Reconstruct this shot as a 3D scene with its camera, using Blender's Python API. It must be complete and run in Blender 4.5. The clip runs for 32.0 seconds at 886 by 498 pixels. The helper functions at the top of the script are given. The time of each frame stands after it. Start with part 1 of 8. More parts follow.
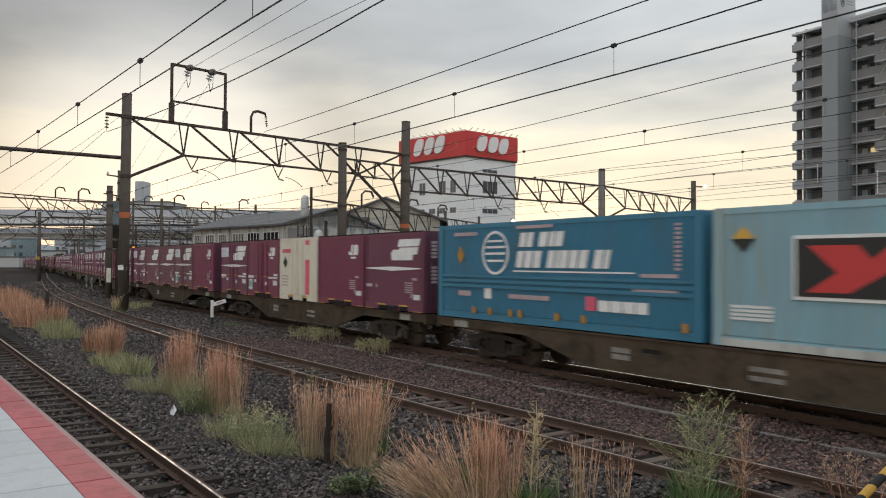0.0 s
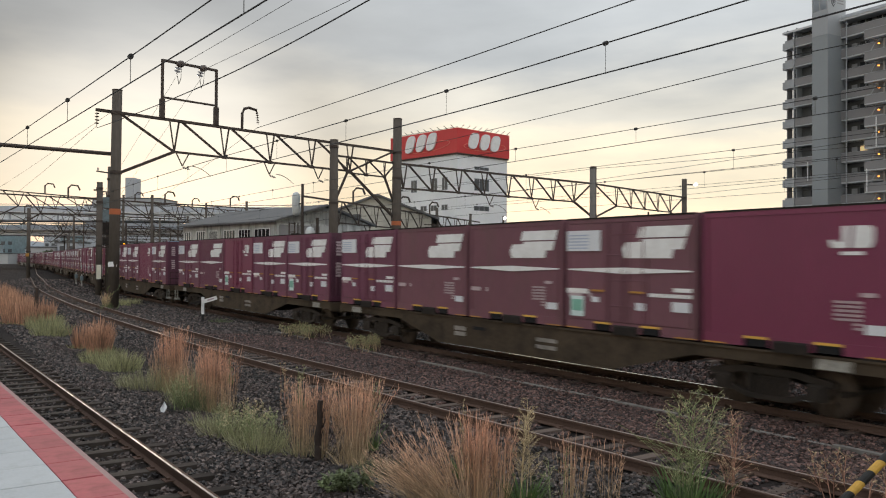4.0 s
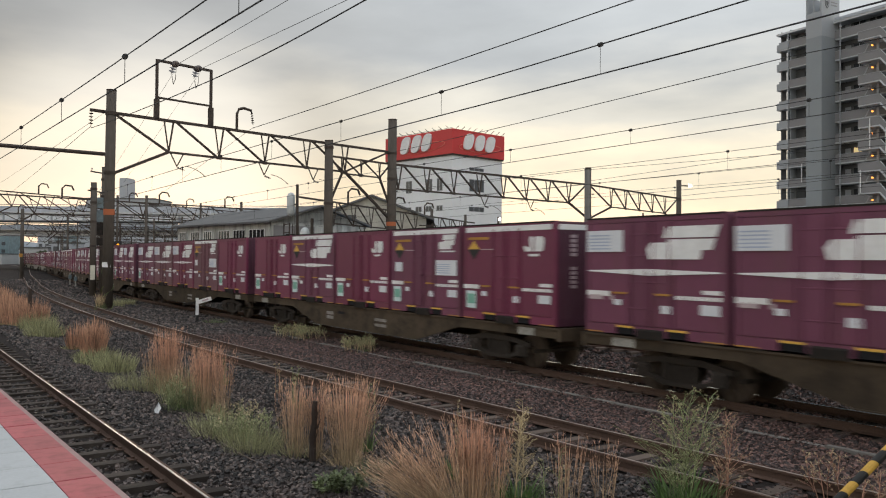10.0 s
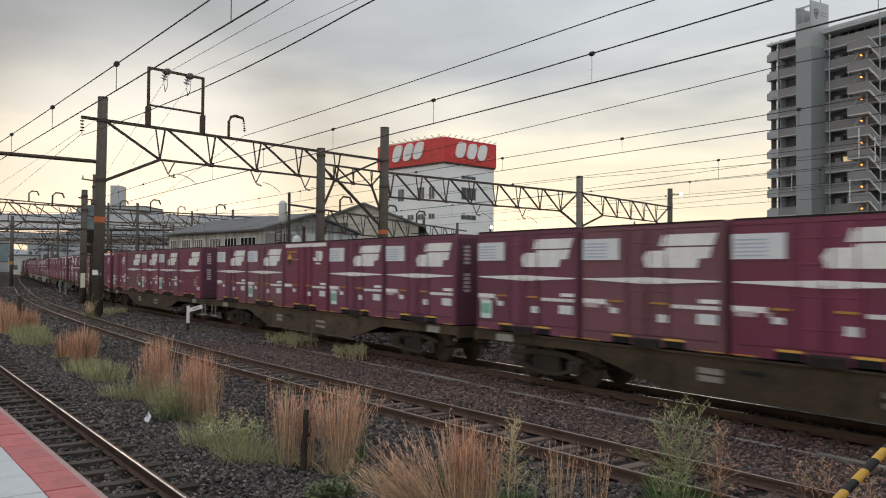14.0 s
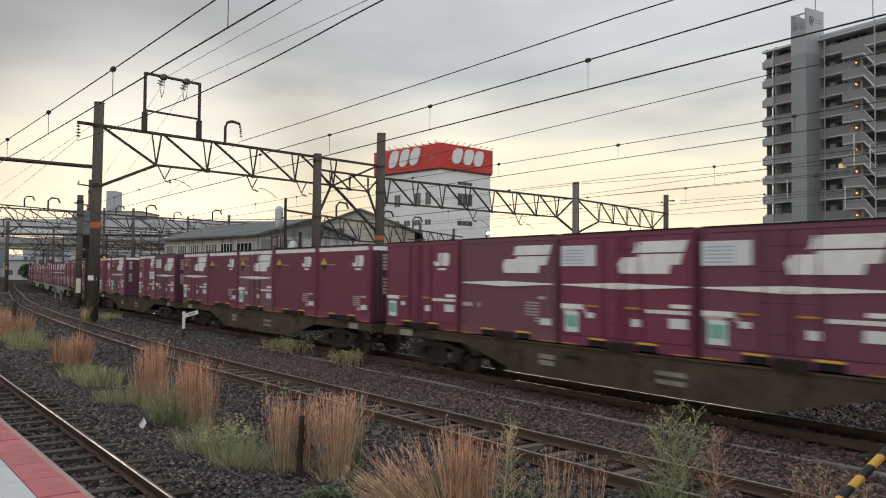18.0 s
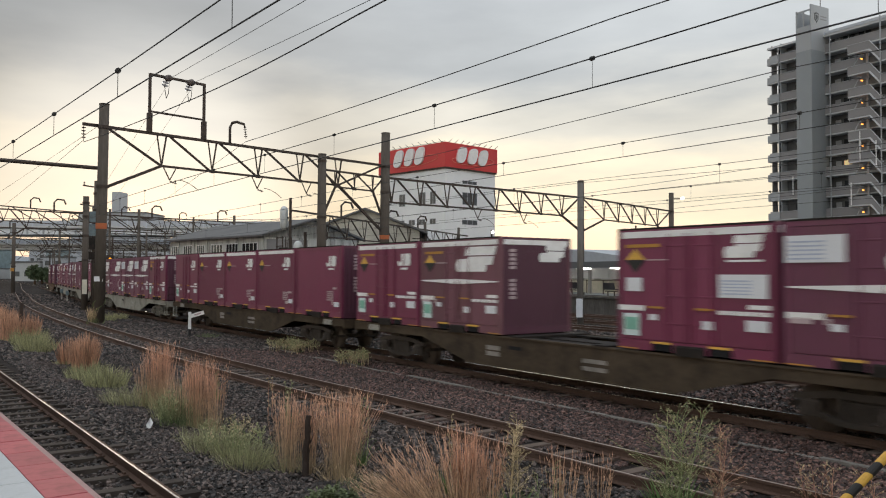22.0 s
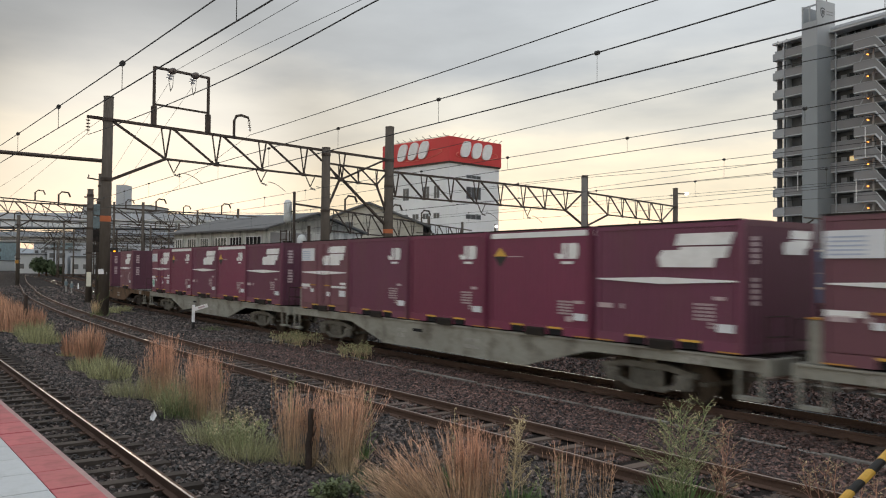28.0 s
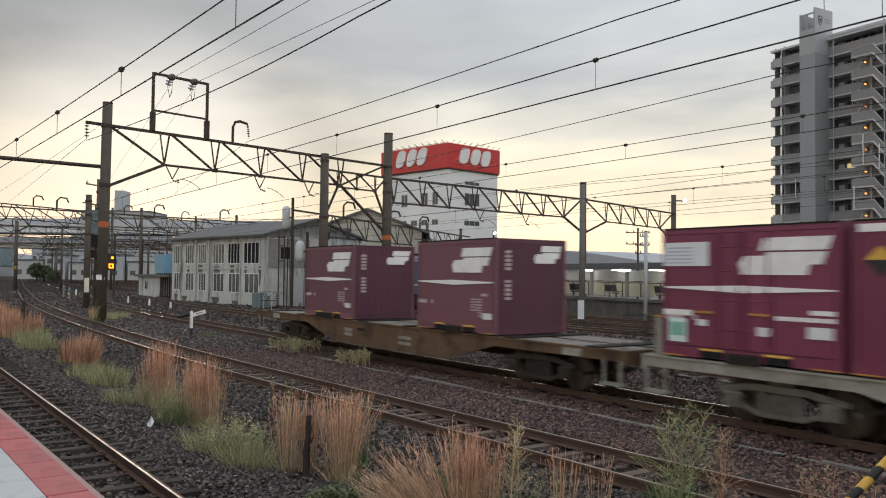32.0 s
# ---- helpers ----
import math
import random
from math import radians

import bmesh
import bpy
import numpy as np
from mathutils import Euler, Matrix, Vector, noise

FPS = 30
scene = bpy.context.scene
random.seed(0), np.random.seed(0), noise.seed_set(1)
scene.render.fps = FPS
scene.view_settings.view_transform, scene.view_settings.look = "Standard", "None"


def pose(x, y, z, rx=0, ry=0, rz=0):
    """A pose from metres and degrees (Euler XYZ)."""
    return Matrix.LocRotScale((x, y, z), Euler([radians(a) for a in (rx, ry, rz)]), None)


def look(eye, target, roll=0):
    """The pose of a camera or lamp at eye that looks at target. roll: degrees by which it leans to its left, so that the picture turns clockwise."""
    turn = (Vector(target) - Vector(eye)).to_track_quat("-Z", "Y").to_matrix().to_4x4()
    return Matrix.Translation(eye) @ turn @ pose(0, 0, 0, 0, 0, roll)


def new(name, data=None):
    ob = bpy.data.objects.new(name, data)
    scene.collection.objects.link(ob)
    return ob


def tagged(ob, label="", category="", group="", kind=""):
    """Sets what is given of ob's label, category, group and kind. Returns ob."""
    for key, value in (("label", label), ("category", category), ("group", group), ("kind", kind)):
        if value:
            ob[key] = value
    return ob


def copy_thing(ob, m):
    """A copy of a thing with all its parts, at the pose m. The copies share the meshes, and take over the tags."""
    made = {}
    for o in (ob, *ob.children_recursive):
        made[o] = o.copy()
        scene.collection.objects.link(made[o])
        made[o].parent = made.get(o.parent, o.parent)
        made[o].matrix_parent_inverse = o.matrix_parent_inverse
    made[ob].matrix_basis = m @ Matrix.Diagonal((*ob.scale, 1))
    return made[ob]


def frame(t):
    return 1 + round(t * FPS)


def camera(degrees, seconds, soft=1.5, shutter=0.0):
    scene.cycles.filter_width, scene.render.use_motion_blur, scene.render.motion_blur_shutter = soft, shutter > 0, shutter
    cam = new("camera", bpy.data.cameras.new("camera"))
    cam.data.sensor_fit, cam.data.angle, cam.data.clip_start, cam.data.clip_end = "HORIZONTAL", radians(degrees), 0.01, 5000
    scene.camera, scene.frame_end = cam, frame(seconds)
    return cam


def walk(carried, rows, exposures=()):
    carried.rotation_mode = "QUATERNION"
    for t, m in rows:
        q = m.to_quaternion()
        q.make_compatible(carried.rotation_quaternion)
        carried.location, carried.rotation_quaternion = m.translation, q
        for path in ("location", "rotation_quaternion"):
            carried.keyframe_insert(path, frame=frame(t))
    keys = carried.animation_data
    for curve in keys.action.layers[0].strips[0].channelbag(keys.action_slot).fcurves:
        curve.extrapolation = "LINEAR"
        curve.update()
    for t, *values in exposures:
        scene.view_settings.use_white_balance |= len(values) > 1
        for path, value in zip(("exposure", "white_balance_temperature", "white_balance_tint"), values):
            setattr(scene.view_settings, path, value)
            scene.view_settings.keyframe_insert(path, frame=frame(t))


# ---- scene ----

def view(pan, tilt, roll):
    """Camera pose on the platform: pan from the line of the tracks, tilt up, roll, in degrees."""
    a, b = radians(pan), radians(tilt)
    ahead = Vector((-math.cos(a) * math.cos(b), math.sin(a) * math.cos(b), math.sin(b)))
    return look(EYE, EYE + ahead, roll)


EYE = Vector((0.0, 0.0, 2.543))
cam = camera(57.81, 32.0, soft=1.1, shutter=0.6)
walk(cam, [(t, view(p, b, r)) for t, p, b, r in (
    (0, 33.34, 0.95, 0.28), (0.5, 33.37, 1.00, 0.29), (1, 33.48, 1.01, 0.29), (1.5, 33.58, 1.03, 0.31),
    (2, 33.65, 1.10, 0.35), (2.5, 33.77, 1.05, 0.34), (3, 33.84, 0.95, 0.34), (3.5, 33.89, 0.85, 0.38),
    (5.5, 34.02, 0.55, 0.28), (6, 34.00, 0.54, 0.25), (6.5, 34.10, 0.54, 0.34), (7, 34.18, 0.55, 0.49),
    (7.5, 34.16, 0.56, 0.53), (8, 34.16, 0.53, 0.48), (8.5, 34.17, 0.50, 0.55), (9, 34.29, 0.51, 0.57),
    (9.5, 34.39, 0.63, 0.54), (10, 34.31, 0.82, 0.43), (10.5, 34.35, 0.92, 0.43), (11, 34.37, 0.98, 0.35),
    (11.5, 34.41, 1.18, 0.21), (12, 34.58, 1.35, 0.17), (12.5, 34.70, 1.31, 0.20), (13, 34.75, 1.29, 0.28),
    (13.5, 34.78, 1.34, 0.40), (14, 34.88, 1.40, 0.48), (14.5, 34.94, 1.42, 0.44), (16.5, 35.09, 1.85, 0.53),
    (17, 35.10, 1.79, 0.55), (17.5, 35.15, 1.77, 0.59), (18, 35.14, 1.82, 0.56), (18.5, 35.18, 1.84, 0.48),
    (19, 35.25, 1.79, 0.51), (19.5, 35.25, 1.68, 0.50), (20, 35.16, 1.65, 0.49), (20.5, 34.97, 1.77, 0.42),
    (21, 34.82, 1.85, 0.36), (21.5, 34.79, 1.79, 0.26), (22, 34.78, 1.76, 0.26), (22.5, 34.71, 1.78, 0.28),
    (23, 34.64, 1.71, 0.33), (23.5, 34.69, 1.55, 0.40), (24, 34.76, 1.42, 0.49), (24.5, 34.79, 1.35, 0.55),
    (25, 34.77, 1.40, 0.58), (25.5, 34.66, 1.41, 0.54), (27.5, 34.51, 1.31, 0.43), (28, 34.53, 1.35, 0.54),
    (28.5, 34.59, 1.47, 0.54), (29, 34.60, 1.58, 0.58), (29.5, 34.58, 1.67, 0.50), (30, 34.60, 1.69, 0.50),
    (30.5, 34.59, 1.66, 0.50), (31, 34.54, 1.70, 0.58), (31.5, 34.60, 1.78, 0.63), (32, 34.64, 1.81, 0.65))],
    exposures=[(0, 0.0), (32, 0.0)])

# ---- sky and sun: late overcast afternoon, bright gap low beyond the tracks ----
SUN_WAY = Vector((-0.97, 0.236, 0.075)).normalized()


def make_world():
    w = bpy.data.worlds.new("evening_sky")
    scene.world = w
    w.use_nodes = True
    nt = w.node_tree
    nt.nodes.clear()
    N, L = nt.nodes.new, nt.links.new
    out, bg = N("ShaderNodeOutputWorld"), N("ShaderNodeBackground")
    sky = N("ShaderNodeTexSky")
    sky.sky_type, sky.sun_disc = "NISHITA", False
    sky.sun_elevation = math.asin(SUN_WAY.z)
    sky.sun_rotation = math.atan2(SUN_WAY.x, SUN_WAY.y)
    skys = N("ShaderNodeVectorMath")
    skys.operation = "SCALE"
    skys.inputs[3].default_value = 0.10
    L(sky.outputs[0], skys.inputs[0])
    tc = N("ShaderNodeTexCoord")
    sep = N("ShaderNodeSeparateXYZ")
    L(tc.outputs["Generated"], sep.inputs[0])
    # height above the horizon gives the cloud layer's tone
    ramp = N("ShaderNodeValToRGB")
    r = ramp.color_ramp
    r.interpolation = "EASE"
    stops = ((0.0, (1.14, 0.90, 0.62)), (0.05, (1.24, 1.01, 0.71)), (0.11, (1.07, 0.94, 0.71)), (0.18, (0.80, 0.77, 0.69)),
             (0.27, (0.58, 0.61, 0.63)), (0.42, (0.60, 0.64, 0.68)), (1.0, (0.95, 1.01, 1.08)))
    r.elements[0].position, r.elements[0].color = stops[0][0], (*stops[0][1], 1)
    r.elements[1].position, r.elements[1].color = stops[-1][0], (*stops[-1][1], 1)
    for p, c in stops[1:-1]:
        r.elements.new(p).color = (*c, 1)
    # clouds: flattened noise
    mp = N("ShaderNodeMapping")
    mp.inputs["Scale"].default_value = (1.6, 1.6, 6.0)
    L(tc.outputs["Generated"], mp.inputs[0])
    n1 = N("ShaderNodeTexNoise")
    n1.inputs["Scale"].default_value, n1.inputs["Detail"].default_value, n1.inputs["Roughness"].default_value = 1.9, 6, 0.52
    L(mp.outputs[0], n1.inputs[0])
    # noise bends the ramp up and down, and shades the clouds
    bend = N("ShaderNodeMath")
    bend.operation = "MULTIPLY_ADD"
    sub = N("ShaderNodeMath")
    sub.operation = "SUBTRACT"
    L(n1.outputs[0], sub.inputs[0])
    sub.inputs[1].default_value = 0.5
    L(sub.outputs[0], bend.inputs[0])
    bend.inputs[1].default_value = 0.17
    L(sep.outputs[2], bend.inputs[2])
    L(bend.outputs[0], ramp.inputs[0])
    shade = N("ShaderNodeMapRange")
    shade.inputs[1].default_value, shade.inputs[2].default_value = 0.3, 0.72
    shade.inputs[3].default_value, shade.inputs[4].default_value = 1.16, 0.84
    L(n1.outputs[0], shade.inputs[0])
    # the cloud is thicker towards the setting sun, thinner over the station
    bank = N("ShaderNodeVectorMath")
    bank.operation = "DOT_PRODUCT"
    L(tc.outputs["Generated"], bank.inputs[0])
    bank.inputs[1].default_value = (0.92, 0.10, 0.0)
    thin = N("ShaderNodeMapRange")
    thin.inputs[1].default_value, thin.inputs[2].default_value = -0.90, -0.68
    thin.inputs[3].default_value, thin.inputs[4].default_value = 0.54, 1.06
    L(bank.outputs["Value"], thin.inputs[0])
    # the open sky behind the station is the brighter half
    open_half = N("ShaderNodeMapRange")
    open_half.inputs[1].default_value, open_half.inputs[2].default_value = -0.28, 0.30
    open_half.inputs[3].default_value, open_half.inputs[4].default_value = 1.0, 1.30
    L(bank.outputs["Value"], open_half.inputs[0])
    lift = N("ShaderNodeMath")
    lift.operation = "MULTIPLY"
    L(thin.outputs[0], lift.inputs[0])
    L(open_half.outputs[0], lift.inputs[1])
    both = N("ShaderNodeMath")
    both.operation = "MULTIPLY"
    L(shade.outputs[0], both.inputs[0])
    L(lift.outputs[0], both.inputs[1])
    cl = N("ShaderNodeVectorMath")
    cl.operation = "SCALE"
    L(ramp.outputs[0], cl.inputs[0])
    L(both.outputs[0], cl.inputs[3])
    # the brighter gap round the hidden sun
    dot = N("ShaderNodeVectorMath")
    dot.operation = "DOT_PRODUCT"
    nrm = N("ShaderNodeVectorMath")
    nrm.operation = "NORMALIZE"
    L(tc.outputs["Generated"], nrm.inputs[0])
    L(nrm.outputs[0], dot.inputs[0])
    dot.inputs[1].default_value = SUN_WAY
    glow = N("ShaderNodeMapRange")
    glow.interpolation_type = "SMOOTHERSTEP"
    glow.inputs[1].default_value, glow.inputs[2].default_value = 0.968, 1.0
    glow.inputs[3].default_value, glow.inputs[4].default_value = 0.0, 0.40
    L(dot.outputs["Value"], glow.inputs[0])
    warm = N("ShaderNodeVectorMath")
    warm.operation = "SCALE"
    warm.inputs[0].default_value = (0.95, 0.95, 0.92)
    L(glow.outputs[0], warm.inputs[3])
    add = N("ShaderNodeVectorMath")
    add.operation = "ADD"
    L(cl.outputs[0], add.inputs[0])
    L(warm.outputs[0], add.inputs[1])
    mix = N("ShaderNodeMix")
    mix.data_type = "RGBA"
    mix.inputs[0].default_value = 0.94
    L(skys.outputs[0], mix.inputs[6])
    L(add.outputs[0], mix.inputs[7])
    L(mix.outputs[2], bg.inputs[0])
    bg.inputs[1].default_value = 1.0
    L(bg.outputs[0], out.inputs[0])


make_world()
sun = new("sun", bpy.data.lights.new("sun", "SUN"))
sun.data.energy, sun.data.angle, sun.data.color = 0.6, radians(12), (1.0, 0.82, 0.62)
sun.matrix_world = look(SUN_WAY * 50, (0, 0, 0))


# ---- materials ----
def mat(name, color, rough=0.7, metal=0.0, vary=0.15, grain=20.0, bump=0.0, blotch=2.0, dirt=None, dirt_amount=0.0,
        emit=0.0, random_amount=0.0, stretch=(1, 1, 1), island=0.0, contrast=0.0):
    m = bpy.data.materials.new(name)
    m.use_nodes = True
    nt = m.node_tree
    N, L = nt.nodes.new, nt.links.new
    b = nt.nodes["Principled BSDF"]
    b.inputs["Roughness"].default_value, b.inputs["Metallic"].default_value = rough, metal
    if rough >= 0.8:
        b.inputs["Specular IOR Level"].default_value = 0.15
    tc, mp = N("ShaderNodeTexCoord"), N("ShaderNodeMapping")
    mp.inputs["Scale"].default_value = stretch
    L(tc.outputs["Object"], mp.inputs[0])
    fine, big = N("ShaderNodeTexNoise"), N("ShaderNodeTexNoise")
    fine.inputs["Scale"].default_value, fine.inputs["Detail"].default_value = grain, 5
    big.inputs["Scale"].default_value, big.inputs["Detail"].default_value = blotch, 4
    L(mp.outputs[0], fine.inputs[0])
    L(mp.outputs[0], big.inputs[0])
    mul = N("ShaderNodeMath")
    mul.operation = "ADD"
    L(fine.outputs[0], mul.inputs[0])
    L(big.outputs[0], mul.inputs[1])
    rng = N("ShaderNodeMapRange")
    rng.inputs[1].default_value, rng.inputs[2].default_value = 0.6, 1.4
    rng.inputs[3].default_value, rng.inputs[4].default_value = 1 - vary, 1 + vary
    L(mul.outputs[0], rng.inputs[0])
    val = rng.outputs[0]
    if random_amount or island:
        if island:
            src = N("ShaderNodeNewGeometry").outputs["Random Per Island"]
        else:
            src = N("ShaderNodeObjectInfo").outputs["Random"]
        rr = N("ShaderNodeMapRange")
        amount = island or random_amount
        rr.inputs[3].default_value, rr.inputs[4].default_value = 1 - amount, 1 + amount
        if contrast:
            # a few pale pieces among many dark ones
            pw = N("ShaderNodeMath")
            pw.operation = "POWER"
            L(src, pw.inputs[0])
            pw.inputs[1].default_value = contrast
            src = pw.outputs[0]
            rr.inputs[4].default_value = 1 + amount * contrast
        L(src, rr.inputs[0])
        mm = N("ShaderNodeMath")
        mm.operation = "MULTIPLY"
        L(val, mm.inputs[0])
        L(rr.outputs[0], mm.inputs[1])
        val = mm.outputs[0]
    sc = N("ShaderNodeVectorMath")
    sc.operation = "SCALE"
    sc.inputs[0].default_value = color
    L(val, sc.inputs[3])
    col = sc.outputs[0]
    if dirt:
        dn = N("ShaderNodeTexNoise")
        dn.inputs["Scale"].default_value, dn.inputs["Detail"].default_value, dn.inputs["Roughness"].default_value = blotch * 1.7, 7, 0.65
        L(mp.outputs[0], dn.inputs[0])
        dr = N("ShaderNodeMapRange")
        dr.inputs[1].default_value, dr.inputs[2].default_value = 0.5, 0.72
        dr.inputs[3].default_value, dr.inputs[4].default_value = 0.0, dirt_amount
        L(dn.outputs[0], dr.inputs[0])
        mx = N("ShaderNodeMix")
        mx.data_type = "RGBA"
        L(dr.outputs[0], mx.inputs[0])
        L(col, mx.inputs[6])
        mx.inputs[7].default_value = (*dirt, 1)
        col = mx.outputs[2]
    L(col, b.inputs["Base Color"])
    if bump:
        bp = N("ShaderNodeBump")
        bp.inputs["Strength"].default_value, bp.inputs["Distance"].default_value = 0.6, bump
        L(fine.outputs[0], bp.inputs["Height"])
        L(bp.outputs[0], b.inputs["Normal"])
    if emit:
        b.inputs["Emission Color"].default_value = (*color, 1)
        b.inputs["Emission Strength"].default_value = emit
    return m


def reed_mat(name, low, high, z0, z1):
    """Grass that is olive at its foot and ripens towards the plumes."""
    m = mat(name, high, 0.8, vary=0.25, grain=6, blotch=2, island=0.45)
    nt = m.node_tree
    N, L = nt.nodes.new, nt.links.new
    scale = next(n for n in nt.nodes if n.type == "VECT_MATH")
    tc = next(n for n in nt.nodes if n.type == "TEX_COORD")
    sep, up, mix = N("ShaderNodeSeparateXYZ"), N("ShaderNodeMapRange"), N("ShaderNodeMix")
    L(tc.outputs["Object"], sep.inputs[0])
    up.inputs[1].default_value, up.inputs[2].default_value = z0, z1
    L(sep.outputs[2], up.inputs[0])
    mix.data_type = "RGBA"
    L(up.outputs[0], mix.inputs[0])
    mix.inputs[6].default_value, mix.inputs[7].default_value = (*low, 1), (*high, 1)
    L(mix.outputs[2], scale.inputs[0])
    return m


M = {}
# ground colour kept near-black: it holds the shade between the loose stones
M["ballast"] = mat("ballast", (0.024, 0.019, 0.017), 0.95, vary=0.6, grain=22, bump=0.06, blotch=0.35, dirt=(0.024, 0.016, 0.013), dirt_amount=0.7)
M["stone"] = mat("ballast_stone", (0.058, 0.044, 0.038), 0.62, vary=0.3, grain=30, blotch=0.22, island=0.85, contrast=2.8, dirt=(0.070, 0.040, 0.033), dirt_amount=0.55)
M["stone_red"] = mat("ballast_stone_rusty", (0.074, 0.041, 0.033), 0.6, vary=0.35, grain=30, blotch=0.3, island=0.85, contrast=2.4, dirt=(0.070, 0.032, 0.025), dirt_amount=0.6)
M["rail_side"] = mat("rail_rust", (0.105, 0.066, 0.050), 0.85, vary=0.3, grain=40, bump=0.004)
M["rail_top"] = mat("rail_polished", (0.42, 0.40, 0.38), 0.33, 1.0, vary=0.15, grain=60)
M["rail_dull"] = mat("rail_worn_top", (0.40, 0.33, 0.28), 0.34, 0.9, vary=0.25, grain=40)
M["sleeper"] = mat("timber_sleeper", (0.105, 0.080, 0.066), 0.9, vary=0.35, grain=25, bump=0.01, random_amount=0.3, stretch=(1, 0.25, 1))
M["sleeper_oily"] = mat("oily_timber_sleeper", (0.052, 0.042, 0.036), 0.85, vary=0.35, grain=25, bump=0.01, random_amount=0.35, stretch=(1, 0.25, 1), dirt=(0.09, 0.075, 0.06), dirt_amount=0.6)
M["concrete"] = mat("concrete", (0.33, 0.32, 0.30), 0.85, vary=0.18, grain=18, bump=0.004, dirt=(0.16, 0.15, 0.13), dirt_amount=0.6)
M["plat_white"] = mat("platform_slab_white", (0.42, 0.435, 0.44), 0.7, vary=0.08, grain=40, blotch=3, dirt=(0.32, 0.32, 0.31), dirt_amount=0.5, random_amount=0.05)
M["plat_red"] = mat("platform_red_paint", (0.34, 0.056, 0.070), 0.6, vary=0.18, grain=30, blotch=2.2, dirt=(0.14, 0.008, 0.014), dirt_amount=1.0, random_amount=0.12)
M["coping"] = mat("worn_pink_concrete_edge", (0.30, 0.19, 0.18), 0.75, vary=0.2, grain=25, blotch=2, dirt=(0.3, 0.22, 0.2), dirt_amount=0.6)
M["mast_grey"] = mat("mast_concrete_grey", (0.16, 0.15, 0.14), 0.85, vary=0.2, grain=12, bump=0.004, stretch=(1, 1, 0.2))
M["mast"] = mat("mast_concrete_dark", (0.100, 0.086, 0.074), 0.85, vary=0.25, grain=12, bump=0.004, stretch=(1, 1, 0.2))
M["steel"] = mat("galvanised_dark_steel", (0.056, 0.041, 0.033), 0.75, 0.1, vary=0.35, grain=15)
M["wire"] = mat("copper_wire_dark", (0.035, 0.035, 0.035), 0.6, 0.3, vary=0.1)
M["sill_paint"] = mat("worn_sill_lettering", (0.24, 0.22, 0.20), 0.7, vary=0.5, grain=12, blotch=3)
M["pale_edge"] = mat("pale_concrete_edge", (0.21, 0.195, 0.175), 0.85, vary=0.3, grain=9, blotch=1.2, dirt=(0.08, 0.06, 0.05), dirt_amount=0.8)
M["orange"] = mat("orange_band", (0.46, 0.125, 0.045), 0.6, vary=0.12)
M["insulator"] = mat("insulator_brown", (0.11, 0.09, 0.085), 0.3, vary=0.1)
WINE = dict(vary=0.13, grain=9, blotch=0.9, random_amount=0.14, stretch=(1, 1, 0.35))
M["wine"] = mat("wine_red_paint", (0.168, 0.027, 0.070), 0.45, **WINE)
M["wine_old"] = mat("faded_wine_red_paint", (0.155, 0.042, 0.083), 0.55, dirt=(0.13, 0.056, 0.062), dirt_amount=0.5, **WINE)
M["wine_brown"] = mat("brownish_faded_wine_paint", (0.165, 0.066, 0.088), 0.6, dirt=(0.13, 0.075, 0.072), dirt_amount=0.5, **WINE)
# ends: fresher purple wine, darkened so their weaker light sits in the colour
M["wine_end_shade"] = mat("purple_wine_end_shaded", (0.085, 0.025, 0.048), 0.55, **WINE)
M["placard_ink"] = mat("pale_blue_print", (0.42, 0.48, 0.62), 0.5, vary=0.2)
M["dark_concrete"] = mat("weathered_dark_concrete", (0.12, 0.11, 0.10), 0.9, vary=0.3, grain=8, blotch=1.0, dirt=(0.05, 0.045, 0.04), dirt_amount=0.9, stretch=(1, 1, 0.3))
M["stain"] = mat("dark_water_stain", (0.13, 0.125, 0.115), 0.9, vary=0.4, grain=6, blotch=1.5, stretch=(1, 1, 0.2))
M["white"] = mat("white_marking", (0.80, 0.80, 0.80), 0.6, vary=0.10, grain=14, blotch=2, dirt=(0.55, 0.50, 0.45), dirt_amount=0.35)
M["faint"] = mat("worn_lettering", (0.46, 0.36, 0.38), 0.6, vary=0.2, grain=18)
M["placard"] = mat("white_placard", (0.70, 0.72, 0.76), 0.5, vary=0.08, grain=20)
M["green"] = mat("green_sticker", (0.20, 0.45, 0.36), 0.5, vary=0.15)
M["cyan"] = mat("pale_sticker", (0.62, 0.74, 0.74), 0.5, vary=0.12)
M["yellow"] = mat("yellow_paint", (0.66, 0.39, 0.07), 0.6, vary=0.2, grain=25)
M["ochre"] = mat("ochre_paint", (0.45, 0.22, 0.04), 0.6, vary=0.2)
M["black"] = mat("black_paint", (0.02, 0.02, 0.02), 0.6, vary=0.2)
M["wagon"] = mat("wagon_grime_brown", (0.080, 0.060, 0.042), 0.85, vary=0.3, grain=12, blotch=0.7, dirt=(0.020, 0.017, 0.014), dirt_amount=0.85, random_amount=0.2)
M["wagon_grey"] = mat("wagon_light_grey", (0.27, 0.265, 0.23), 0.75, vary=0.2, grain=10, blotch=0.8, dirt=(0.08, 0.062, 0.048), dirt_amount=0.9)
M["wagon_tan"] = mat("wagon_rust_tan", (0.13, 0.082, 0.052), 0.85, vary=0.25, grain=10, blotch=0.8, dirt=(0.035, 0.026, 0.02), dirt_amount=0.9)
M["wheel_rust"] = mat("wheel_face_rust", (0.115, 0.088, 0.068), 0.75, vary=0.3, grain=10, blotch=3, dirt=(0.05, 0.038, 0.03), dirt_amount=0.7)
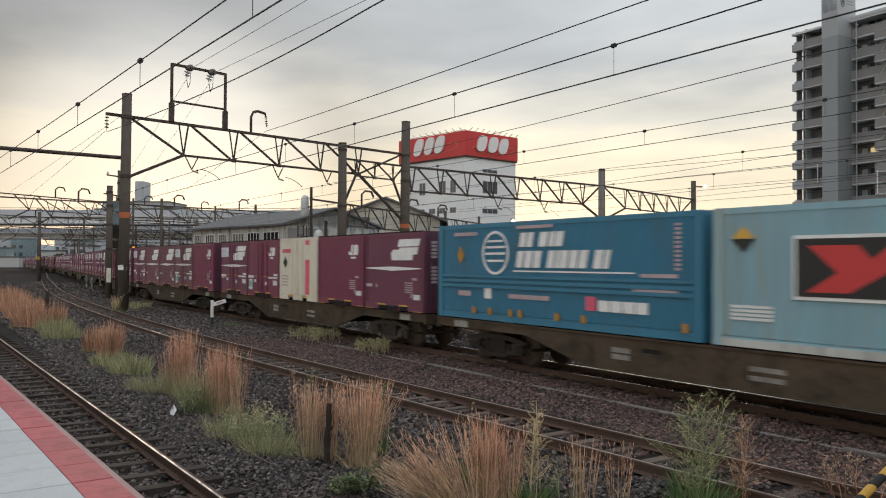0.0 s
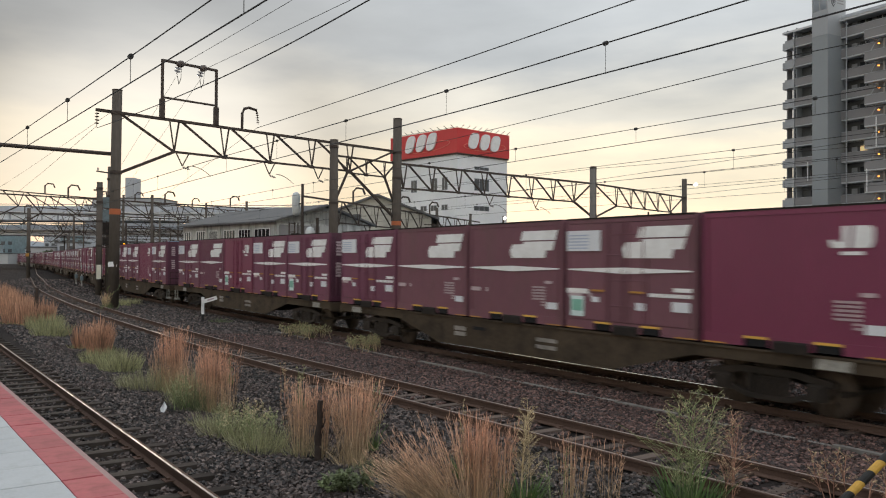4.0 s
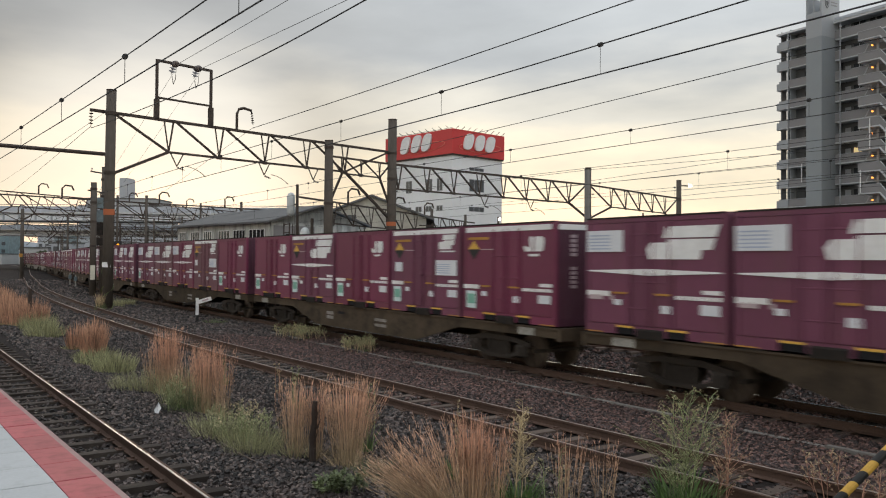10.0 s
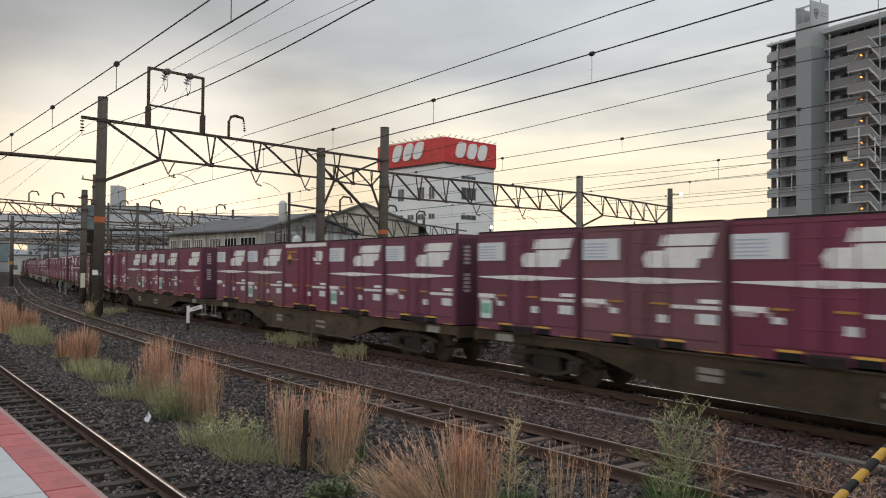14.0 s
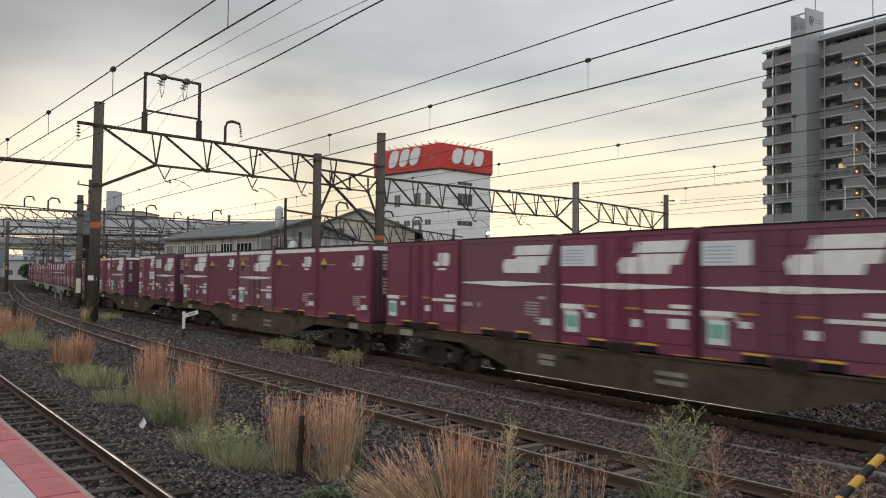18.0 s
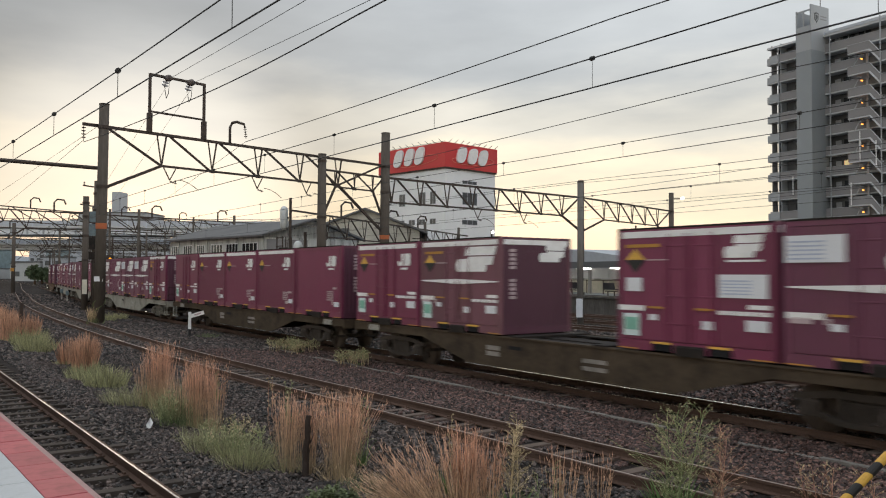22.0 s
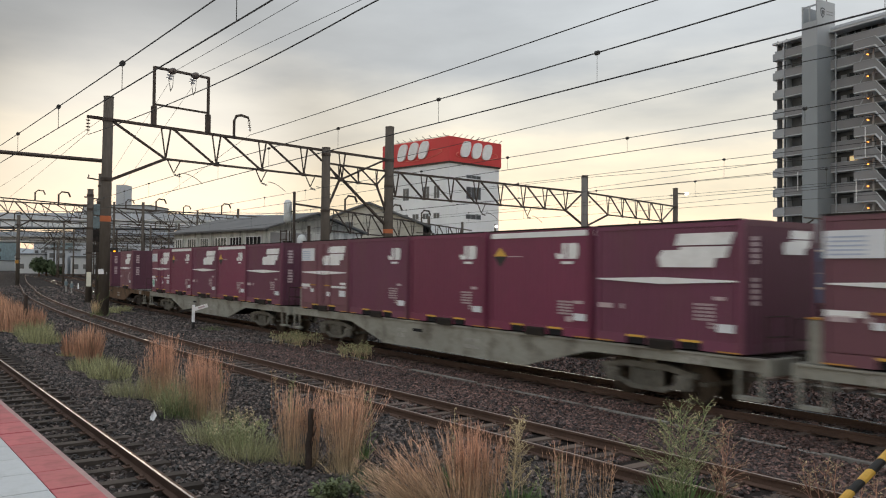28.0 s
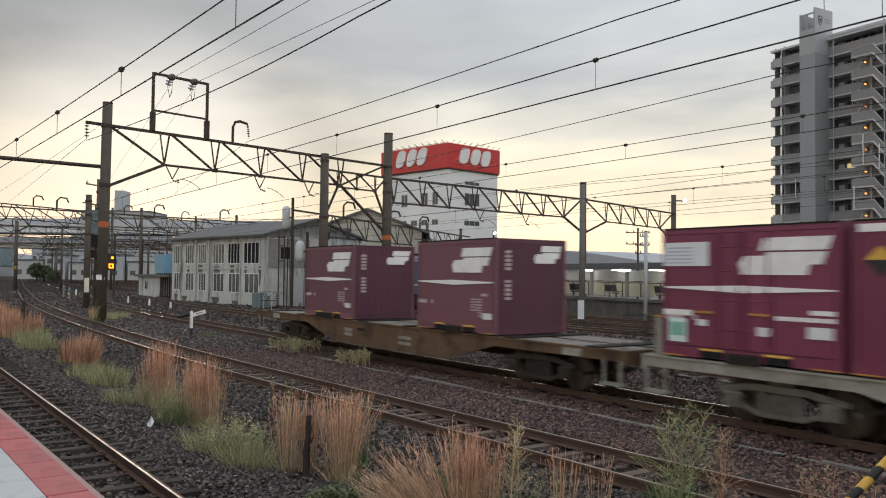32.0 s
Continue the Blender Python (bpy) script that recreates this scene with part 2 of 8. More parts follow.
M["sill_white"] = mat("worn_white_sill_panel", (0.33, 0.32, 0.29), 0.75, vary=0.3, grain=10, blotch=3, dirt=(0.10, 0.085, 0.07), dirt_amount=0.9)
M["shed_beige"] = mat("weathered_beige_cladding", (0.50, 0.48, 0.42), 0.8, vary=0.15, grain=4, blotch=0.5, dirt=(0.36, 0.34, 0.30), dirt_amount=0.6)
# blue-green of the far town, with the haze of distance put into it
M["far_teal"] = mat("far_blue_green_haze_tint", (0.20, 0.26, 0.28), 0.9, vary=0.3, grain=0.8, blotch=0.1)
M["gear"] = mat("running_gear_black", (0.024, 0.021, 0.019), 0.8, vary=0.3, grain=14, dirt=(0.07, 0.05, 0.04), dirt_amount=0.5)
M["blue"] = mat("blue_container_paint", (0.036, 0.185, 0.300), 0.5, vary=0.14, grain=8, blotch=0.8, stretch=(1, 1, 0.3), dirt=(0.06, 0.13, 0.17), dirt_amount=0.6)
M["sky_blue"] = mat("pale_blue_container_paint", (0.25, 0.42, 0.49), 0.5, vary=0.14, grain=8, blotch=0.9, stretch=(1.4, 1, 0.10), dirt=(0.33, 0.27, 0.17), dirt_amount=0.85)
M["cream"] = mat("cream_container_paint", (0.70, 0.66, 0.55), 0.5, vary=0.08, grain=9, blotch=1, dirt=(0.42, 0.34, 0.22), dirt_amount=0.5, stretch=(1, 1, 0.3))
M["pink"] = mat("coral_stripe", (0.70, 0.11, 0.19), 0.5, vary=0.1)
M["red"] = mat("red_sign_paint", (0.58, 0.045, 0.045), 0.5, vary=0.06, grain=5, blotch=0.4)
M["red_line"] = mat("pale_red_line", (0.75, 0.22, 0.16), 0.5, vary=0.08)
M["wall_white"] = mat("white_rendered_wall", (0.80, 0.81, 0.82), 0.8, vary=0.07, grain=6, blotch=0.25, dirt=(0.60, 0.60, 0.60), dirt_amount=0.35)
M["wall_pale"] = mat("weathered_pale_panel", (0.52, 0.53, 0.51), 0.8, vary=0.2, grain=7, blotch=0.9, dirt=(0.10, 0.095, 0.088), dirt_amount=1.0, stretch=(1, 1, 0.13))
M["roof_grey"] = mat("grey_sheet_roof", (0.135, 0.135, 0.135), 0.8, vary=0.25, grain=6, blotch=0.3)
M["tower_light"] = mat("tower_light_tiles", (0.36, 0.38, 0.40), 0.6, vary=0.06, grain=8, blotch=0.2)
M["tower_mid_blue"] = mat("tower_blue_grey_tiles", (0.27, 0.295, 0.31), 0.55, vary=0.08, grain=8, blotch=0.3)
M["tower_mid"] = mat("tower_grey_tiles", (0.24, 0.235, 0.24), 0.65, vary=0.08, grain=8, blotch=0.3)
# shade of the tower recesses put into a grey; crest and fascia share it
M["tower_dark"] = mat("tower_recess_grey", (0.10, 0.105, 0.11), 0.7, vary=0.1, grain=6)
M["tower_pale"] = mat("tower_balcony_edge", (0.55, 0.57, 0.59), 0.6, vary=0.06)
M["glass"] = mat("dark_window_glass", (0.035, 0.04, 0.045), 0.12, vary=0.3, blotch=0.6)
M["lamp_glow"] = mat("warm_lamp_glow", (1.0, 0.36, 0.06), 0.5, emit=2.5)
M["white_glow"] = mat("white_lamp_glow", (1.0, 0.98, 0.9), 0.5, emit=9.0)
M["signal_glow"] = mat("amber_signal_glow", (1.0, 0.36, 0.01), 0.5, emit=2.2)
# bridge colours carry the distance haze, the girder grey also its shade
M["bridge"] = mat("road_bridge_grey", (0.60, 0.64, 0.70), 0.8, vary=0.15, grain=3, blotch=0.15)
M["bridge_dark"] = mat("bridge_girder_shaded_grey", (0.40, 0.43, 0.47), 0.8, vary=0.15, grain=3, blotch=0.15)
M["bridge_pale"] = mat("bridge_gap_white", (0.72, 0.75, 0.78), 0.7, vary=0.12, grain=2, blotch=0.2)
M["bridge_rail"] = mat("bridge_parapet_grey", (0.48, 0.51, 0.56), 0.7, vary=0.15, grain=3, blotch=0.15)
M["straw"] = mat("dry_reddish_grass", (0.48, 0.275, 0.18), 0.8, vary=0.25, grain=6, blotch=2, island=0.6)
M["straw_pale"] = mat("dry_pale_grass", (0.50, 0.385, 0.24), 0.8, vary=0.25, grain=6, blotch=2, island=0.6)
M["leaf"] = mat("weed_green", (0.125, 0.15, 0.065), 0.7, vary=0.25, grain=6, blotch=2, island=0.4)
M["leaf_pale"] = mat("pale_weed_green", (0.35, 0.34, 0.185), 0.8, vary=0.25, grain=6, blotch=2, island=0.5)
M["leaf_bright"] = mat("fresh_weed_green", (0.095, 0.165, 0.045), 0.7, vary=0.25, grain=6, blotch=2, island=0.4)
M["window_grey"] = mat("hazy_window_glass", (0.10, 0.105, 0.11), 0.2, vary=0.25, blotch=0.6)
M["rail_bright"] = mat("rail_mirror_worn", (0.78, 0.77, 0.75), 0.16, 1.0, vary=0.06, grain=60)
M["stalk"] = mat("brown_stalk", (0.10, 0.06, 0.04), 0.8, vary=0.2, island=0.3)
# far wall colour with haze mixed in
M["far_haze"] = mat("far_wall_haze_tint", (0.26, 0.31, 0.33), 0.9, vary=0.45, grain=1.2, blotch=0.08)
M["reed"] = reed_mat("reddish_plumed_grass", (0.44, 0.32, 0.19), (0.60, 0.345, 0.235), 0.15, 0.9)
M["reed_pale"] = reed_mat("yellowish_plumed_grass", (0.44, 0.33, 0.20), (0.66, 0.41, 0.28), 0.15, 0.9)
M["weed_mid"] = mat("mid_weed_green", (0.24, 0.28, 0.125), 0.7, vary=0.25, grain=6, blotch=2, island=0.4)
M["seed_tan"] = mat("dry_tan_seed_head", (0.44, 0.35, 0.21), 0.8, vary=0.25, grain=6, blotch=2, island=0.5)
M["seed_red"] = mat("dry_reddish_seed_head", (0.42, 0.23, 0.16), 0.8, vary=0.25, grain=6, blotch=2, island=0.5)
M["stalk_dark"] = mat("charred_wood", (0.058, 0.043, 0.036), 0.85, vary=0.4, grain=18, bump=0.01)
# foliage colour lightened to hold the distance haze
M["tree"] = mat("far_tree_foliage", (0.115, 0.155, 0.09), 0.8, vary=0.3, grain=3, island=0.4)
M["box_blue"] = mat("pale_blue_cabinet", (0.17, 0.33, 0.46), 0.5, vary=0.1)
M["loco_blue"] = mat("locomotive_blue", (0.020, 0.095, 0.17), 0.4, vary=0.12, grain=6, blotch=0.7)
M["loco_cream"] = mat("locomotive_cream", (0.62, 0.58, 0.48), 0.45, vary=0.08, grain=6, blotch=0.7)
M["pale_blue"] = mat("locomotive_pale_blue_roof", (0.30, 0.42, 0.62), 0.45, vary=0.1)
M["station_cream"] = mat("station_cream_panel", (0.76, 0.74, 0.62), 0.7, vary=0.1, grain=5, blotch=0.5)
M["seat_dark"] = mat("dark_plastic_seat", (0.04, 0.04, 0.05), 0.5, vary=0.15)
# hill, far building and lower girder colours are lifted for haze
M["hill"] = mat("far_hill_haze_tint", (0.22, 0.25, 0.28), 0.9, vary=0.08, grain=0.02, blotch=0.01)
M["far_wall"] = mat("far_building_grey", (0.42, 0.44, 0.47), 0.85, vary=0.1, grain=2, blotch=0.1)
M["far_pale"] = mat("far_building_pale", (0.45, 0.46, 0.46), 0.85, vary=0.1, grain=2, blotch=0.1)
M["beige"] = mat("beige_bridge_girder", (0.57, 0.575, 0.575), 0.8, vary=0.1, grain=3, blotch=0.15)
M["red_letter"] = mat("glowing_red_letter", (1.0, 0.12, 0.05), 0.5, emit=0.8)
M["lit_window"] = mat("lit_window", (1.0, 0.72, 0.35), 0.5, emit=0.5)
M["tank_white"] = mat("pale_enamel", (0.55, 0.58, 0.58), 0.45, vary=0.12, grain=6, blotch=1.2, dirt=(0.33, 0.33, 0.3), dirt_amount=0.4)
# office panes: their reflection is put into an uneven grey glass colour
M["reflect_glass"] = mat("glass_reflection_tone", (0.075, 0.09, 0.09), 0.2, vary=0.6, grain=3, blotch=0.8, stretch=(1, 1, 0.3))
M["bogie"] = mat("bogie_frame_grime", (0.046, 0.038, 0.032), 0.85, vary=0.35, grain=12, blotch=2, dirt=(0.045, 0.032, 0.025), dirt_amount=0.8, random_amount=0.25)
M["cabinet_grey"] = mat("dull_blue_grey_cabinet", (0.15, 0.20, 0.22), 0.7, vary=0.2, grain=6, blotch=1.5, dirt=(0.08, 0.08, 0.07), dirt_amount=0.6)
M["bogie_grey"] = mat("grey_bogie_frame", (0.15, 0.14, 0.12), 0.85, vary=0.35, grain=12, blotch=2, dirt=(0.05, 0.04, 0.03), dirt_amount=0.9)
# near-black with the shade inside openings put into it; also dark panes
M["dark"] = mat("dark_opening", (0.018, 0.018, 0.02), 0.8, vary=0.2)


# ---- mesh helpers ----
class Geo:
    """Gathers vertices and faces of one part."""

    def __init__(self):
        self.v, self.f = [], []

    def add(self, verts, faces):
        o = len(self.v)
        self.v += [tuple(p) for p in verts]
        self.f += [[i + o for i in q] for q in faces]
        return self

    def box(self, x0, x1, y0, y1, z0, z1, turn=None, bevel=0.0):
        if bevel:
            return self.chamfered(x0, x1, y0, y1, z0, z1, bevel)
        p = [Vector((x, y, z)) for z in (z0, z1) for y in (y0, y1) for x in (x0, x1)]
        if turn:
            p = [turn @ q for q in p]
        return self.add(p, [(0, 2, 3, 1), (4, 5, 7, 6), (0, 1, 5, 4), (2, 6, 7, 3), (0, 4, 6, 2), (1, 3, 7, 5)])

    def chamfered(self, x0, x1, y0, y1, z0, z1, b):
        # box whose four upright edges and top edges are cut
        def ring(z, k):
            return [(x0 + b + k, y0 + k, z), (x1 - b - k, y0 + k, z), (x1 - k, y0 + b + k, z), (x1 - k, y1 - b - k, z),
                    (x1 - b - k, y1 - k, z), (x0 + b + k, y1 - k, z), (x0 + k, y1 - b - k, z), (x0 + k, y0 + b + k, z)]
        v = ring(z0, 0) + ring(z1 - b, 0) + ring(z1, b * 0.7)
        f = [list(range(7, -1, -1)), list(range(16, 24))]
        for r in (0, 8):
            f += [(r + i, r + (i + 1) % 8, r + 8 + (i + 1) % 8, r + 8 + i) for i in range(8)]
        return self.add(v, f)

    def beam(self, p, q, w, h=None):
        """A square bar from p to q."""
        p, q = Vector(p), Vector(q)
        d = (q - p).normalized()
        side = d.cross(Vector((0, 0, 1)))
        if side.length < 1e-3:
            side = Vector((1, 0, 0))
        side.normalize()
        up = side.cross(d).normalized()
        a, b = side * w / 2, up * (h or w) / 2
        v = [e + s for e in (p, q) for s in (-a - b, a - b, a + b, -a + b)]
        return self.add(v, [(3, 2, 1, 0), (4, 5, 6, 7), (0, 1, 5, 4), (1, 2, 6, 5), (2, 3, 7, 6), (3, 0, 4, 7)])

    def tube(self, pts, r, n=6, r2=None):
        """A round rod along points; r2 is the radius at its end."""
        pts = [Vector(p) for p in pts]
        o = len(self.v)
        last = len(pts) - 1
        for k, p in enumerate(pts):
            d = (pts[min(k + 1, last)] - pts[max(k - 1, 0)]).normalized()
            side = d.cross(Vector((0, 0, 1)) if abs(d.z) < 0.95 else Vector((1, 0, 0))).normalized()
            up = side.cross(d)
            rad = r + ((r2 if r2 is not None else r) - r) * k / max(last, 1)
            for i in range(n):
                a = 2 * math.pi * i / n
                self.v.append(tuple(p + side * math.cos(a) * rad + up * math.sin(a) * rad))
        for k in range(last):
            for i in range(n):
                j = (i + 1) % n
                self.f.append([o + k * n + i, o + k * n + j, o + (k + 1) * n + j, o + (k + 1) * n + i])
        self.f.append([o + i for i in range(n)][::-1])
        self.f.append([o + last * n + i for i in range(n)])
        return self

    def prism(self, outline, y0, y1):
        """An outline in x, z pushed from y0 to y1."""
        n = len(outline)
        v = [(x, y0, z) for x, z in outline] + [(x, y1, z) for x, z in outline]
        f = [list(range(n)), list(range(2 * n - 1, n - 1, -1))]
        f += [(i, n + i, n + (i + 1) % n, (i + 1) % n) for i in range(n)]
        return self.add(v, f)

    def turned(self, m, start=0):
        self.v = self.v[:start] + [tuple(m @ Vector(p)) for p in self.v[start:]]
        return self

    def mesh(self, name, material, smooth=False):
        me = bpy.data.meshes.new(name)
        me.from_pydata(self.v, [], self.f)
        me.materials.append(M[material] if isinstance(material, str) else material)
        if smooth:
            me.polygons.foreach_set("use_smooth", [True] * len(me.polygons))
        me.update()
        return me


def part(name, geo, material, parent=None, label="", at=None, smooth=False):
    """One mesh object under a thing; geo is a Geo or a ready mesh that alike parts share."""
    me = geo.mesh(name, material, smooth) if isinstance(geo, Geo) else geo
    ob = new(name, me)
    ob.parent = parent
    if at is not None:
        ob.matrix_basis = at
    if label:
        ob["label"] = label
    return ob


def thing(name, at=None, label="", category="", group="", kind=""):
    ob = new(name)
    ob.empty_display_size = 0.2
    if at is not None:
        ob.matrix_basis = at
    return tagged(ob, label, category, group, kind)


CACHE = {}


def shared(key, make, material, smooth=False):
    """A mesh that is made once and shared by alike parts."""
    if key not in CACHE:
        CACHE[key] = make().mesh(key.split("|")[0], material, smooth)
    return CACHE[key]


# ---- plan of the tracks ----
GAUGE = 1.067
TRAIN_Y, RAIL_DROP = 14.05, -0.16


def bend(x):
    """How far the freight and yard tracks have swung away at x: straight, a curve, then two straights."""
    d = -45.0 - x
    if d < 0:
        return 0.0
    if d < 33:
        return d * d / 700.0
    if d < 130:
        return 1.556 + 0.0943 * (d - 33)
    return 10.703 + 0.060 * (d - 130)


def on_track(u, y0=TRAIN_Y):
    """Place and heading at u metres along the freight track."""
    e = 3.0
    return Vector((u, y0 + bend(u), 0)), math.atan2(bend(u + e) - bend(u - e), 2 * e)


def mid_line(x):
    """Centre of the rusty middle track: it draws near the platform track and swings off again."""
    d = x + 26.0
    if d > 7:
        return 7.897 + 0.042 * (d - 7)
    if d > 0:
        return 7.75 + 0.003 * d * d
    d = -d
    if d < 66:
        return 7.75 + d * d / 1100.0
    return 11.71 + 0.12 * (d - 66) - 0.014 * min(d - 66, 40)


def near_line(x, y0):
    """The track by the platform runs askew to the train's, then curves towards it and straightens."""
    y = y0 + 0.0223 * x
    d = -45.0 - x
    if d > 0:
        e = min(d, 36.0)
        y += e * e / 400.0
        if d > 36:
            k = d - 36
            y += 0.11 * k + 0.07 * 14 * (1 - math.exp(-k / 14))
    return y


def ground_z(x, y):
    """Height of the ballast: a hollow with weeds by the platform track, banks by the rails."""
    z = -0.185
    if -160 < x < 6 and 1.5 < y < 60:
        z += 0.035 * noise.noise(Vector((x * 0.35, y * 0.5, 1))) + 0.018 * noise.noise(Vector((x * 1.4, y * 1.6, 4)))
        mid = y - mid_line(x)
        z -= 0.16 * max(0.0, 1 - abs(mid + 3.1) / 1.5)
        z += 0.035 * max(0.0, 1 - abs(abs(mid) - 1.0) / 0.5)
        off = abs(y - bend(x) - TRAIN_Y)
        # the freight track lies in a shallow trough
        z += RAIL_DROP * max(0.0, min(1.0, (4.3 - off) / 1.8))
        if abs(mid) < 0.5:
            z -= 0.01
    return z


# ---- ground ----
def make_ground():
    g = Geo()
    xs = [-2500, -900, -400, -250, -200] + [-160 + 2.0 * i for i in range(58)] + [-44.5 + 0.5 * i for i in range(98)] + [6, 20, 60, 300, 1500]
    ys = [-1500, -300, -60, -10, -2, 0, 1.6] + [2.2 + 0.22 * i for i in range(58)] + [15.1 + 0.42 * i for i in range(38)] + [31.5, 34, 38, 45, 60, 120, 400, 2500]
    nx = len(xs)
    g.v = [(x, y, ground_z(x, y)) for y in ys for x in xs]
    for j in range(len(ys) - 1):
        g.f += [[j * nx + i, j * nx + i + 1, (j + 1) * nx + i + 1, (j + 1) * nx + i] for i in range(nx - 1)]
    ob = part("ground", g, "ballast", smooth=True)
    tagged(ob, "dark grey-brown railway ballast ground with dry weeds", "ground", kind="structure")


make_ground()


def rail_mesh(line, z, side, band):
    """Both heads of one rail along a list of centre points: rusty web and worn top."""
    prof = [(-0.062, -0.15), (0.062, -0.15), (0.062, -0.138), (0.010, -0.115), (0.010, -0.045), (0.033, -0.035), (0.033, -0.002),
            (-0.033, -0.002), (-0.033, -0.035), (-0.010, -0.045), (-0.010, -0.115), (-0.062, -0.138)]
    g, t = Geo(), Geo()
    n = len(prof)
    for k, (p, s) in enumerate(line):
        for a, b in prof:
            g.v.append((p.x + s.x * a, p.y + s.y * a, z + b))
        crown = ((0.034, -0.016), (0.027, -0.001), (-0.027, -0.001), (-0.034, -0.016)) if band > 0.05 and side > 0 else ((0.031, -0.004), (0.026, 0.0025), (0.004, 0.0025), (0.001, -0.001))
        for a, b in crown:
            a *= -side
            t.v.append((p.x + s.x * a, p.y + s.y * a, z + b))
        if k:
            o = (k - 1) * n
            g.f += [[o + i, o + (i + 1) % n, o + n + (i + 1) % n, o + n + i] for i in range(n)]
            o = (k - 1) * 4
            t.f += [[o + i, o + i + 1, o + 4 + i + 1, o + 4 + i] for i in range(3)]
    return g, t


def make_track(name, centre, x0, x1, z, top, label, sleepers=True, step=2.0, detail=True, wood="sleeper"):
    """centre(x) gives a track's y; rails, fastenings and sleepers from x0 to x1."""
    root = thing(name, label=label, category="railway track", kind="structure")
    xs = np.arange(x0, x1 + 0.01, step)
    pts = []
    for x in xs:
        e = 0.2
        d = Vector((2 * e, centre(x + e) - centre(x - e), 0)).normalized()
        pts.append((Vector((x, centre(x), 0)), Vector((-d.y, d.x, 0))))
    for side in (-1, 1):
        line = [(p + s * side * (GAUGE / 2 + 0.033), s) for p, s in pts]
        g, t = rail_mesh(line, z, side, 0.056 if top == "rail_bright" else 0.026)
        r = part("rail", g, "rail_side", root)
        part("running_surface", t, top, r)
    if sleepers:
        sl = Geo().box(-0.09, 0.09, -1.02, 1.02, -0.28, -0.152)
        pl = Geo()
        for s in (-1, 1):
            pl.box(-0.09, 0.09, s * 0.566 - 0.15, s * 0.566 + 0.15, -0.154, -0.142)
            pl.box(-0.03, 0.03, s * 0.566 - 0.11, s * 0.566 - 0.07, -0.142, -0.115)
            pl.box(-0.03, 0.03, s * 0.566 + 0.07, s * 0.566 + 0.11, -0.142, -0.115)
        sme, pme = sl.mesh("sleeper", wood), pl.mesh("tie_plate", "rail_side")
        rest = Geo()
        x = x1
        while x > 4.1:
            x -= 0.66
        beyond = x + 0.66
        count = 0
        rng = random.Random(7)
        while x > max(x0, -75):
            e = 0.2
            a = math.atan2(centre(x + e) - centre(x - e), 2 * e)
            m = pose(x, centre(x), z + 0.018 + rng.uniform(-0.012, 0.006), 0, 0, math.degrees(a) + rng.uniform(-1, 1))
            if count < 90 and detail:
                s = part("sleeper", sme, wood, root, at=m)
                part("tie_plate", pme, "rail_side", s)
            else:
                k = len(rest.v)
                rest.box(-0.10, 0.10, -1.02, 1.02, -0.28, -0.152)
                rest.turned(m, k)
            count += 1
            x -= 0.66
        while beyond < min(x1, 70):
            k = len(rest.v)
            rest.box(-0.10, 0.10, -1.02, 1.02, -0.28, -0.152)
            rest.turned(pose(beyond, centre(beyond), z), k)
            beyond += 0.66
        if rest.v:
            ob = part("far_sleepers", rest, wood, root)
            ob["kind"] = "stuff"
    return root


def plain_y(y0):
    return lambda x: y0 + bend(x)


make_track("track_platform", lambda x: near_line(x, 2.99 - 0.566), -150, 63.4, 0.0, "rail_top", "platform track with one bright rail on dark sleepers", wood="sleeper_oily")
make_track("track_middle", mid_line, -200, 30, 0.0, "rail_dull", "little-used rusty track on wooden sleepers")
make_track("track_freight", plain_y(TRAIN_Y), -330, 320, RAIL_DROP, "rail_bright", "freight track under the passing train")
for i, y in enumerate((19.0, 24.2, 28.2, 32.4, 36.6)):
    make_track("track_yard_%d" % (i + 1), plain_y(y), -230, 60, 0.0, "rail_dull", "yard track behind the freight line", detail=False)


# ---- platform ----
def make_platform():
    root = thing("platform", label="station platform of white planks with a red painted edge", category="platform", kind="structure")
    z = 0.9
    edge = lambda x: 1.56 + 0.043 * x
    g = Geo()
    xs = (-40, 30)
    v = [(x, y, zz) for x in xs for y, zz in ((-6, -0.3), (edge(x) - 0.10, -0.3), (edge(x) - 0.10, z - 0.16), (edge(x), z - 0.16), (edge(x), z - 0.045), (-6, z - 0.045))]
    g.add(v, [(0, 1, 7, 6), (1, 2, 8, 7), (2, 3, 9, 8), (3, 4, 10, 9), (4, 5, 11, 10), (5, 0, 6, 11), (5, 4, 3, 2, 1, 0), (6, 7, 8, 9, 10, 11)])
    part("platform_body", g, "concrete", root)
    wide = 0.585
    me_w = Geo().box(-wide / 2 + 0.006, wide / 2 - 0.006, -5.0, -0.295, -0.045, 0.0, bevel=0.004).mesh("plank", "plat_white")
    me_r = Geo().box(-wide / 2 + 0.006, wide / 2 - 0.006, -0.291, 0.0, -0.045, 0.0, bevel=0.004).mesh("edge_plank", "plat_red")
    part("coping", Geo().add([(x, edge(x) + d, zz) for x in xs for d, zz in ((0.0, z - 0.06), (0.05, z - 0.06), (0.05, z - 0.008), (0.0, z - 0.008))], [(0, 1, 5, 4), (1, 2, 6, 5), (2, 3, 7, 6), (3, 0, 4, 7), (3, 2, 1, 0), (4, 5, 6, 7)]), "coping", root, "pale worn outer edge of the platform")
    x = 29.5
    rng = random.Random(3)
    while x > -38:
        m = pose(x, edge(x), z + rng.uniform(-0.002, 0.002), 0, 0, 2.46)
        part("plank", me_w, "plat_white", root, at=m)
        part("edge_plank", me_r, "plat_red", root, at=m)
        x -= wide


make_platform()


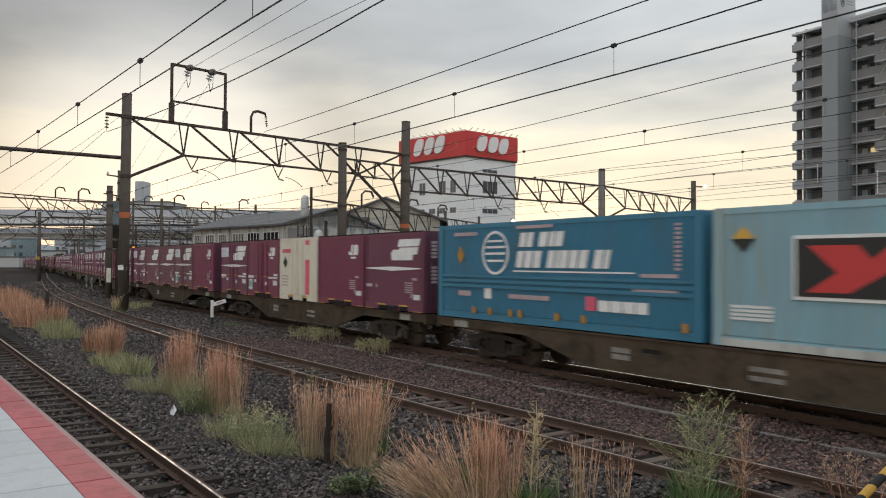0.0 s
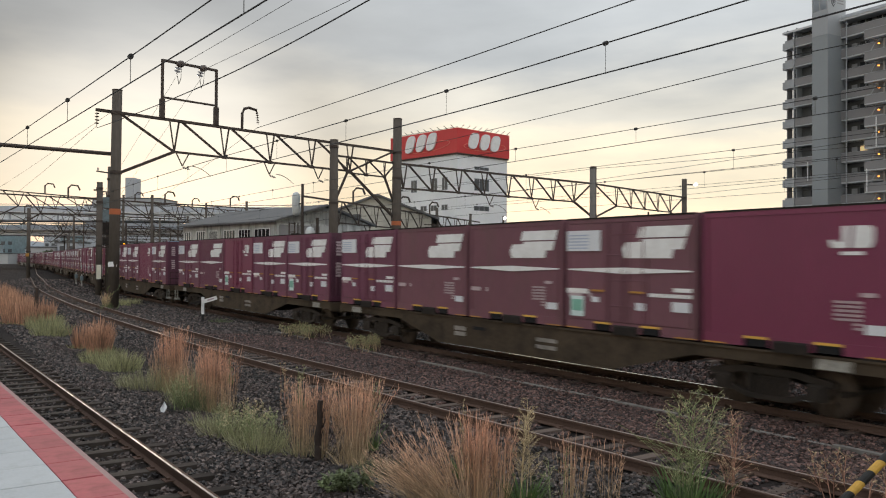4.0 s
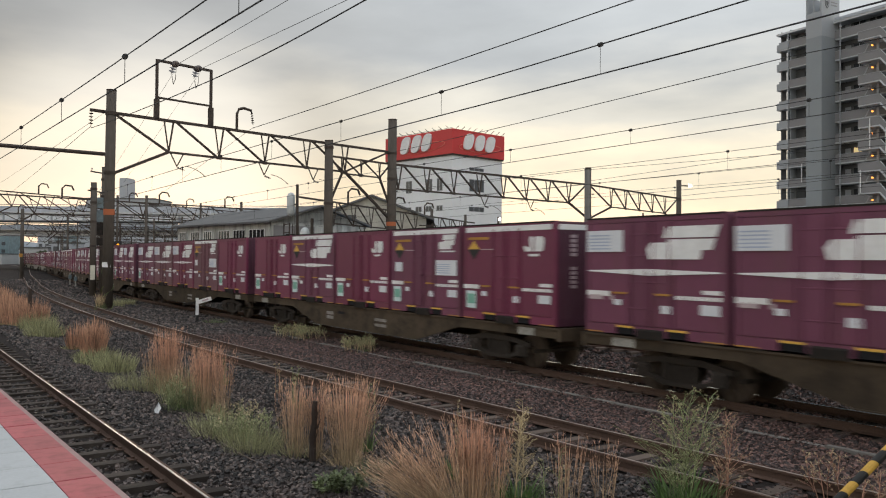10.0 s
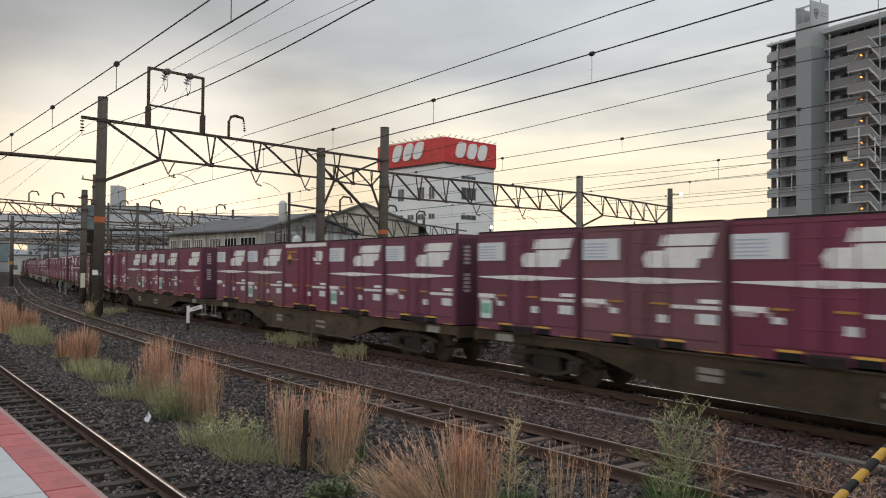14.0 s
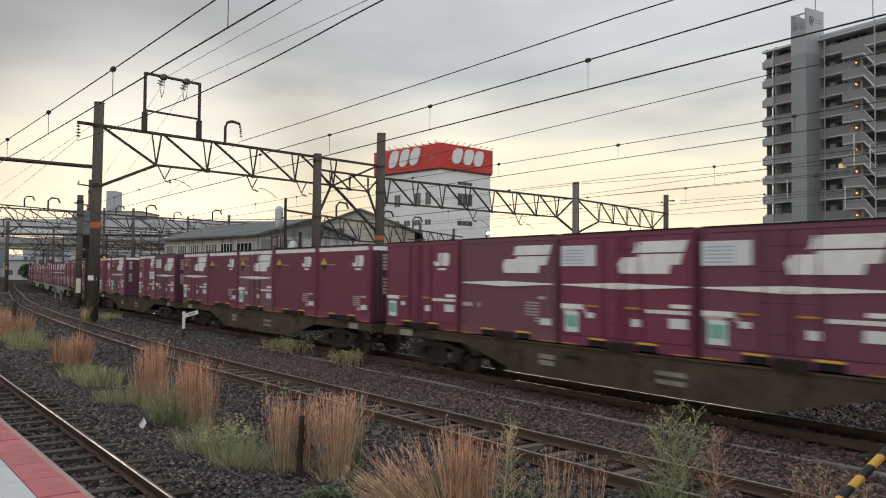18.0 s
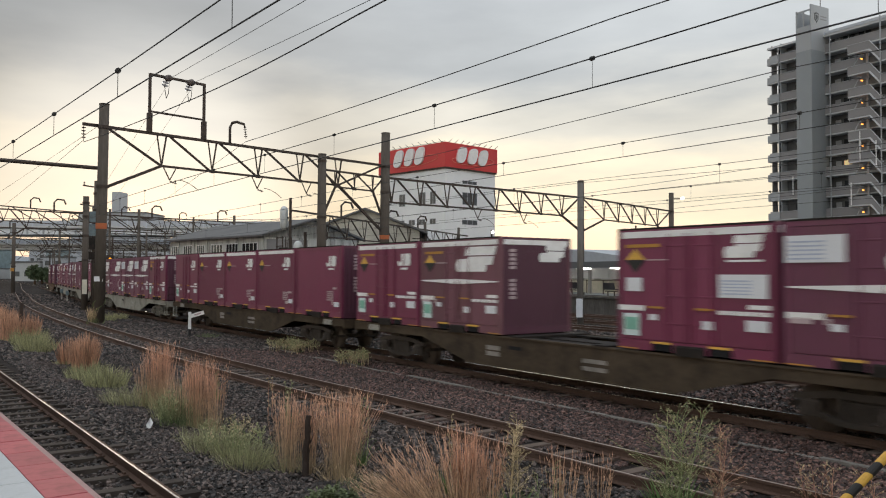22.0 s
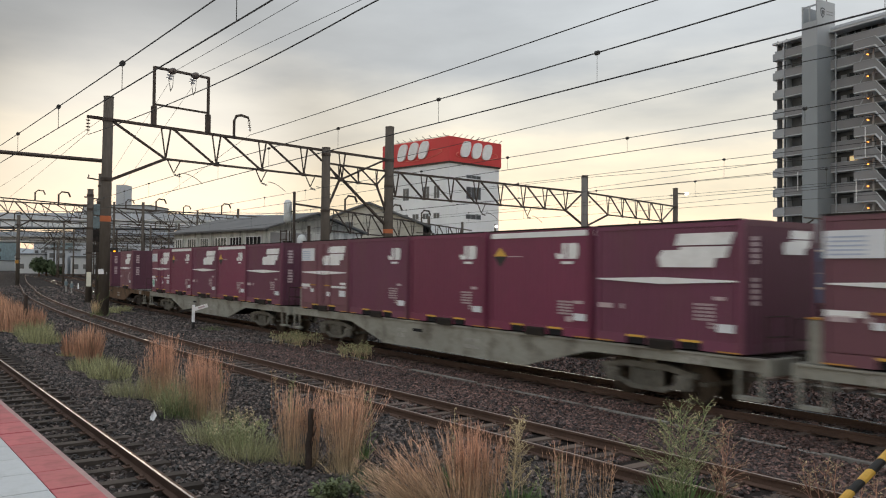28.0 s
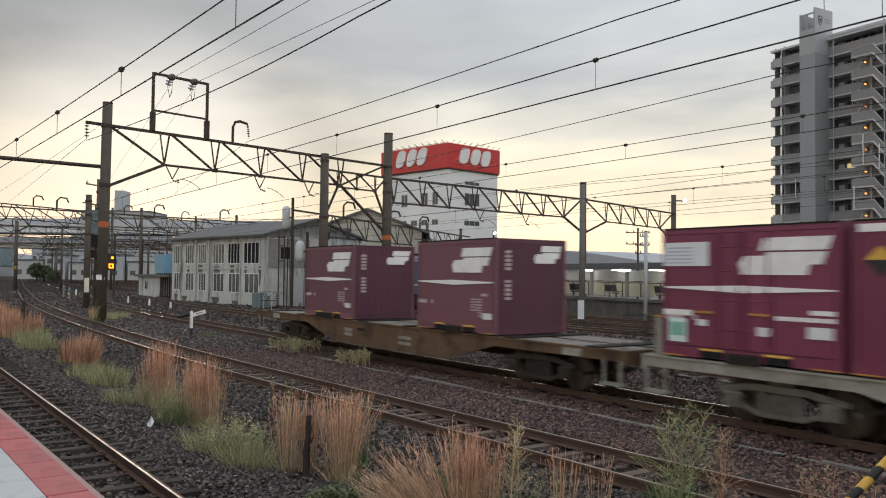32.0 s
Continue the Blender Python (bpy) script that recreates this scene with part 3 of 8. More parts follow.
# ---- freight train ----
LEN, WIDE, TALL, PITCH, WAGON = 3.715, 2.45, 2.50, 3.8416, 20.4
SIDE = -WIDE / 2
DECK = 1.0


def bars(w, h, rows, cols, x0, z0, gap=0.35, y=SIDE - 0.004, skip=(), t=0.003):
    """A block of unreadable lettering as plain bars, from its lower left corner."""
    g = Geo()
    cw, ch = w / cols, h / rows
    for r in range(rows):
        for c in range(cols):
            if (r, c) not in skip:
                g.box(x0 + c * cw, x0 + (c + 1 - gap * 0.5) * cw, y - t, y, z0 + r * ch, z0 + (r + 1 - gap) * ch)
    return g


def slab(outline, t=0.004, y=SIDE - 0.002):
    return Geo().prism(outline, y - t, y)


def logo_f(x, z, k=1.0, y=SIDE - 0.006, wide=1.0):
    """Large freight mark as three plain white slanted blocks."""
    g = Geo()
    g.prism([(x + 0.00 * k, z + 0.00 * k), (x + 0.30 * k, z + 0.0 * k), (x + 0.36 * k, z + 0.34 * k), (x + 0.04 * k, z + 0.34 * k), (x - 0.05 * k, z + 0.2 * k)], y - 0.004, y)
    g.prism([(x + 0.30 * k, z), (x + 0.95 * k, z), (x + 0.99 * k, z + 0.18 * k), (x + 1.16 * k, z + 0.18 * k), (x + 1.22 * k, z + 0.40 * k), (x + 0.36 * k, z + 0.40 * k)], y - 0.004, y)
    g.prism([(x + 0.27 * k, z + 0.43 * k), (x + 1.23 * k, z + 0.43 * k), (x + 1.30 * k, z + 0.66 * k), (x + 0.33 * k, z + 0.66 * k)], y - 0.004, y)
    g.v = [(x + (p[0] - x) * wide, p[1], p[2]) for p in g.v]
    return g


def logo_j(x, z, k=1.0, y=SIDE - 0.006):
    """Small operator mark: a hook and a block, drawn as plain white shapes."""
    g = Geo()
    g.prism([(x, z + 0.08 * k), (x + 0.06 * k, z), (x + 0.36 * k, z), (x + 0.40 * k, z + 0.42 * k), (x + 0.26 * k, z + 0.42 * k), (x + 0.25 * k, z + 0.12 * k), (x + 0.10 * k, z + 0.12 * k), (x + 0.10 * k, z + 0.16 * k), (x, z + 0.16 * k)], y - 0.004, y)
    g.prism([(x + 0.44 * k, z), (x + 0.80 * k, z), (x + 0.86 * k, z + 0.12 * k), (x + 0.86 * k, z + 0.36 * k), (x + 0.78 * k, z + 0.42 * k), (x + 0.48 * k, z + 0.42 * k)], y - 0.004, y)
    g.box(x + 0.22 * k, x + 0.66 * k, y - 0.004, y, z - 0.14 * k, z - 0.07 * k)
    return g


def put_body(root, length, wide, tall, ribbed, paint, pockets=True):
    """A steel box container: shell, corner posts, rails, ribbed or plain sides, roof panels."""
    a, b = length / 2, wide / 2
    key = "|%s|%s|%s" % (length, ribbed, paint)

    # wine boxes take the end colour that has its shade mixed in
    ends = "wine_end_shade" if paint.startswith("wine") else paint

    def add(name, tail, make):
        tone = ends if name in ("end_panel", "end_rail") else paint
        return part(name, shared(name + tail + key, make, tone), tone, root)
    add("body", "", lambda: Geo().box(-a + 0.05, a - 0.05, -b + 0.055, b - 0.055, 0.10, tall - 0.03))
    for i, x in enumerate((-a, a - 0.11)):
        for j, y in enumerate((-b, b - 0.10)):
            add("corner_post", "|%d%d" % (i, j), lambda: Geo().box(x, x + 0.11, y, y + 0.10, 0.0, tall, bevel=0.012))
    for i, y in enumerate((-b + 0.004, b - 0.074)):
        add("top_rail", "|%d" % i, lambda: Geo().box(-a + 0.11, a - 0.11, y, y + 0.07, tall - 0.12, tall - 0.004))

        def sill():
            g = Geo()
            if pockets:
                for x0, x1 in ((-a + 0.11, -0.95), (-0.42, 0.42), (0.95, a - 0.11)):
                    g.box(x0, x1, y, y + 0.08, 0.0, 0.20)
                return g.box(-0.95, -0.42, y, y + 0.07, 0.155, 0.20).box(0.42, 0.95, y, y + 0.07, 0.155, 0.20)
            return g.box(-a + 0.11, a - 0.11, y, y + 0.08, 0.0, 0.17)
        add("bottom_rail", "|%d" % i, sill)

        def side():
            g = Geo()
            deep = 0.032 if length < 5 else 0.05
            lo, hi = (-b + 0.012, -b + deep) if i == 0 else (b - 0.012, b - deep)
            if ribbed:
                n = int(round((length - 0.26) / 0.155))
                step = (length - 0.26) / n
                v, z0, z1 = [], 0.20, tall - 0.12
                for k in range(n):
                    x = -a + 0.13 + k * step
                    for q, y2 in ((0.0, hi), (0.18, hi), (0.30, lo), (0.88, lo)):
                        v.append((x + q * step, y2))
                o = len(g.v)
                g.v += [(x, y2, z) for x, y2 in v for z in (z0, z1)]
                m = len(v)
                g.f += [[o + 2 * k, o + 2 * k + 2, o + 2 * k + 3, o + 2 * k + 1] for k in range(m - 1)]
                g.f += [[o + 2 * k for k in range(m)][::-1], [o + 2 * k + 1 for k in range(m)]][:0]
            return g
        if ribbed:
            add("side_panel", "|%d" % i, side)
        else:
            y0 = -b + 0.012 if i == 0 else b - 0.056
            for j, (x0, x1) in enumerate(((-a + 0.13, -0.62), (0.62, a - 0.13))):
                add("side_panel", "|%d%d" % (i, j), lambda: Geo().box(x0, x1, y0, y0 + 0.044, 0.22, tall - 0.13))
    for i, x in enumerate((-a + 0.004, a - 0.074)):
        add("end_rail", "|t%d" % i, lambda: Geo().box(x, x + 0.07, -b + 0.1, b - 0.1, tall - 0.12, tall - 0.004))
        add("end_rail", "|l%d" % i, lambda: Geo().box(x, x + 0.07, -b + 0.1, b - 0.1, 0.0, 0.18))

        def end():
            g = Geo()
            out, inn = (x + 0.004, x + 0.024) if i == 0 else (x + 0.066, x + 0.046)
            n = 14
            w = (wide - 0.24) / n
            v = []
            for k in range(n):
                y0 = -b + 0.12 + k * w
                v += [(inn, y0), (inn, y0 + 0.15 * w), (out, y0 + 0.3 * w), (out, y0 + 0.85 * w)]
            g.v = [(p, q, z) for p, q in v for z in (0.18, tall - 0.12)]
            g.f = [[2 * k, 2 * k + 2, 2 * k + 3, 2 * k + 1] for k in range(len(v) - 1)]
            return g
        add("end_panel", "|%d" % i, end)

    def roof():
        g, n = Geo(), 9
        v = []
        for k in range(n):
            x = -a + 0.15 + k * (length - 0.3) / n
            w = (length - 0.3) / n
            v += [(x, tall - 0.03), (x + 0.3 * w, tall - 0.03), (x + 0.36 * w, tall - 0.012), (x + 0.9 * w, tall - 0.012)]
        g.v = [(p, y, q) for p, q in v for y in (-b + 0.08, b - 0.08)]
        g.f = [[2 * k, 2 * k + 2, 2 * k + 3, 2 * k + 1] for k in range(len(v) - 1)]
        return g
    add("roof_panel", "", roof)


def door_geo(i):
    """One side door leaf with its raised bars."""
    x0, x1 = ((-0.60, -0.012), (0.012, 0.60))[i]
    face, o = SIDE + 0.006, []
    for z in (0.55, 1.1, 1.65, 2.1):
        o += [(face, z), (face - 0.008, z + 0.006), (face - 0.008, z + 0.026), (face, z + 0.032)]
    o = [(SIDE + 0.05, 0.22), (face, 0.22)] + o + [(face, TALL - 0.13), (SIDE + 0.05, TALL - 0.13)]
    return Geo().prism(o, x0, x1).turned(Matrix(((0, 1, 0, 0), (1, 0, 0, 0), (0, 0, 1, 0), (0, 0, 0, 1))))


def rod_geo(i):
    x = (-0.50, -0.10, 0.10, 0.50)[i]
    g = Geo().tube([(x, SIDE - 0.014, 0.2), (x, SIDE - 0.014, TALL - 0.14)], 0.013, 6)
    for z in (0.35, 1.25, 2.2):
        g.box(x - 0.03, x + 0.03, SIDE - 0.022, SIDE + 0.01, z, z + 0.06)
    return g


def make_container(kind, marks, tone):
    """kind 'F', 'f' or 'J': the mark it bears; marks: letters for its other markings and build."""
    words = {"wine": "wine-red", "wine_old": "faded wine-red", "wine_brown": "brownish faded wine-red"}[tone]
    if "r" in marks:
        label = "%s ribbed steel freight container on wagon" % words
    else:
        label = "%s steel freight container, side doors" % words
    if "b" in marks:
        label += ", white top band"
    root = thing("freight_container", label=label, category="container", group="containers on the train")
    rib = "r" in marks
    put_body(root, LEN, WIDE, TALL, rib, tone)

    def mark(name, key, make, material, label=""):
        ob = part(name, shared("%s|%s" % (name, key), make, material), material, root, label)
        if name in ("lettering", "end_number", "placard_line"):
            ob["kind"] = "stuff"
    for i, x in enumerate((-0.93, 0.44)):
        mark("fork_pocket_edge", "y%d" % i, lambda: Geo().box(x, x + 0.49, SIDE - 0.006, SIDE + 0.06, 0.145, 0.19), "yellow", "worn yellow lip of a fork pocket")
        # solid near-black block for the shade inside the pocket
        mark("fork_pocket", "k%d" % i, lambda: Geo().box(x + 0.03, x + 0.46, SIDE + 0.01, SIDE + 0.2, 0.01, 0.14), "dark")
    mark("twist_lock", "k", lambda: Geo().box(-0.36, 0.36, SIDE - 0.05, SIDE + 0.06, -0.05, 0.15, bevel=0.03), "gear", "black fastening under the container")
    for i, x in enumerate((-LEN / 2 + 0.03, LEN / 2 - 0.53)):
        mark("corner_line", "c%d" % i, lambda: Geo().box(x, x + 0.5, SIDE - 0.006, SIDE + 0.02, 0.006, 0.030), "ochre", "thin ochre line at the foot")
    mark("roof_edge", "t", lambda: Geo().box(-LEN / 2 + 0.02, LEN / 2 - 0.02, SIDE - 0.004, SIDE + 0.05, TALL - 0.03, TALL + 0.006), "gear")
    if kind == "F":
        spread = 1.33
        mark("logo", "F%s" % spread, lambda: logo_f(-0.02, 1.60, wide=spread), "white", "large white freight mark in plain blocks")
        mark("end_logo", "F", lambda: logo_f(0.10, 1.86, 0.72).turned(Matrix.Translation((LEN / 2 - WIDE / 2 - 0.0, 0, 0)) @ Matrix.Rotation(radians(90), 4, "Z")), "white")
        mark("painted_number", "F", lambda: bars(0.5, 0.16, 1, 1, -1.74, 0.72), "faint")
        mark("number_end", "F", lambda: bars(0.12, 0.16, 1, 1, -1.10, 0.72), "faint")
    elif kind == "f":
        mark("logo", "f", lambda: logo_f(0.82, 1.86, 0.62), "white", "small white freight mark")
        mark("notice", "f", lambda: Geo().box(-1.60, -1.18, SIDE - 0.012, SIDE - 0.004, 1.20, 1.48), "placard", "small pale notice")
        mark("logo_underline", "f", lambda: slab([(0.85, 1.78), (1.6, 1.78), (1.6, 1.82), (0.85, 1.82)]), "white")
    else:
        mark("logo", "J", lambda: logo_j(0.72, 1.78, 0.86), "white", "small white operator mark in plain shapes")
    if "s" in marks:
        mark("stripe", "s", lambda: slab([(-1.76, 1.33), (0, 1.26), (1.76, 1.33), (1.76, 1.355), (0, 1.40), (-1.76, 1.355)], 0.004, SIDE - 0.014), "white", "tapering white stripe")
    if "p" in marks:
        mark("placard", "p", lambda: Geo().box(-1.80, -0.74, SIDE - 0.020, SIDE - 0.008, 1.76, 2.22), "placard", "white company placard")
        mark("placard_line", "p", lambda: bars(0.92, 0.36, 5, 1, -1.74, 1.81, 0.6, SIDE - 0.021), "placard_ink")
    if "q" in marks:
        mark("placard", "q", lambda: Geo().box(0.68, 1.70, SIDE - 0.020, SIDE - 0.008, 1.12, 1.55), "placard", "white company placard")
        mark("placard_line", "q", lambda: bars(0.9, 0.3, 5, 1, 0.74, 1.18, 0.6, SIDE - 0.021), "placard_ink")
    if "b" in marks:
        mark("top_band", "b", lambda: Geo().box(-1.72, 1.72, SIDE - 0.004, SIDE + 0.02, 2.30, 2.43), "white", "white band along the top edge")
        mark("end_band", "b", lambda: Geo().box(LEN / 2 - 0.02, LEN / 2 + 0.004, -1.1, 1.1, 2.30, 2.43), "white")
    if "d" in marks:
        mark("diamond", "d", lambda: slab([(-1.62, 1.84), (-1.36, 1.58), (-1.10, 1.84), (-1.36, 1.845)]), "black", "black half of a diamond sign")
        mark("diamond_top", "d", lambda: slab([(-1.62, 1.85), (-1.10, 1.85), (-1.36, 2.08)]), "yellow", "yellow half of a diamond sign")
        if "o" in marks:
            mark("notice_bar", "d", lambda: slab([(-1.62, 2.10), (-0.72, 2.10), (-0.72, 2.17), (-1.62, 2.17)]), "ochre", "faded orange notice line")
        mark("diamond_line", "d", lambda: slab([(-1.06, 1.83), (-0.50, 1.83), (-0.50, 1.855), (-1.06, 1.855)]), "faint")
    if "o" in marks:
        for i in (0, 1):
            mark("side_door", "%d%s" % (i, tone), lambda: door_geo(i), tone)
            x = (-1.02, 0.14)[i]
            mark("lock_handle", "o%d" % i, lambda: Geo().box(x, x + 0.38, SIDE - 0.03, SIDE, 0.86, 0.90), "ochre", "yellow door handle")
        for i in range(4):
            mark("lock_rod", "%d%s" % (i, tone), lambda: rod_geo(i), tone)
        mark("lettering", "o", lambda: bars(1.10, 0.10, 1, 7, 0.66, 0.80, 0.25).box(1.30, 1.74, SIDE - 0.007, SIDE - 0.004, 0.92, 1.0).box(-1.80, -1.12, SIDE - 0.007, SIDE - 0.004, 0.80, 0.91), "white")
        for i, (x, z, w, h) in enumerate(((-1.0, 0.62, 0.22, 0.12), (0.30, 0.50, 0.25, 0.16), (1.26, 0.52, 0.44, 0.20))):
            mark("small_plate", "o%d" % i, lambda: Geo().box(x, x + w, SIDE - 0.012, SIDE - 0.004, z, z + h), "placard")
    else:
        if "b" in marks:
            mark("lettering", "rb", lambda: bars(0.50, 0.34, 5, 3, 0.80, 0.50, 0.40).box(1.30, 1.62, SIDE - 0.007, SIDE - 0.004, 0.76, 0.83).box(1.05, 1.28, SIDE - 0.007, SIDE - 0.004, 0.34, 0.46), "faint", "rows of worn white lettering")
        else:
          mark("lettering", "r", lambda: bars(0.50, 0.50, 7, 3, 0.80, 0.44, 0.40, skip=((0, 0), (1, 0), (0, 1), (1, 1))).box(1.24, 1.50, SIDE - 0.007, SIDE - 0.004, 0.98, 1.05), "faint", "rows of worn white lettering")
        mark("small_plate", "r", lambda: Geo().box(1.32, 1.70, SIDE - 0.012, SIDE - 0.004, 0.38, 0.54), "placard")
    if "g" in marks:
        mark("sticker", "g", lambda: Geo().box(-1.68, -1.25, SIDE - 0.010, SIDE - 0.004, 0.28, 0.74), "cyan")
        mark("sticker_panel", "g", lambda: Geo().box(-1.64, -1.29, SIDE - 0.013, SIDE - 0.009, 0.40, 0.66), "green", "green eco sticker")
    near = -0.74 if kind == "J" else -0.92
    mark("end_number", "e%s" % near, lambda: Geo().add(*end_bars(near)), "faint")
    return root


def end_bars(near):
    g = Geo()
    x = LEN / 2
    for i in range(12):
        if i not in (5, 6):
            g.box(x - 0.002, x + 0.004, near, near + 0.20, 0.9 + i * 0.11, 0.9 + i * 0.11 + 0.075)
    return g.v, g.f


def wagon_parts(root, paint, gaps=(1.0, 1.0)):
    """A low container flat wagon: fish-bellied sills, deck, headstocks, two bogies, couplers, steps."""
    back, fore = [9.62 if q < 1.3 else 9.54 + q / 2 - 0.28 for q in gaps]
    key = "%.2f %.2f" % (back, fore)
    half = 9.62

    def sill(y):
        g = Geo()
        o = [(-back, 0.72), (-back, 0.95), (fore, 0.95), (fore, 0.72), (5.6, 0.72), (3.5, 0.20), (-3.5, 0.20), (-5.6, 0.72)]
        g.prism(o, y, y + 0.06)
        g.box(-back, fore, y - 0.035, y + 0.09, 0.925, 0.965)
        return g.box(-3.5, 3.5, y - 0.03, y + 0.09, 0.18, 0.202)
    for y in (-1.19, 1.13):
        part("side_sill", shared("side_sill|%s%s%s" % (y, paint, key), lambda: sill(y), paint), paint, root)
    for i, x in enumerate((-2.6, 0.9)):
        part("sill_lettering", shared("sill_lettering|%d%s" % (i, paint), lambda: bars(0.62, 0.30, 2, 1, x, 0.44, 0.25, -1.192) if i == 0 else bars(0.95, 0.34, 2, 1, x, 0.40, 0.45, -1.192), "sill_white" if paint == "wagon_grey" else "sill_paint"), "sill_white", root, "worn white stencilled block")
    for i, x in enumerate((-8.75, 8.15)):
        part("sill_panel", shared("sill_panel|%d" % i, lambda: Geo().box(x, x + 0.62, -1.20, -1.19, 0.735, 0.915), "sill_white"), "sill_white", root, "worn white panel on the sill")
    # near-black plate drawn for the shade in the slot hole
    part("sill_slot", shared("sill_slot", lambda: Geo().chamfered(-0.26, 0.26, -0.006, 0.0, -0.045, 0.045, 0.002), "dark"), "dark", root, at=pose(-1.45, -1.191, 0.70))
    for i in range(5):
        x = (2 - i) * PITCH
        for j in (-1, 1):
            part("container_rest", shared("container_rest|%d%d" % (i, j), lambda: Geo().box(x + j * 1.45 - 0.22, x + j * 1.45 + 0.22, -1.22, 1.22, 0.94, 1.0), "gear"), "gear", root)

    def frame_geo():
        g = Geo()
        g.box(-back, fore, -0.28, 0.28, 0.62, 0.93)
        for i in range(12):
            x = -half + 0.3 + i * (2 * half - 0.6) / 11
            g.box(x - 0.07, x + 0.07, -1.13, 1.13, 0.72, 0.92)
        g.box(-back, fore, -1.1, -0.75, 0.925, 0.955)
        g.box(-back, fore, 0.75, 1.1, 0.925, 0.955)
        g.box(-2.4, -0.4, -0.9, 0.2, 0.24, 0.72)
        g.box(0.8, 2.6, -0.6, 0.7, 0.26, 0.72)
        return g
    if paint == "wagon_tan":
        part("deck_plate", shared("deck_plate|" + key, lambda: Geo().box(-back, fore, -1.08, -0.10, 0.957, 0.966).box(-back, fore, 0.10, 1.08, 0.957, 0.966), "pale_edge"), "pale_edge", root, "worn pale deck plates")
    part("underframe", shared("underframe|" + key, frame_geo, "gear"), "gear", root)
    for s, gap in ((-1, gaps[0]), (1, gaps[1])):
        half = back if s < 0 else fore
        reach = 9.54 + gap / 2 - 0.02
        part("headstock", shared("headstock|%.2f|%s" % (s * half, paint), lambda: Geo().box(s * half - 0.06, s * half + 0.06, -1.2, 1.2, 0.66, 0.96), paint), paint, root)
        part("coupler", shared("coupler|%.2f%.2f" % (s * half, reach), lambda: Geo().box(min(s * half, s * reach), max(s * half, s * reach), -0.10, 0.10, 0.76, 0.98).box(s * (reach - 0.18) - 0.18, s * (reach - 0.18) + 0.18, -0.17, 0.17, 0.73, 1.02), "gear"), "gear", root)
        part("air_hose", shared("air_hose|%.2f%.2f" % (s * half, reach), lambda: Geo().tube([(s * half, -0.32, 0.72), (s * (half + 0.12), -0.34, 0.45), (s * reach, -0.3, 0.38)], 0.025, 6), "gear"), "gear", root)
        if gap < 1.3:
            continue

        for y in (-1.22, 1.18):
            def step():
                g = Geo()
                x = s * (half - 0.32)
                g.box(x - 0.27, x - 0.20, y, y + 0.04, 0.24, 0.74).box(x + 0.20, x + 0.27, y, y + 0.04, 0.24, 0.74)
                return g.box(x - 0.27, x + 0.27, y - 0.05, y + 0.14, 0.20, 0.26)
            part("foot_step", shared("step|%.2f%s" % (s * half, y), step, "wagon_grey"), "wagon_grey", root, "pale steel foot step")
        if paint == "wagon_grey" and s < 0:
            x = s * (half - 0.26)
            stand = part("brake_stand", shared("brake_stand|%.2f" % x, lambda: Geo().box(x - 0.16, x + 0.16, -1.0, -0.70, 0.95, 1.72, bevel=0.03), "wagon_grey"), "wagon_grey", root)
            part("stand_cap", shared("stand_cap|%.2f" % x, lambda: Geo().box(x - 0.17, x + 0.17, -1.01, -0.69, 1.72, 1.75), "ochre"), "ochre", stand)

        def rail_g():
            g = Geo()
            x = s * (half - 0.02)
            g.tube([(x, -1.15, 0.95), (x, -1.15, 1.72), (x, -0.45, 1.72), (x, -0.45, 0.95)], 0.017, 5)
            g.tube([(x, -1.15, 1.35), (x, -0.45, 1.35)], 0.014, 5)
            return g
        part("handrail", shared("handrail|%.2f" % (s * half), rail_g, "bogie"), "bogie", root)
    for s in (-1, 1):
        bx = s * 7.1

        def bogie():
            g = Geo()
            for y in (-1.02, 0.92):
                g.prism([(-1.28, 0.56), (-1.28, 0.66), (-0.55, 0.78), (0.55, 0.78), (1.28, 0.66), (1.28, 0.56), (0.5, 0.66), (-0.5, 0.66)], y, y + 0.10)
                g.prism([(-1.0, 0.40), (-0.42, 0.20), (0.42, 0.20), (1.0, 0.40), (1.0, 0.47), (0.40, 0.29), (-0.40, 0.29), (-1.0, 0.47)], y, y + 0.10)
                for k in (-0.36, 0.36):
                    g.box(k - 0.05, k + 0.05, y, y + 0.10, 0.26, 0.70)
                for x in (-0.95, 0.95):
                    g.box(x - 0.19, x + 0.19, y - 0.05, y + 0.12, 0.31, 0.60, bevel=0.04)
                    g.tube([(x, y - 0.09, 0.43), (x, y - 0.04, 0.43)], 0.12, 10)
                for k in (-0.18, 0.0, 0.18):
                    g.tube([(k, y + 0.05, 0.29), (k, y + 0.05, 0.62)], 0.07, 8)
            g.box(-0.22, 0.22, -0.95, 0.95, 0.56, 0.88)
            g.box(-1.40, -1.30, -0.9, 0.9, 0.42, 0.50).box(1.30, 1.40, -0.9, 0.9, 0.42, 0.50)
            return g
        tone = "bogie_grey" if paint == "wagon_grey" else "bogie"
        b = part("bogie", shared("bogie|" + tone, bogie, tone), tone, root, at=pose(bx, 0, RAIL_DROP))

        def wheelset():
            g = Geo()
            g.tube([(0, -0.95, 0), (0, 0.95, 0)], 0.075, 10)
            for y in (-0.56, 0.56):
                sgn = 1 if y > 0 else -1
                g.tube([(0, y - 0.065, 0), (0, y + 0.065, 0)], 0.43, 28)
                g.tube([(0, y - sgn * 0.065, 0), (0, y - sgn * 0.09, 0)], 0.46, 28)
                g.tube([(0, y + sgn * 0.065, 0), (0, y + sgn * 0.10, 0)], 0.14, 12)
                for k in range(5):
                    a = 2 * math.pi * k / 5
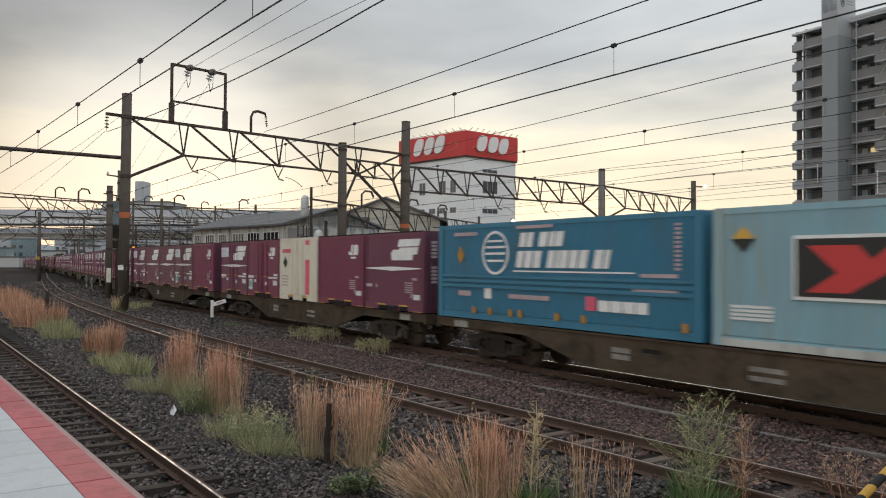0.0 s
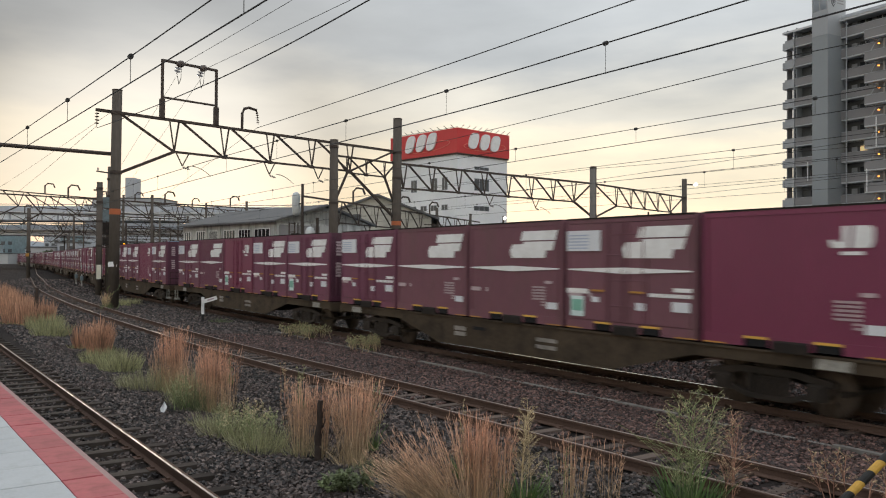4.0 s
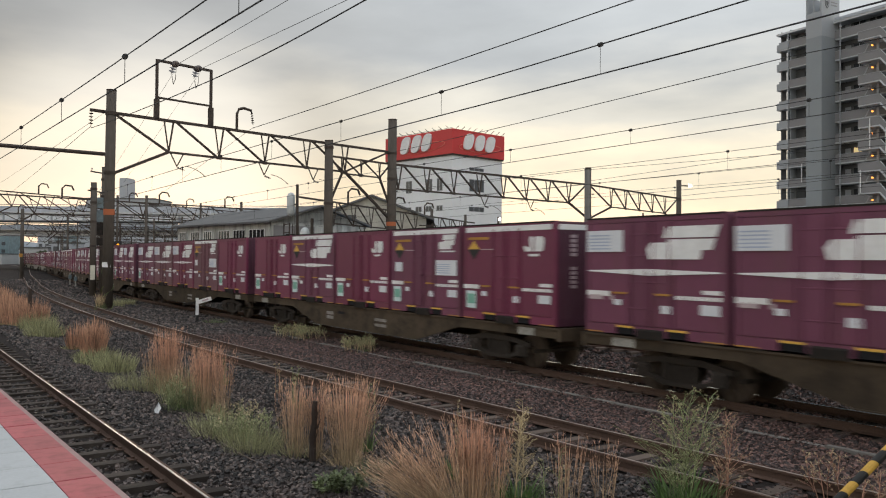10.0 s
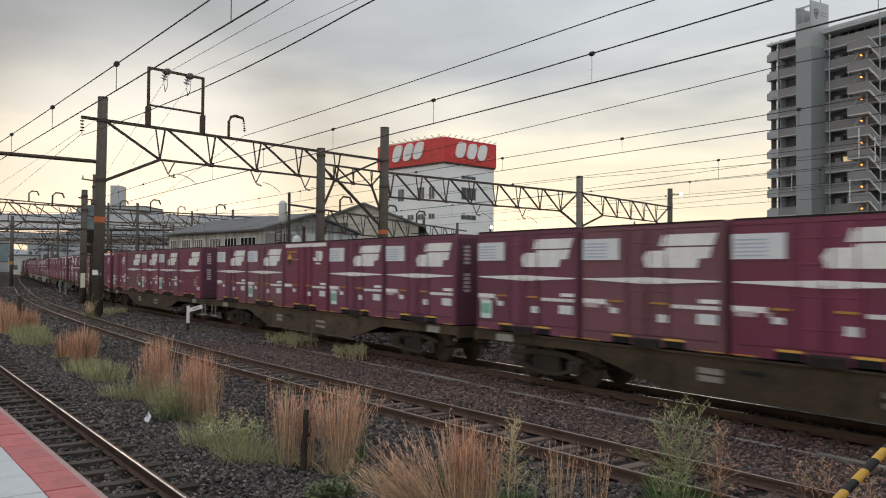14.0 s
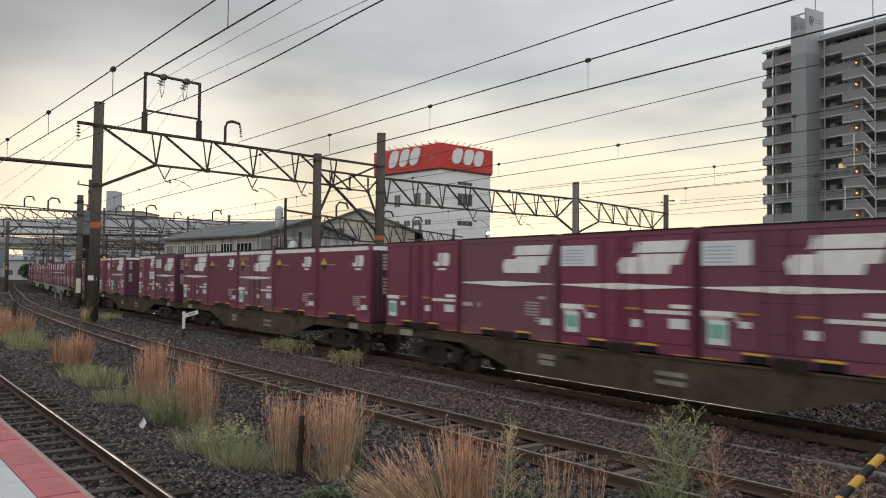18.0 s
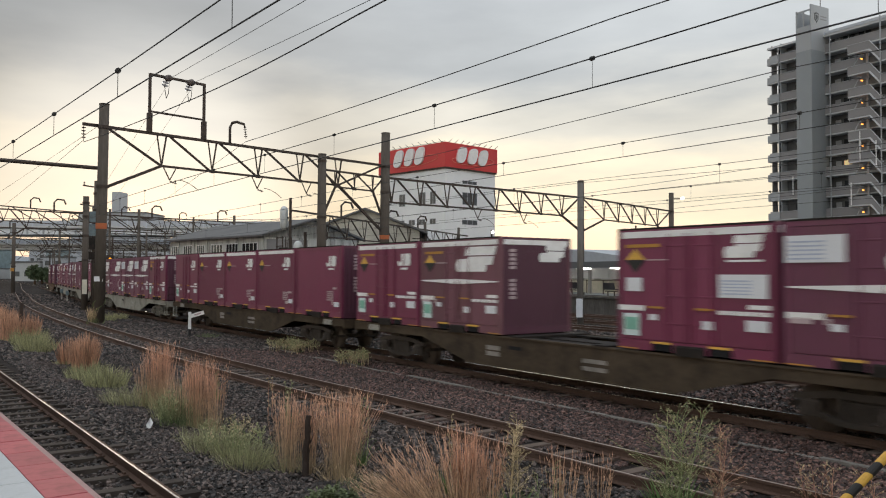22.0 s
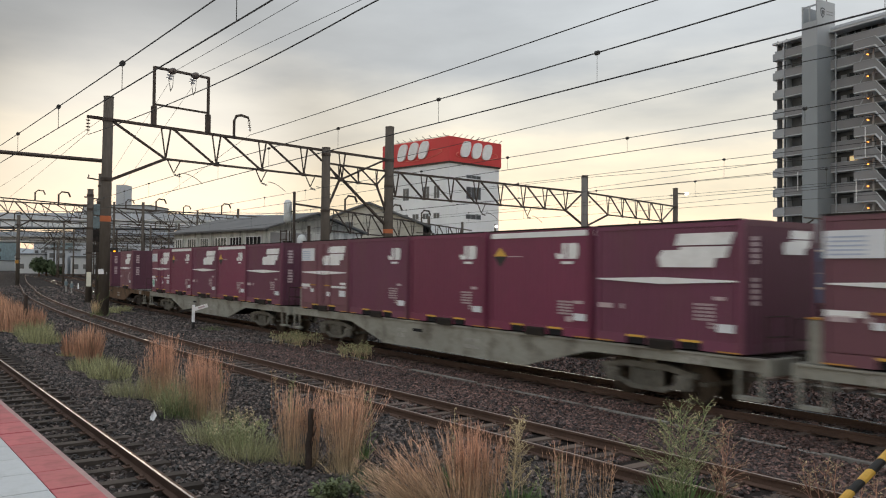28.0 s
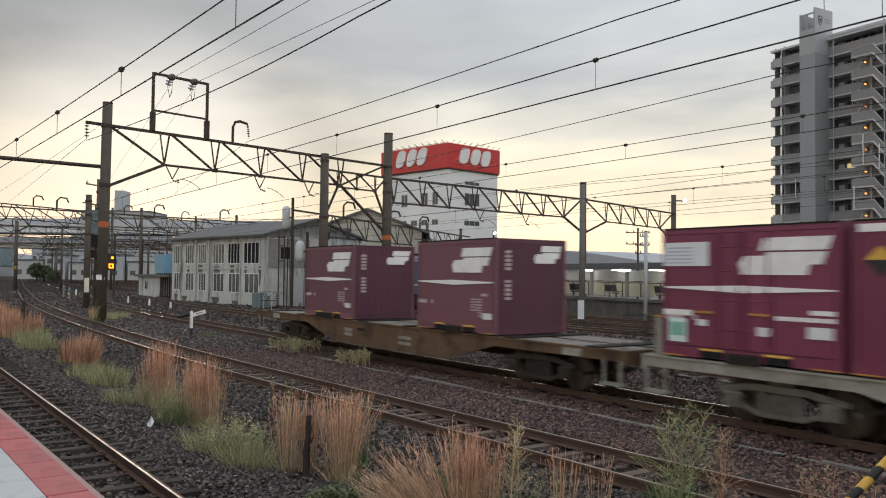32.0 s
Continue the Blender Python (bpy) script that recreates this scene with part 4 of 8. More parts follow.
                    g.box(math.cos(a) * 0.24 - 0.04, math.cos(a) * 0.24 + 0.04, y + sgn * 0.065 - 0.01, y + sgn * 0.065 + 0.015, math.sin(a) * 0.24 - 0.04, math.sin(a) * 0.24 + 0.04)
            return g
        for x in (-0.95, 0.95):
            w = part("wheelset", shared("wheelset", wheelset, "wheel_rust", True), "wheel_rust", b, at=pose(x, 0, 0.43))
            WHEELS.append(w)


WHEELS, RIDERS = [], []
# how far each wagon's middle runs behind the first one's; some couplings are longer, with end platforms
BEHIND = (0.0, 19.97, 40.06, 60.18, 81.35, 101.44, 121.56, 141.65, 162.82, 182.94, 203.1, 223.28, 243.81, 264.41, 285.46, 306.07)
TRAIN = (
    None,
    ("wagon", "F:sr:wine_old", "J:r:wine", "C", "J:og:wine", "F:spo:wine_old"),
    ("wagon", "J:r:wine", "F:spog:wine_brown", "F:sr:wine_brown", "F:sr:wine_brown", "F:spo:wine_old"),
    ("wagon", "F:spog:wine_old", "F:spo:wine_old", "J:og:wine", "F:sr:wine_old", "F:spo:wine_old"),
    ("wagon", "F:spo:wine_old", "J:r:wine", "F:spo:wine_old", "F:spo:wine_old", "F:spo:wine_old"),
    ("wagon", "J:bdog:wine", "f:bdqog:wine_old", "J:og:wine", "F:bdsog:wine_old", "J:og:wine"),
    ("wagon", "J:og:wine", "f:bdqo:wine_brown", "F:spo:wine", "F:spo:wine_brown", "F:spog:wine_old"),
    ("wagon", "F:spo:wine_old", "F:spog:wine_old", "J:bdo:wine", "F:spog:wine_brown", "F:spo:wine_old"),
    ("wagon", "F:sr:wine", "F:spog:wine_old", "F:spog:wine", "F:sr:wine_brown", "J:og:wine"),
    ("wagon", "J:bdr:wine", "J:bdr:wine", "F:bdsog:wine_brown", "J:bdr:wine", "F:bdsog:wine_old"),
    ("wagon", "F:spo:wine_old", "f:bdqog:wine", None, "F:bdsog:wine_brown", "J:bdog:wine"),
    ("wagon", "J:r:wine", "J:bdr:wine", "J:bdr:wine", "J:bdr:wine", "J:og:wine"),
    ("wagon_grey", "J:bdog:wine", "F:spo:wine_old", "F:spog:wine_old", "F:sr:wine_old", "F:spo:wine_brown"),
    ("wagon_grey", "F:sr:wine_old", "J:bdr:wine", "J:r:wine", "J:r:wine_old", "F:spo:wine_brown"),
    ("wagon_grey", "F:sr:wine_old", "J:bdr:wine", "F:sr:wine_old", "J:bdr:wine", "F:spog:wine"),
    ("wagon_tan", None, "F:sr:wine_brown", None, "F:sr:wine_brown", None),
)


def make_cream():
    root = thing("freight_container", label="cream steel container with a coral stripe on a wagon", category="container", group="containers on the train")
    put_body(root, LEN, WIDE, TALL, False, "cream")
    for i in (0, 1):
        part("side_door", door_geo(i), "cream", root)
    for i in range(4):
        part("lock_rod", rod_geo(i), "cream", root)
    part("stripe", Geo().box(0.78, 1.16, SIDE - 0.006, SIDE + 0.03, 0.25, 1.62).box(0.78, 1.16, SIDE - 0.006, SIDE + 0.03, 2.2, 2.38), "pink", root, "coral upright stripe")
    part("diamond", slab([(-1.46, 1.52), (-1.24, 1.28), (-1.02, 1.52), (-1.24, 1.76)], 0.006, SIDE), "black", root, "black diamond sign")
    part("lettering", bars(0.9, 0.2, 1, 4, -1.55, 1.9, 0.2, SIDE), "pink", root)["kind"] = "stuff"
    part("small_lettering", bars(0.9, 0.5, 4, 1, -1.6, 0.55, 0.6, SIDE), "faint", root)
    part("fork_pocket_edge", Geo().box(-0.93, -0.44, SIDE - 0.006, SIDE + 0.06, 0.145, 0.19).box(0.44, 0.93, SIDE - 0.006, SIDE + 0.06, 0.145, 0.19), "yellow", root)
    return root


def make_long(paint):
    """A 31-foot side-opening container."""
    L, T = 9.41, 2.60
    a, s = L / 2, SIDE
    blue = paint == "blue"
    root = thing("long_container", label="bright blue ribbed long freight container with white lettering" if blue else "pale blue long freight container with a black sign panel",
                 category="container", group="long containers on the train")
    put_body(root, L, WIDE, T, True, paint, False)
    for x in (-a, a - 0.22):
        part("end_pillar", Geo().box(x, x + 0.22, s - 0.03, s + 0.10, 0.0, T, bevel=0.02), paint, root)
    if blue:
        part("waist_rail", Geo().box(-a + 0.22, a - 0.22, s - 0.03, s + 0.03, 0.86, 0.94).box(-a + 0.22, a - 0.22, s - 0.03, s + 0.03, 1.0, 1.08).box(-a + 0.22, a - 0.22, s - 0.03, s + 0.03, 1.14, 1.2), paint, root)
        ring = Geo()
        n = 28
        cx, cz, r = -1.98, 1.80, 0.58
        for i in range(n):
            p, q = 2 * math.pi * i / n, 2 * math.pi * (i + 1) / n
            ring.prism([(cx + r * math.cos(p), cz + r * math.sin(p)), (cx + r * math.cos(q), cz + r * math.sin(q)), (cx + (r - 0.07) * math.cos(q), cz + (r - 0.07) * math.sin(q)), (cx + (r - 0.07) * math.cos(p), cz + (r - 0.07) * math.sin(p))][::-1], s - 0.012, s - 0.006)
        for z in (-0.24, -0.05, 0.12, 0.28):
            w = math.sqrt(0.43 ** 2 - z * z)
            ring.box(cx - w, cx + w, s - 0.012, s - 0.006, cz + z, cz + z + 0.06)
        part("round_emblem", ring, "white", root, "white round emblem of bars")

        def word(x0, z0, h, widths, lean=0.22):
            x = x0
            for w in widths:
                if w > 0:
                    g = Geo().prism([(x, z0), (x + w * 0.82, z0), (x + w * 0.82 + lean * h, z0 + h), (x + lean * h, z0 + h)], s - 0.012, s - 0.006)
                    part("mark_block", g, "white", root, "white slanted block of a mark")
                    x += w
                else:
                    x -= w
        word(-0.98, 1.94, 0.36, (0.28, 0.28, -0.2, 0.36, 0.22, 0.34))
        word(-1.12, 1.42, 0.42, (0.32, 0.34, 0.34, -0.2, 0.28, 0.16, 0.34, 0.32, 0.34, -0.16, 0.32, 0.2))
        part("underline", Geo().box(-1.20, 2.95, s - 0.012, s - 0.006, 1.31, 1.345), "white", root)
        part("lettering", bars(1.1, 0.12, 1, 8, -3.9, 2.28, 0.2, s - 0.006).box(-1.1, 0.3, s - 0.012, s - 0.006, 2.40, 2.48).box(3.1, 4.1, s - 0.012, s - 0.006, 1.24, 1.32), "faint", root)["kind"] = "stuff"
        part("lettering", bars(1.6, 0.14, 1, 8, -1.4, 0.62, 0.2, s - 0.006).box(-3.7, -3.1, s - 0.012, s - 0.006, 0.62, 0.76).box(2.9, 4.1, s - 0.012, s - 0.006, 0.92, 0.99), "faint", root)["kind"] = "stuff"
        part("operator_lettering", bars(1.5, 0.30, 1, 4, 1.85, 0.46, 0.18, s - 0.006), "white", root)
        part("red_sign", Geo().box(1.46, 1.78, s - 0.012, s - 0.006, 0.46, 0.78), "pink", root)
        part("sticker", Geo().box(-2.45, -2.15, s - 0.012, s - 0.006, 0.58, 0.9), "white", root)
        part("diamond", slab([(-3.75, 1.75), (-3.58, 1.50), (-3.41, 1.75), (-3.58, 2.0)], 0.006, s - 0.006), "ochre", root, "orange diamond sign")
        for x in (-2.9, -2.2, -1.3, -0.9, 0.5, 1.4, 4.3):
            part("latch", Geo().box(x - 0.06, x + 0.06, s - 0.05, s, 0.16, 0.34), "ochre", root, "ochre side latch")
        part("end_number", bars(0.2, 1.0, 11, 1, 4.02, 1.4, 0.4, s - 0.008), "faint", root)["kind"] = "stuff"
    else:
        part("sign_panel", Geo().box(-2.95, 1.5, s - 0.03, s - 0.01, 0.98, 1.98), "black", root, "black sign panel framed in white")
        part("sign_frame", Geo().box(-3.01, 1.56, s - 0.02, s - 0.005, 0.92, 0.98).box(-3.01, 1.56, s - 0.02, s - 0.005, 1.98, 2.04).box(-3.01, -2.95, s - 0.02, s - 0.005, 0.98, 1.98).box(1.5, 1.56, s - 0.02, s - 0.005, 0.98, 1.98), "white", root)
        part("sign_mark", Geo().prism([(-2.75, 1.06), (-2.0, 1.06), (-0.55, 1.86), (-1.3, 1.86), (-1.62, 1.62), (-1.85, 1.86), (-2.72, 1.86), (-2.2, 1.40)], s - 0.036, s - 0.03).prism([(-0.9, 1.06), (-0.2, 1.06), (0.9, 1.86), (0.2, 1.86)], s - 0.036, s - 0.03), "red", root, "red slanted shapes")
        part("diamond", slab([(-4.28, 2.0), (-4.02, 2.0), (-3.78, 2.0), (-4.02, 1.76)], 0.006, s - 0.006), "black", root)
        part("diamond_top", slab([(-4.28, 2.01), (-3.78, 2.01), (-4.02, 2.25)], 0.006, s - 0.006), "yellow", root)
        part("lettering", bars(0.9, 0.3, 4, 6, -4.3, 0.5, 0.3, s - 0.006), "white", root)["kind"] = "stuff"
        part("bottom_rail", Geo().box(-a, a, s - 0.02, s + 0.02, 0.0, 0.14), "wall_pale", root)
    return root


def make_train():
    for k, row in enumerate(TRAIN):
        paint = row[0] if row else "wagon"
        words = {"wagon": "grimy dark brown", "wagon_grey": "light grey weathered", "wagon_tan": "rusty tan"}[paint]
        w = thing("flat_wagon", label="%s low container flat wagon on two bogies" % words, category="wagon", group="wagons of the train")
        room = [BEHIND[i + 1] - BEHIND[i] - 19.08 for i in range(15)] + [2.0]
        wagon_parts(w, paint, (room[k], room[k - 1] if k else 1.0))
        RIDERS.append((w, k, 0.0, 0.0))
        if row is None:
            RIDERS.append((make_long("blue"), k, -4.83, DECK))
            RIDERS.append((make_long("sky_blue"), k, 4.83, DECK))
            continue
        for i, spec in enumerate(row[1:]):
            if not spec:
                continue
            if spec == "C":
                c = make_cream()
            else:
                kind, marks, tone = spec.split(":")
                c = make_container(kind, marks, tone)
            RIDERS.append((c, k, (2 - i) * PITCH, DECK))


make_train()

# where the middle of the first wagon is, in metres along the track, by the second
ALONG = ((-1, -17.38), (0, -10.16), (1, -1.78), (2, 6.66), (3, 15.6), (4, 24.16), (5, 32.9), (6, 41.7), (7, 50.87), (8, 59.83), (9, 68.55), (10, 77.8), (11, 86.62), (12, 96.01), (13, 105.04), (14, 114.3), (15, 123.53), (16, 132.77), (17, 142.13), (18, 151.14), (19, 160.78), (20, 170.19), (21, 179.39), (22, 189.18), (23, 198.23), (24, 208.13), (25, 217.42), (26, 226.91), (27, 236.4), (28, 245.88), (29, 255.71), (30, 265.06), (31, 274.94), (32, 284.21), (33, 293.41))


def along(t):
    """Smooth place of the train at t: cubic pieces through ALONG."""
    k = max(1, min(len(ALONG) - 3, sum(1 for q in ALONG if q[0] <= t) - 1))
    (ta, a), (tb, b), (tc, c), (td, d) = ALONG[k - 1:k + 3]
    h = tc - tb
    mb, mc = (c - a) / (tc - ta), (d - b) / (td - tb)
    s = (t - tb) / h
    return ((2 * s ** 3 - 3 * s ** 2 + 1) * b + (s ** 3 - 2 * s ** 2 + s) * h * mb + (-2 * s ** 3 + 3 * s ** 2) * c + (s ** 3 - s ** 2) * h * mc)


WHEEL_R = 0.43


def motions():
    times = [0.5 * i for i in range(65)]
    for ob, k, dx, dz in RIDERS:
        rows = []
        for t in times:
            u = along(t) - BEHIND[k]
            p, a = on_track(u)
            rows.append((t, Matrix.Translation(p) @ Matrix.Rotation(a, 4, "Z") @ Matrix.Translation((dx, 0, dz))))
        walk(ob, rows)
    # every wheelset turns with the way that the train has gone
    steps = [i / 15.0 for i in range(481)]
    turns = [Matrix.Rotation(along(t) / WHEEL_R, 4, "Y") for t in steps]
    for w in WHEELS:
        at = Matrix.Translation(w.location)
        walk(w, [(t, at @ m) for t, m in zip(steps, turns)])

# ---- overhead line masts and portals ----
def make_mast(x, y, top, r0, r1, band=None, label="", lean=0.0, boards=(), paint="mast"):
    root = thing("line_mast", pose(x, y, -0.25), label or "dark round concrete overhead-line mast", "mast", "overhead line masts")
    part("pole", Geo().tube([(0, 0, -0.3), (lean, 0, top + 0.25)], r0, 16, r1), paint, root, smooth=True)
    part("cap", Geo().tube([(lean, 0, top + 0.22), (lean, 0, top + 0.27)], r1 * 1.05, 16), "steel", root)
    if band:
        b0, b1 = band
        part("band", Geo().tube([(lean * b0 / top, 0, b0 + 0.25), (lean * b1 / top, 0, b1 + 0.25)], r0 + (r1 - r0) * b0 / top + 0.012, 16), "orange", root, "orange painted band")
    for z, r in boards:
        part("clamp", Geo().tube([(lean * z / top, 0, z + 0.17), (lean * z / top, 0, z + 0.33)], r, 14), "steel", root)
    return root


def insulator(g, p, way, n=3, r=0.07, gap=0.13):
    """A string of discs from p."""
    p, way = Vector(p), Vector(way).normalized()
    g.tube([p, p + way * (n * gap + 0.1)], 0.018, 6)
    for i in range(n):
        q = p + way * (0.08 + i * gap)
        g.tube([q, q + way * 0.045], r, 10, r * 0.6)
    return g


def truss(a, b, z_top, z_low, bays, size=0.15, over=(0.0, 0.0), low=(0.16, 0.80), knees=(1.4, 1.4), hang=(), label=""):
    """A lattice portal beam between two masts: top chord, shorter bottom chord, knee struts, zigzag, wire hangers."""
    root = thing("portal_beam", label=label or "dark steel lattice portal beam between masts", category="portal beam", group="overhead line portals")
    a, b = Vector((a[0], a[1], 0)), Vector((b[0], b[1], 0))
    at = lambda s, z: a.lerp(b, s) + Vector((0, 0, z))
    part("top_chord", Geo().beam(at(-over[0], z_top), at(1 + over[1], z_top), size, size), "steel", root)
    part("bottom_chord", Geo().beam(at(low[0], z_low), at(low[1], z_low), size * 0.8, size * 0.8), "steel", root)
    part("knee", Geo().beam(at(low[0], z_low), at(0.0, z_low - knees[0]), size), "steel", root)
    part("knee", Geo().beam(at(low[1], z_low), at(1.0, z_low - knees[1]), size), "steel", root)
    part("diagonal", Geo().beam(at(0.01, z_top), at(low[0], z_low), size * 0.75), "steel", root)
    part("diagonal", Geo().beam(at(0.99, z_top), at(low[1], z_low), size * 0.75), "steel", root)
    for i in range(bays + 1):
        s0 = low[0] + (low[1] - low[0]) * i / bays
        part("post", Geo().beam(at(s0, z_low), at(s0 + 0.014, z_top), size * 0.5), "steel", root)
        part("post", Geo().beam(at(s0, z_low), at(s0 - 0.014, z_top), size * 0.4), "steel", root)
        if i < bays:
            s1 = low[0] + (low[1] - low[0]) * (i + 1) / bays
            part("diagonal", Geo().beam(at(s0 + 0.02, z_top), at(s1 - 0.005, z_low), size * 0.7), "steel", root)
            part("gusset", Geo().box(-0.16, 0.16, -0.02, 0.02, -0.1, 0.1).turned(Matrix.Translation(at(s1, z_low)) @ Matrix.Rotation(math.atan2((b - a).y, (b - a).x), 4, "Z")), "steel", root)
    for s in hang:
        g = Geo().beam(at(s - 0.02, z_low), at(s, z_low - 0.75), 0.05).beam(at(s + 0.02, z_low), at(s, z_low - 0.75), 0.05)
        part("hanger", g, "steel", root)
        ins = insulator(Geo(), at(s, z_low - 0.8), (b - a).normalized() + Vector((0, 0, -0.25)), 3)
        arm = part("insulator", ins, "insulator", root)
        e = at(s, z_low - 0.85) + (b - a).normalized() * 0.5
        pts = [e + (b - a).normalized() * 1.3 * k / 5 + Vector((0, 0, 0.16 - 0.5 * (k / 5) ** 2)) for k in range(6)]
        part("registration_arm", Geo().tube(pts, 0.02, 5), "steel", root)
    return root


MAST_A, MAST_B, MAST_C, MAST_D, MAST_E = (-44.7, 9.2), (-47.65, 23.4), (-49.1, 29.0), (-51.4, 50.6), (-56.6, 69.1)
ROUND = ((10.1, 0.30), (7.0, 0.31))
make_mast(*MAST_A, 11.3, 0.285, 0.25, (4.8, 5.1), lean=0.42, boards=ROUND)
make_mast(*MAST_B, 10.35, 0.32, 0.27, boards=((9.9, 0.30), (6.2, 0.32)))
make_mast(*MAST_C, 12.5, 0.37, 0.31, (4.95, 5.25), lean=0.15, boards=((10.1, 0.34), (8.3, 0.35)))
make_mast(*MAST_D, 10.85, 0.30, 0.26, boards=((9.3, 0.29), (6.6, 0.30)))
make_mast(*MAST_E, 11.3, 0.30, 0.26, boards=((9.3, 0.29),))
beam_one = truss(MAST_A, MAST_C, 10.2, 8.45, 4, over=(0.05, 0.0), low=(0.165, 0.79), knees=(1.55, 3.1), hang=(0.19, 0.475, 0.66))
truss(MAST_C, MAST_D, 9.35, 7.62, 7, over=(0.0, 0.0), low=(0.03, 0.88), knees=(0.0, 1.3), hang=(0.42, 0.66))
truss(MAST_D, MAST_E, 9.35, 7.6, 4, low=(0.22, 0.82), knees=(1.3, 1.3), size=0.14)
truss((-47.65, 23.4), (-49.1, 29.0), 9.35, 8.3, 2, low=(0.2, 0.8), knees=(2.2, 2.2), size=0.12)


def make_frame():
    """The upright frame on the first portal that ends two feeder wires, and the hooked bracket by it."""
    root = thing("feeder_support", label="dark steel feeder frame with insulators on the portal beam", category="frame")
    p, q = Vector((-45.27, 11.75, 10.25)), Vector((-46.0, 15.0, 10.25))
    up = lambda v, z: Vector((v.x, v.y, z))
    for e in (p, q):
        part("upright", Geo().beam(e, up(e, 13.5), 0.14), "steel", root)
        part("foot", Geo().beam(e, up(e, 11.3), 0.26), "steel", root)
    part("top_bar", Geo().beam(up(p, 13.45), up(q, 13.45), 0.13), "steel", root)
    part("cross_bar", Geo().beam(up(p, 11.4), up(q, 11.4), 0.10), "steel", root)
    for s in (0.30, 0.72):
        e = up(p.lerp(q, s), 13.4)
        part("insulator", insulator(Geo(), e, (1, 0, -0.15), 3, 0.19, 0.17), "insulator", root)
        part("insulator", insulator(Geo(), e, (-0.6, -0.1, -0.9), 3, 0.19, 0.17), "insulator", root)
        part("jumper", Geo().tube([e + Vector((0.5, 0, -0.1)), e + Vector((0.3, 0, -0.9)), e + Vector((-0.1, 0, -1.1)), e + Vector((-0.35, 0, -0.6))], 0.02, 5), "wire", root)
    b = thing("hooked_bracket", label="dark hooked steel bracket with hanging insulator", category="bracket")
    e = Vector((-46.37, 16.7, 10.3))
    pts = [e, e + Vector((0, 0, 0.9)), e + Vector((-0.05, 0.15, 1.2)), e + Vector((-0.1, 0.45, 1.3)), e + Vector((-0.2, 0.95, 1.22)), e + Vector((-0.2, 1.0, 1.0))]
    part("hook", Geo().tube(pts, 0.085, 8), "steel", b)
    part("insulator", insulator(Geo(), e + Vector((-0.2, 1.0, 1.0)), (0, 0.12, -1), 4, 0.10, 0.14), "insulator", b)
    a = thing("arm_insulator", label="brown insulator string under the portal arm", category="insulator")
    part("string", insulator(Geo(), (-44.45, 8.25, 10.1), (0, 0, -1), 4, 0.12, 0.17), "insulator", a)


make_frame()
# tube that carries on over the platform side
span = thing("span_beam", label="slim dark steel span beam fixed to the mast", category="beam")
part("tube", Geo().tube([(-44.6, 9.4, 7.97), (-43.6, -3.0, 7.97)], 0.10, 8), "steel", span)
part("mast_end", Geo().tube([(-43.6, -3.0, -0.3), (-43.6, -3.0, 9.0)], 0.26, 12), "mast", span)


# ---- overhead wires ----
def make_catenary(name, line, x0, x1, z_m, z_c, step, phase, r=0.010, droppers=True):
    """Messenger and contact wire over one track, with clipped droppers."""
    root = thing(name, label="dark overhead contact wire pair with droppers", category="overhead wire", group="overhead wires")
    xs = np.linspace(x0, x1, 25)
    sag = lambda x: 0.05 * math.sin(math.pi * 2 * (x + 44) / 48.0)
    part("messenger_wire", Geo().tube([(x, line(x), z_m + sag(x)) for x in xs], r, 6), "wire", root)
    part("contact_wire", Geo().tube([(x, line(x), z_c) for x in xs], r * 1.05, 6), "wire", root)
    x = phase
    while droppers and x > -75:
        y, zt = line(x), z_m + sag(x)
        d = part("dropper", Geo().tube([(x, y, zt), (x, y, z_c)], 0.0045, 4), "wire", root)
        part("clip", Geo().tube([(x - 0.03, y, zt), (x + 0.03, y, zt)], 0.035, 8), "wire", d)
        x -= step
    return root


make_catenary("platform_catenary", lambda x: 2.849 + 0.046 * x if x > -45 else near_line(x, 2.7), -120, 12, 5.136, 4.752, 3.62, -7.0, 0.0075)
make_catenary("middle_catenary", lambda x: 8.4 if x > -45 else mid_line(x) + 0.4, -120, 12, 5.74, 5.26, 4.1, -4.2)
make_catenary("freight_catenary", lambda x: plain_y(14.05)(x), -160, 12, 5.64, 5.28, 4.4, -4.1, 0.008)
make_catenary("yard_catenary", plain_y(19.25), -120, 14, 5.70, 5.15, 9.0, -14.07, 0.0075)
for y in (24.2, 28.2):
    make_catenary("yard_catenary", plain_y(y), -120, 14, 5.80, 5.24, 5.0, -14.7 + (y - 19) * 0.15, 0.0075)


def feeder(points, r, label="dark overhead feeder wire"):
    root = thing("feeder_wire", label=label, category="overhead wire", group="feeder wires")
    pts = []
    pts3 = [Vector(p) for p in points]
    for a, b in zip(pts3, pts3[1:]):
        n = 8
        for i in range(n):
            s = i / n
            pts.append(a.lerp(b, s) - Vector((0, 0, 0.25 * s * (1 - s))))
    pts.append(pts3[-1])
    part("wire", Geo().tube(pts, r, 6), "wire", root)


feeder([(14, 8.4, 8.25), (-15.6, 8.4, 8.22), (-26.0, 8.4, 8.36), (-44.45, 8.25, 9.25)], 0.017)
feeder([(-44.45, 8.25, 9.35), (-105, 10.5, 9.6)], 0.012)
feeder([(10, 17.0, 9.6), (-15.8, 17.0, 9.9), (-46.5, 17.7, 10.45)], 0.018)
feeder([(-46.5, 17.7, 10.45), (-115, 28.0, 9.6)], 0.012)
feeder([(4, 12.332, 11.72), (-44.9, 12.75, 13.30)], 0.012)
feeder([(4, 14.494, 11.45), (-45.2, 14.15, 13.30)], 0.012)
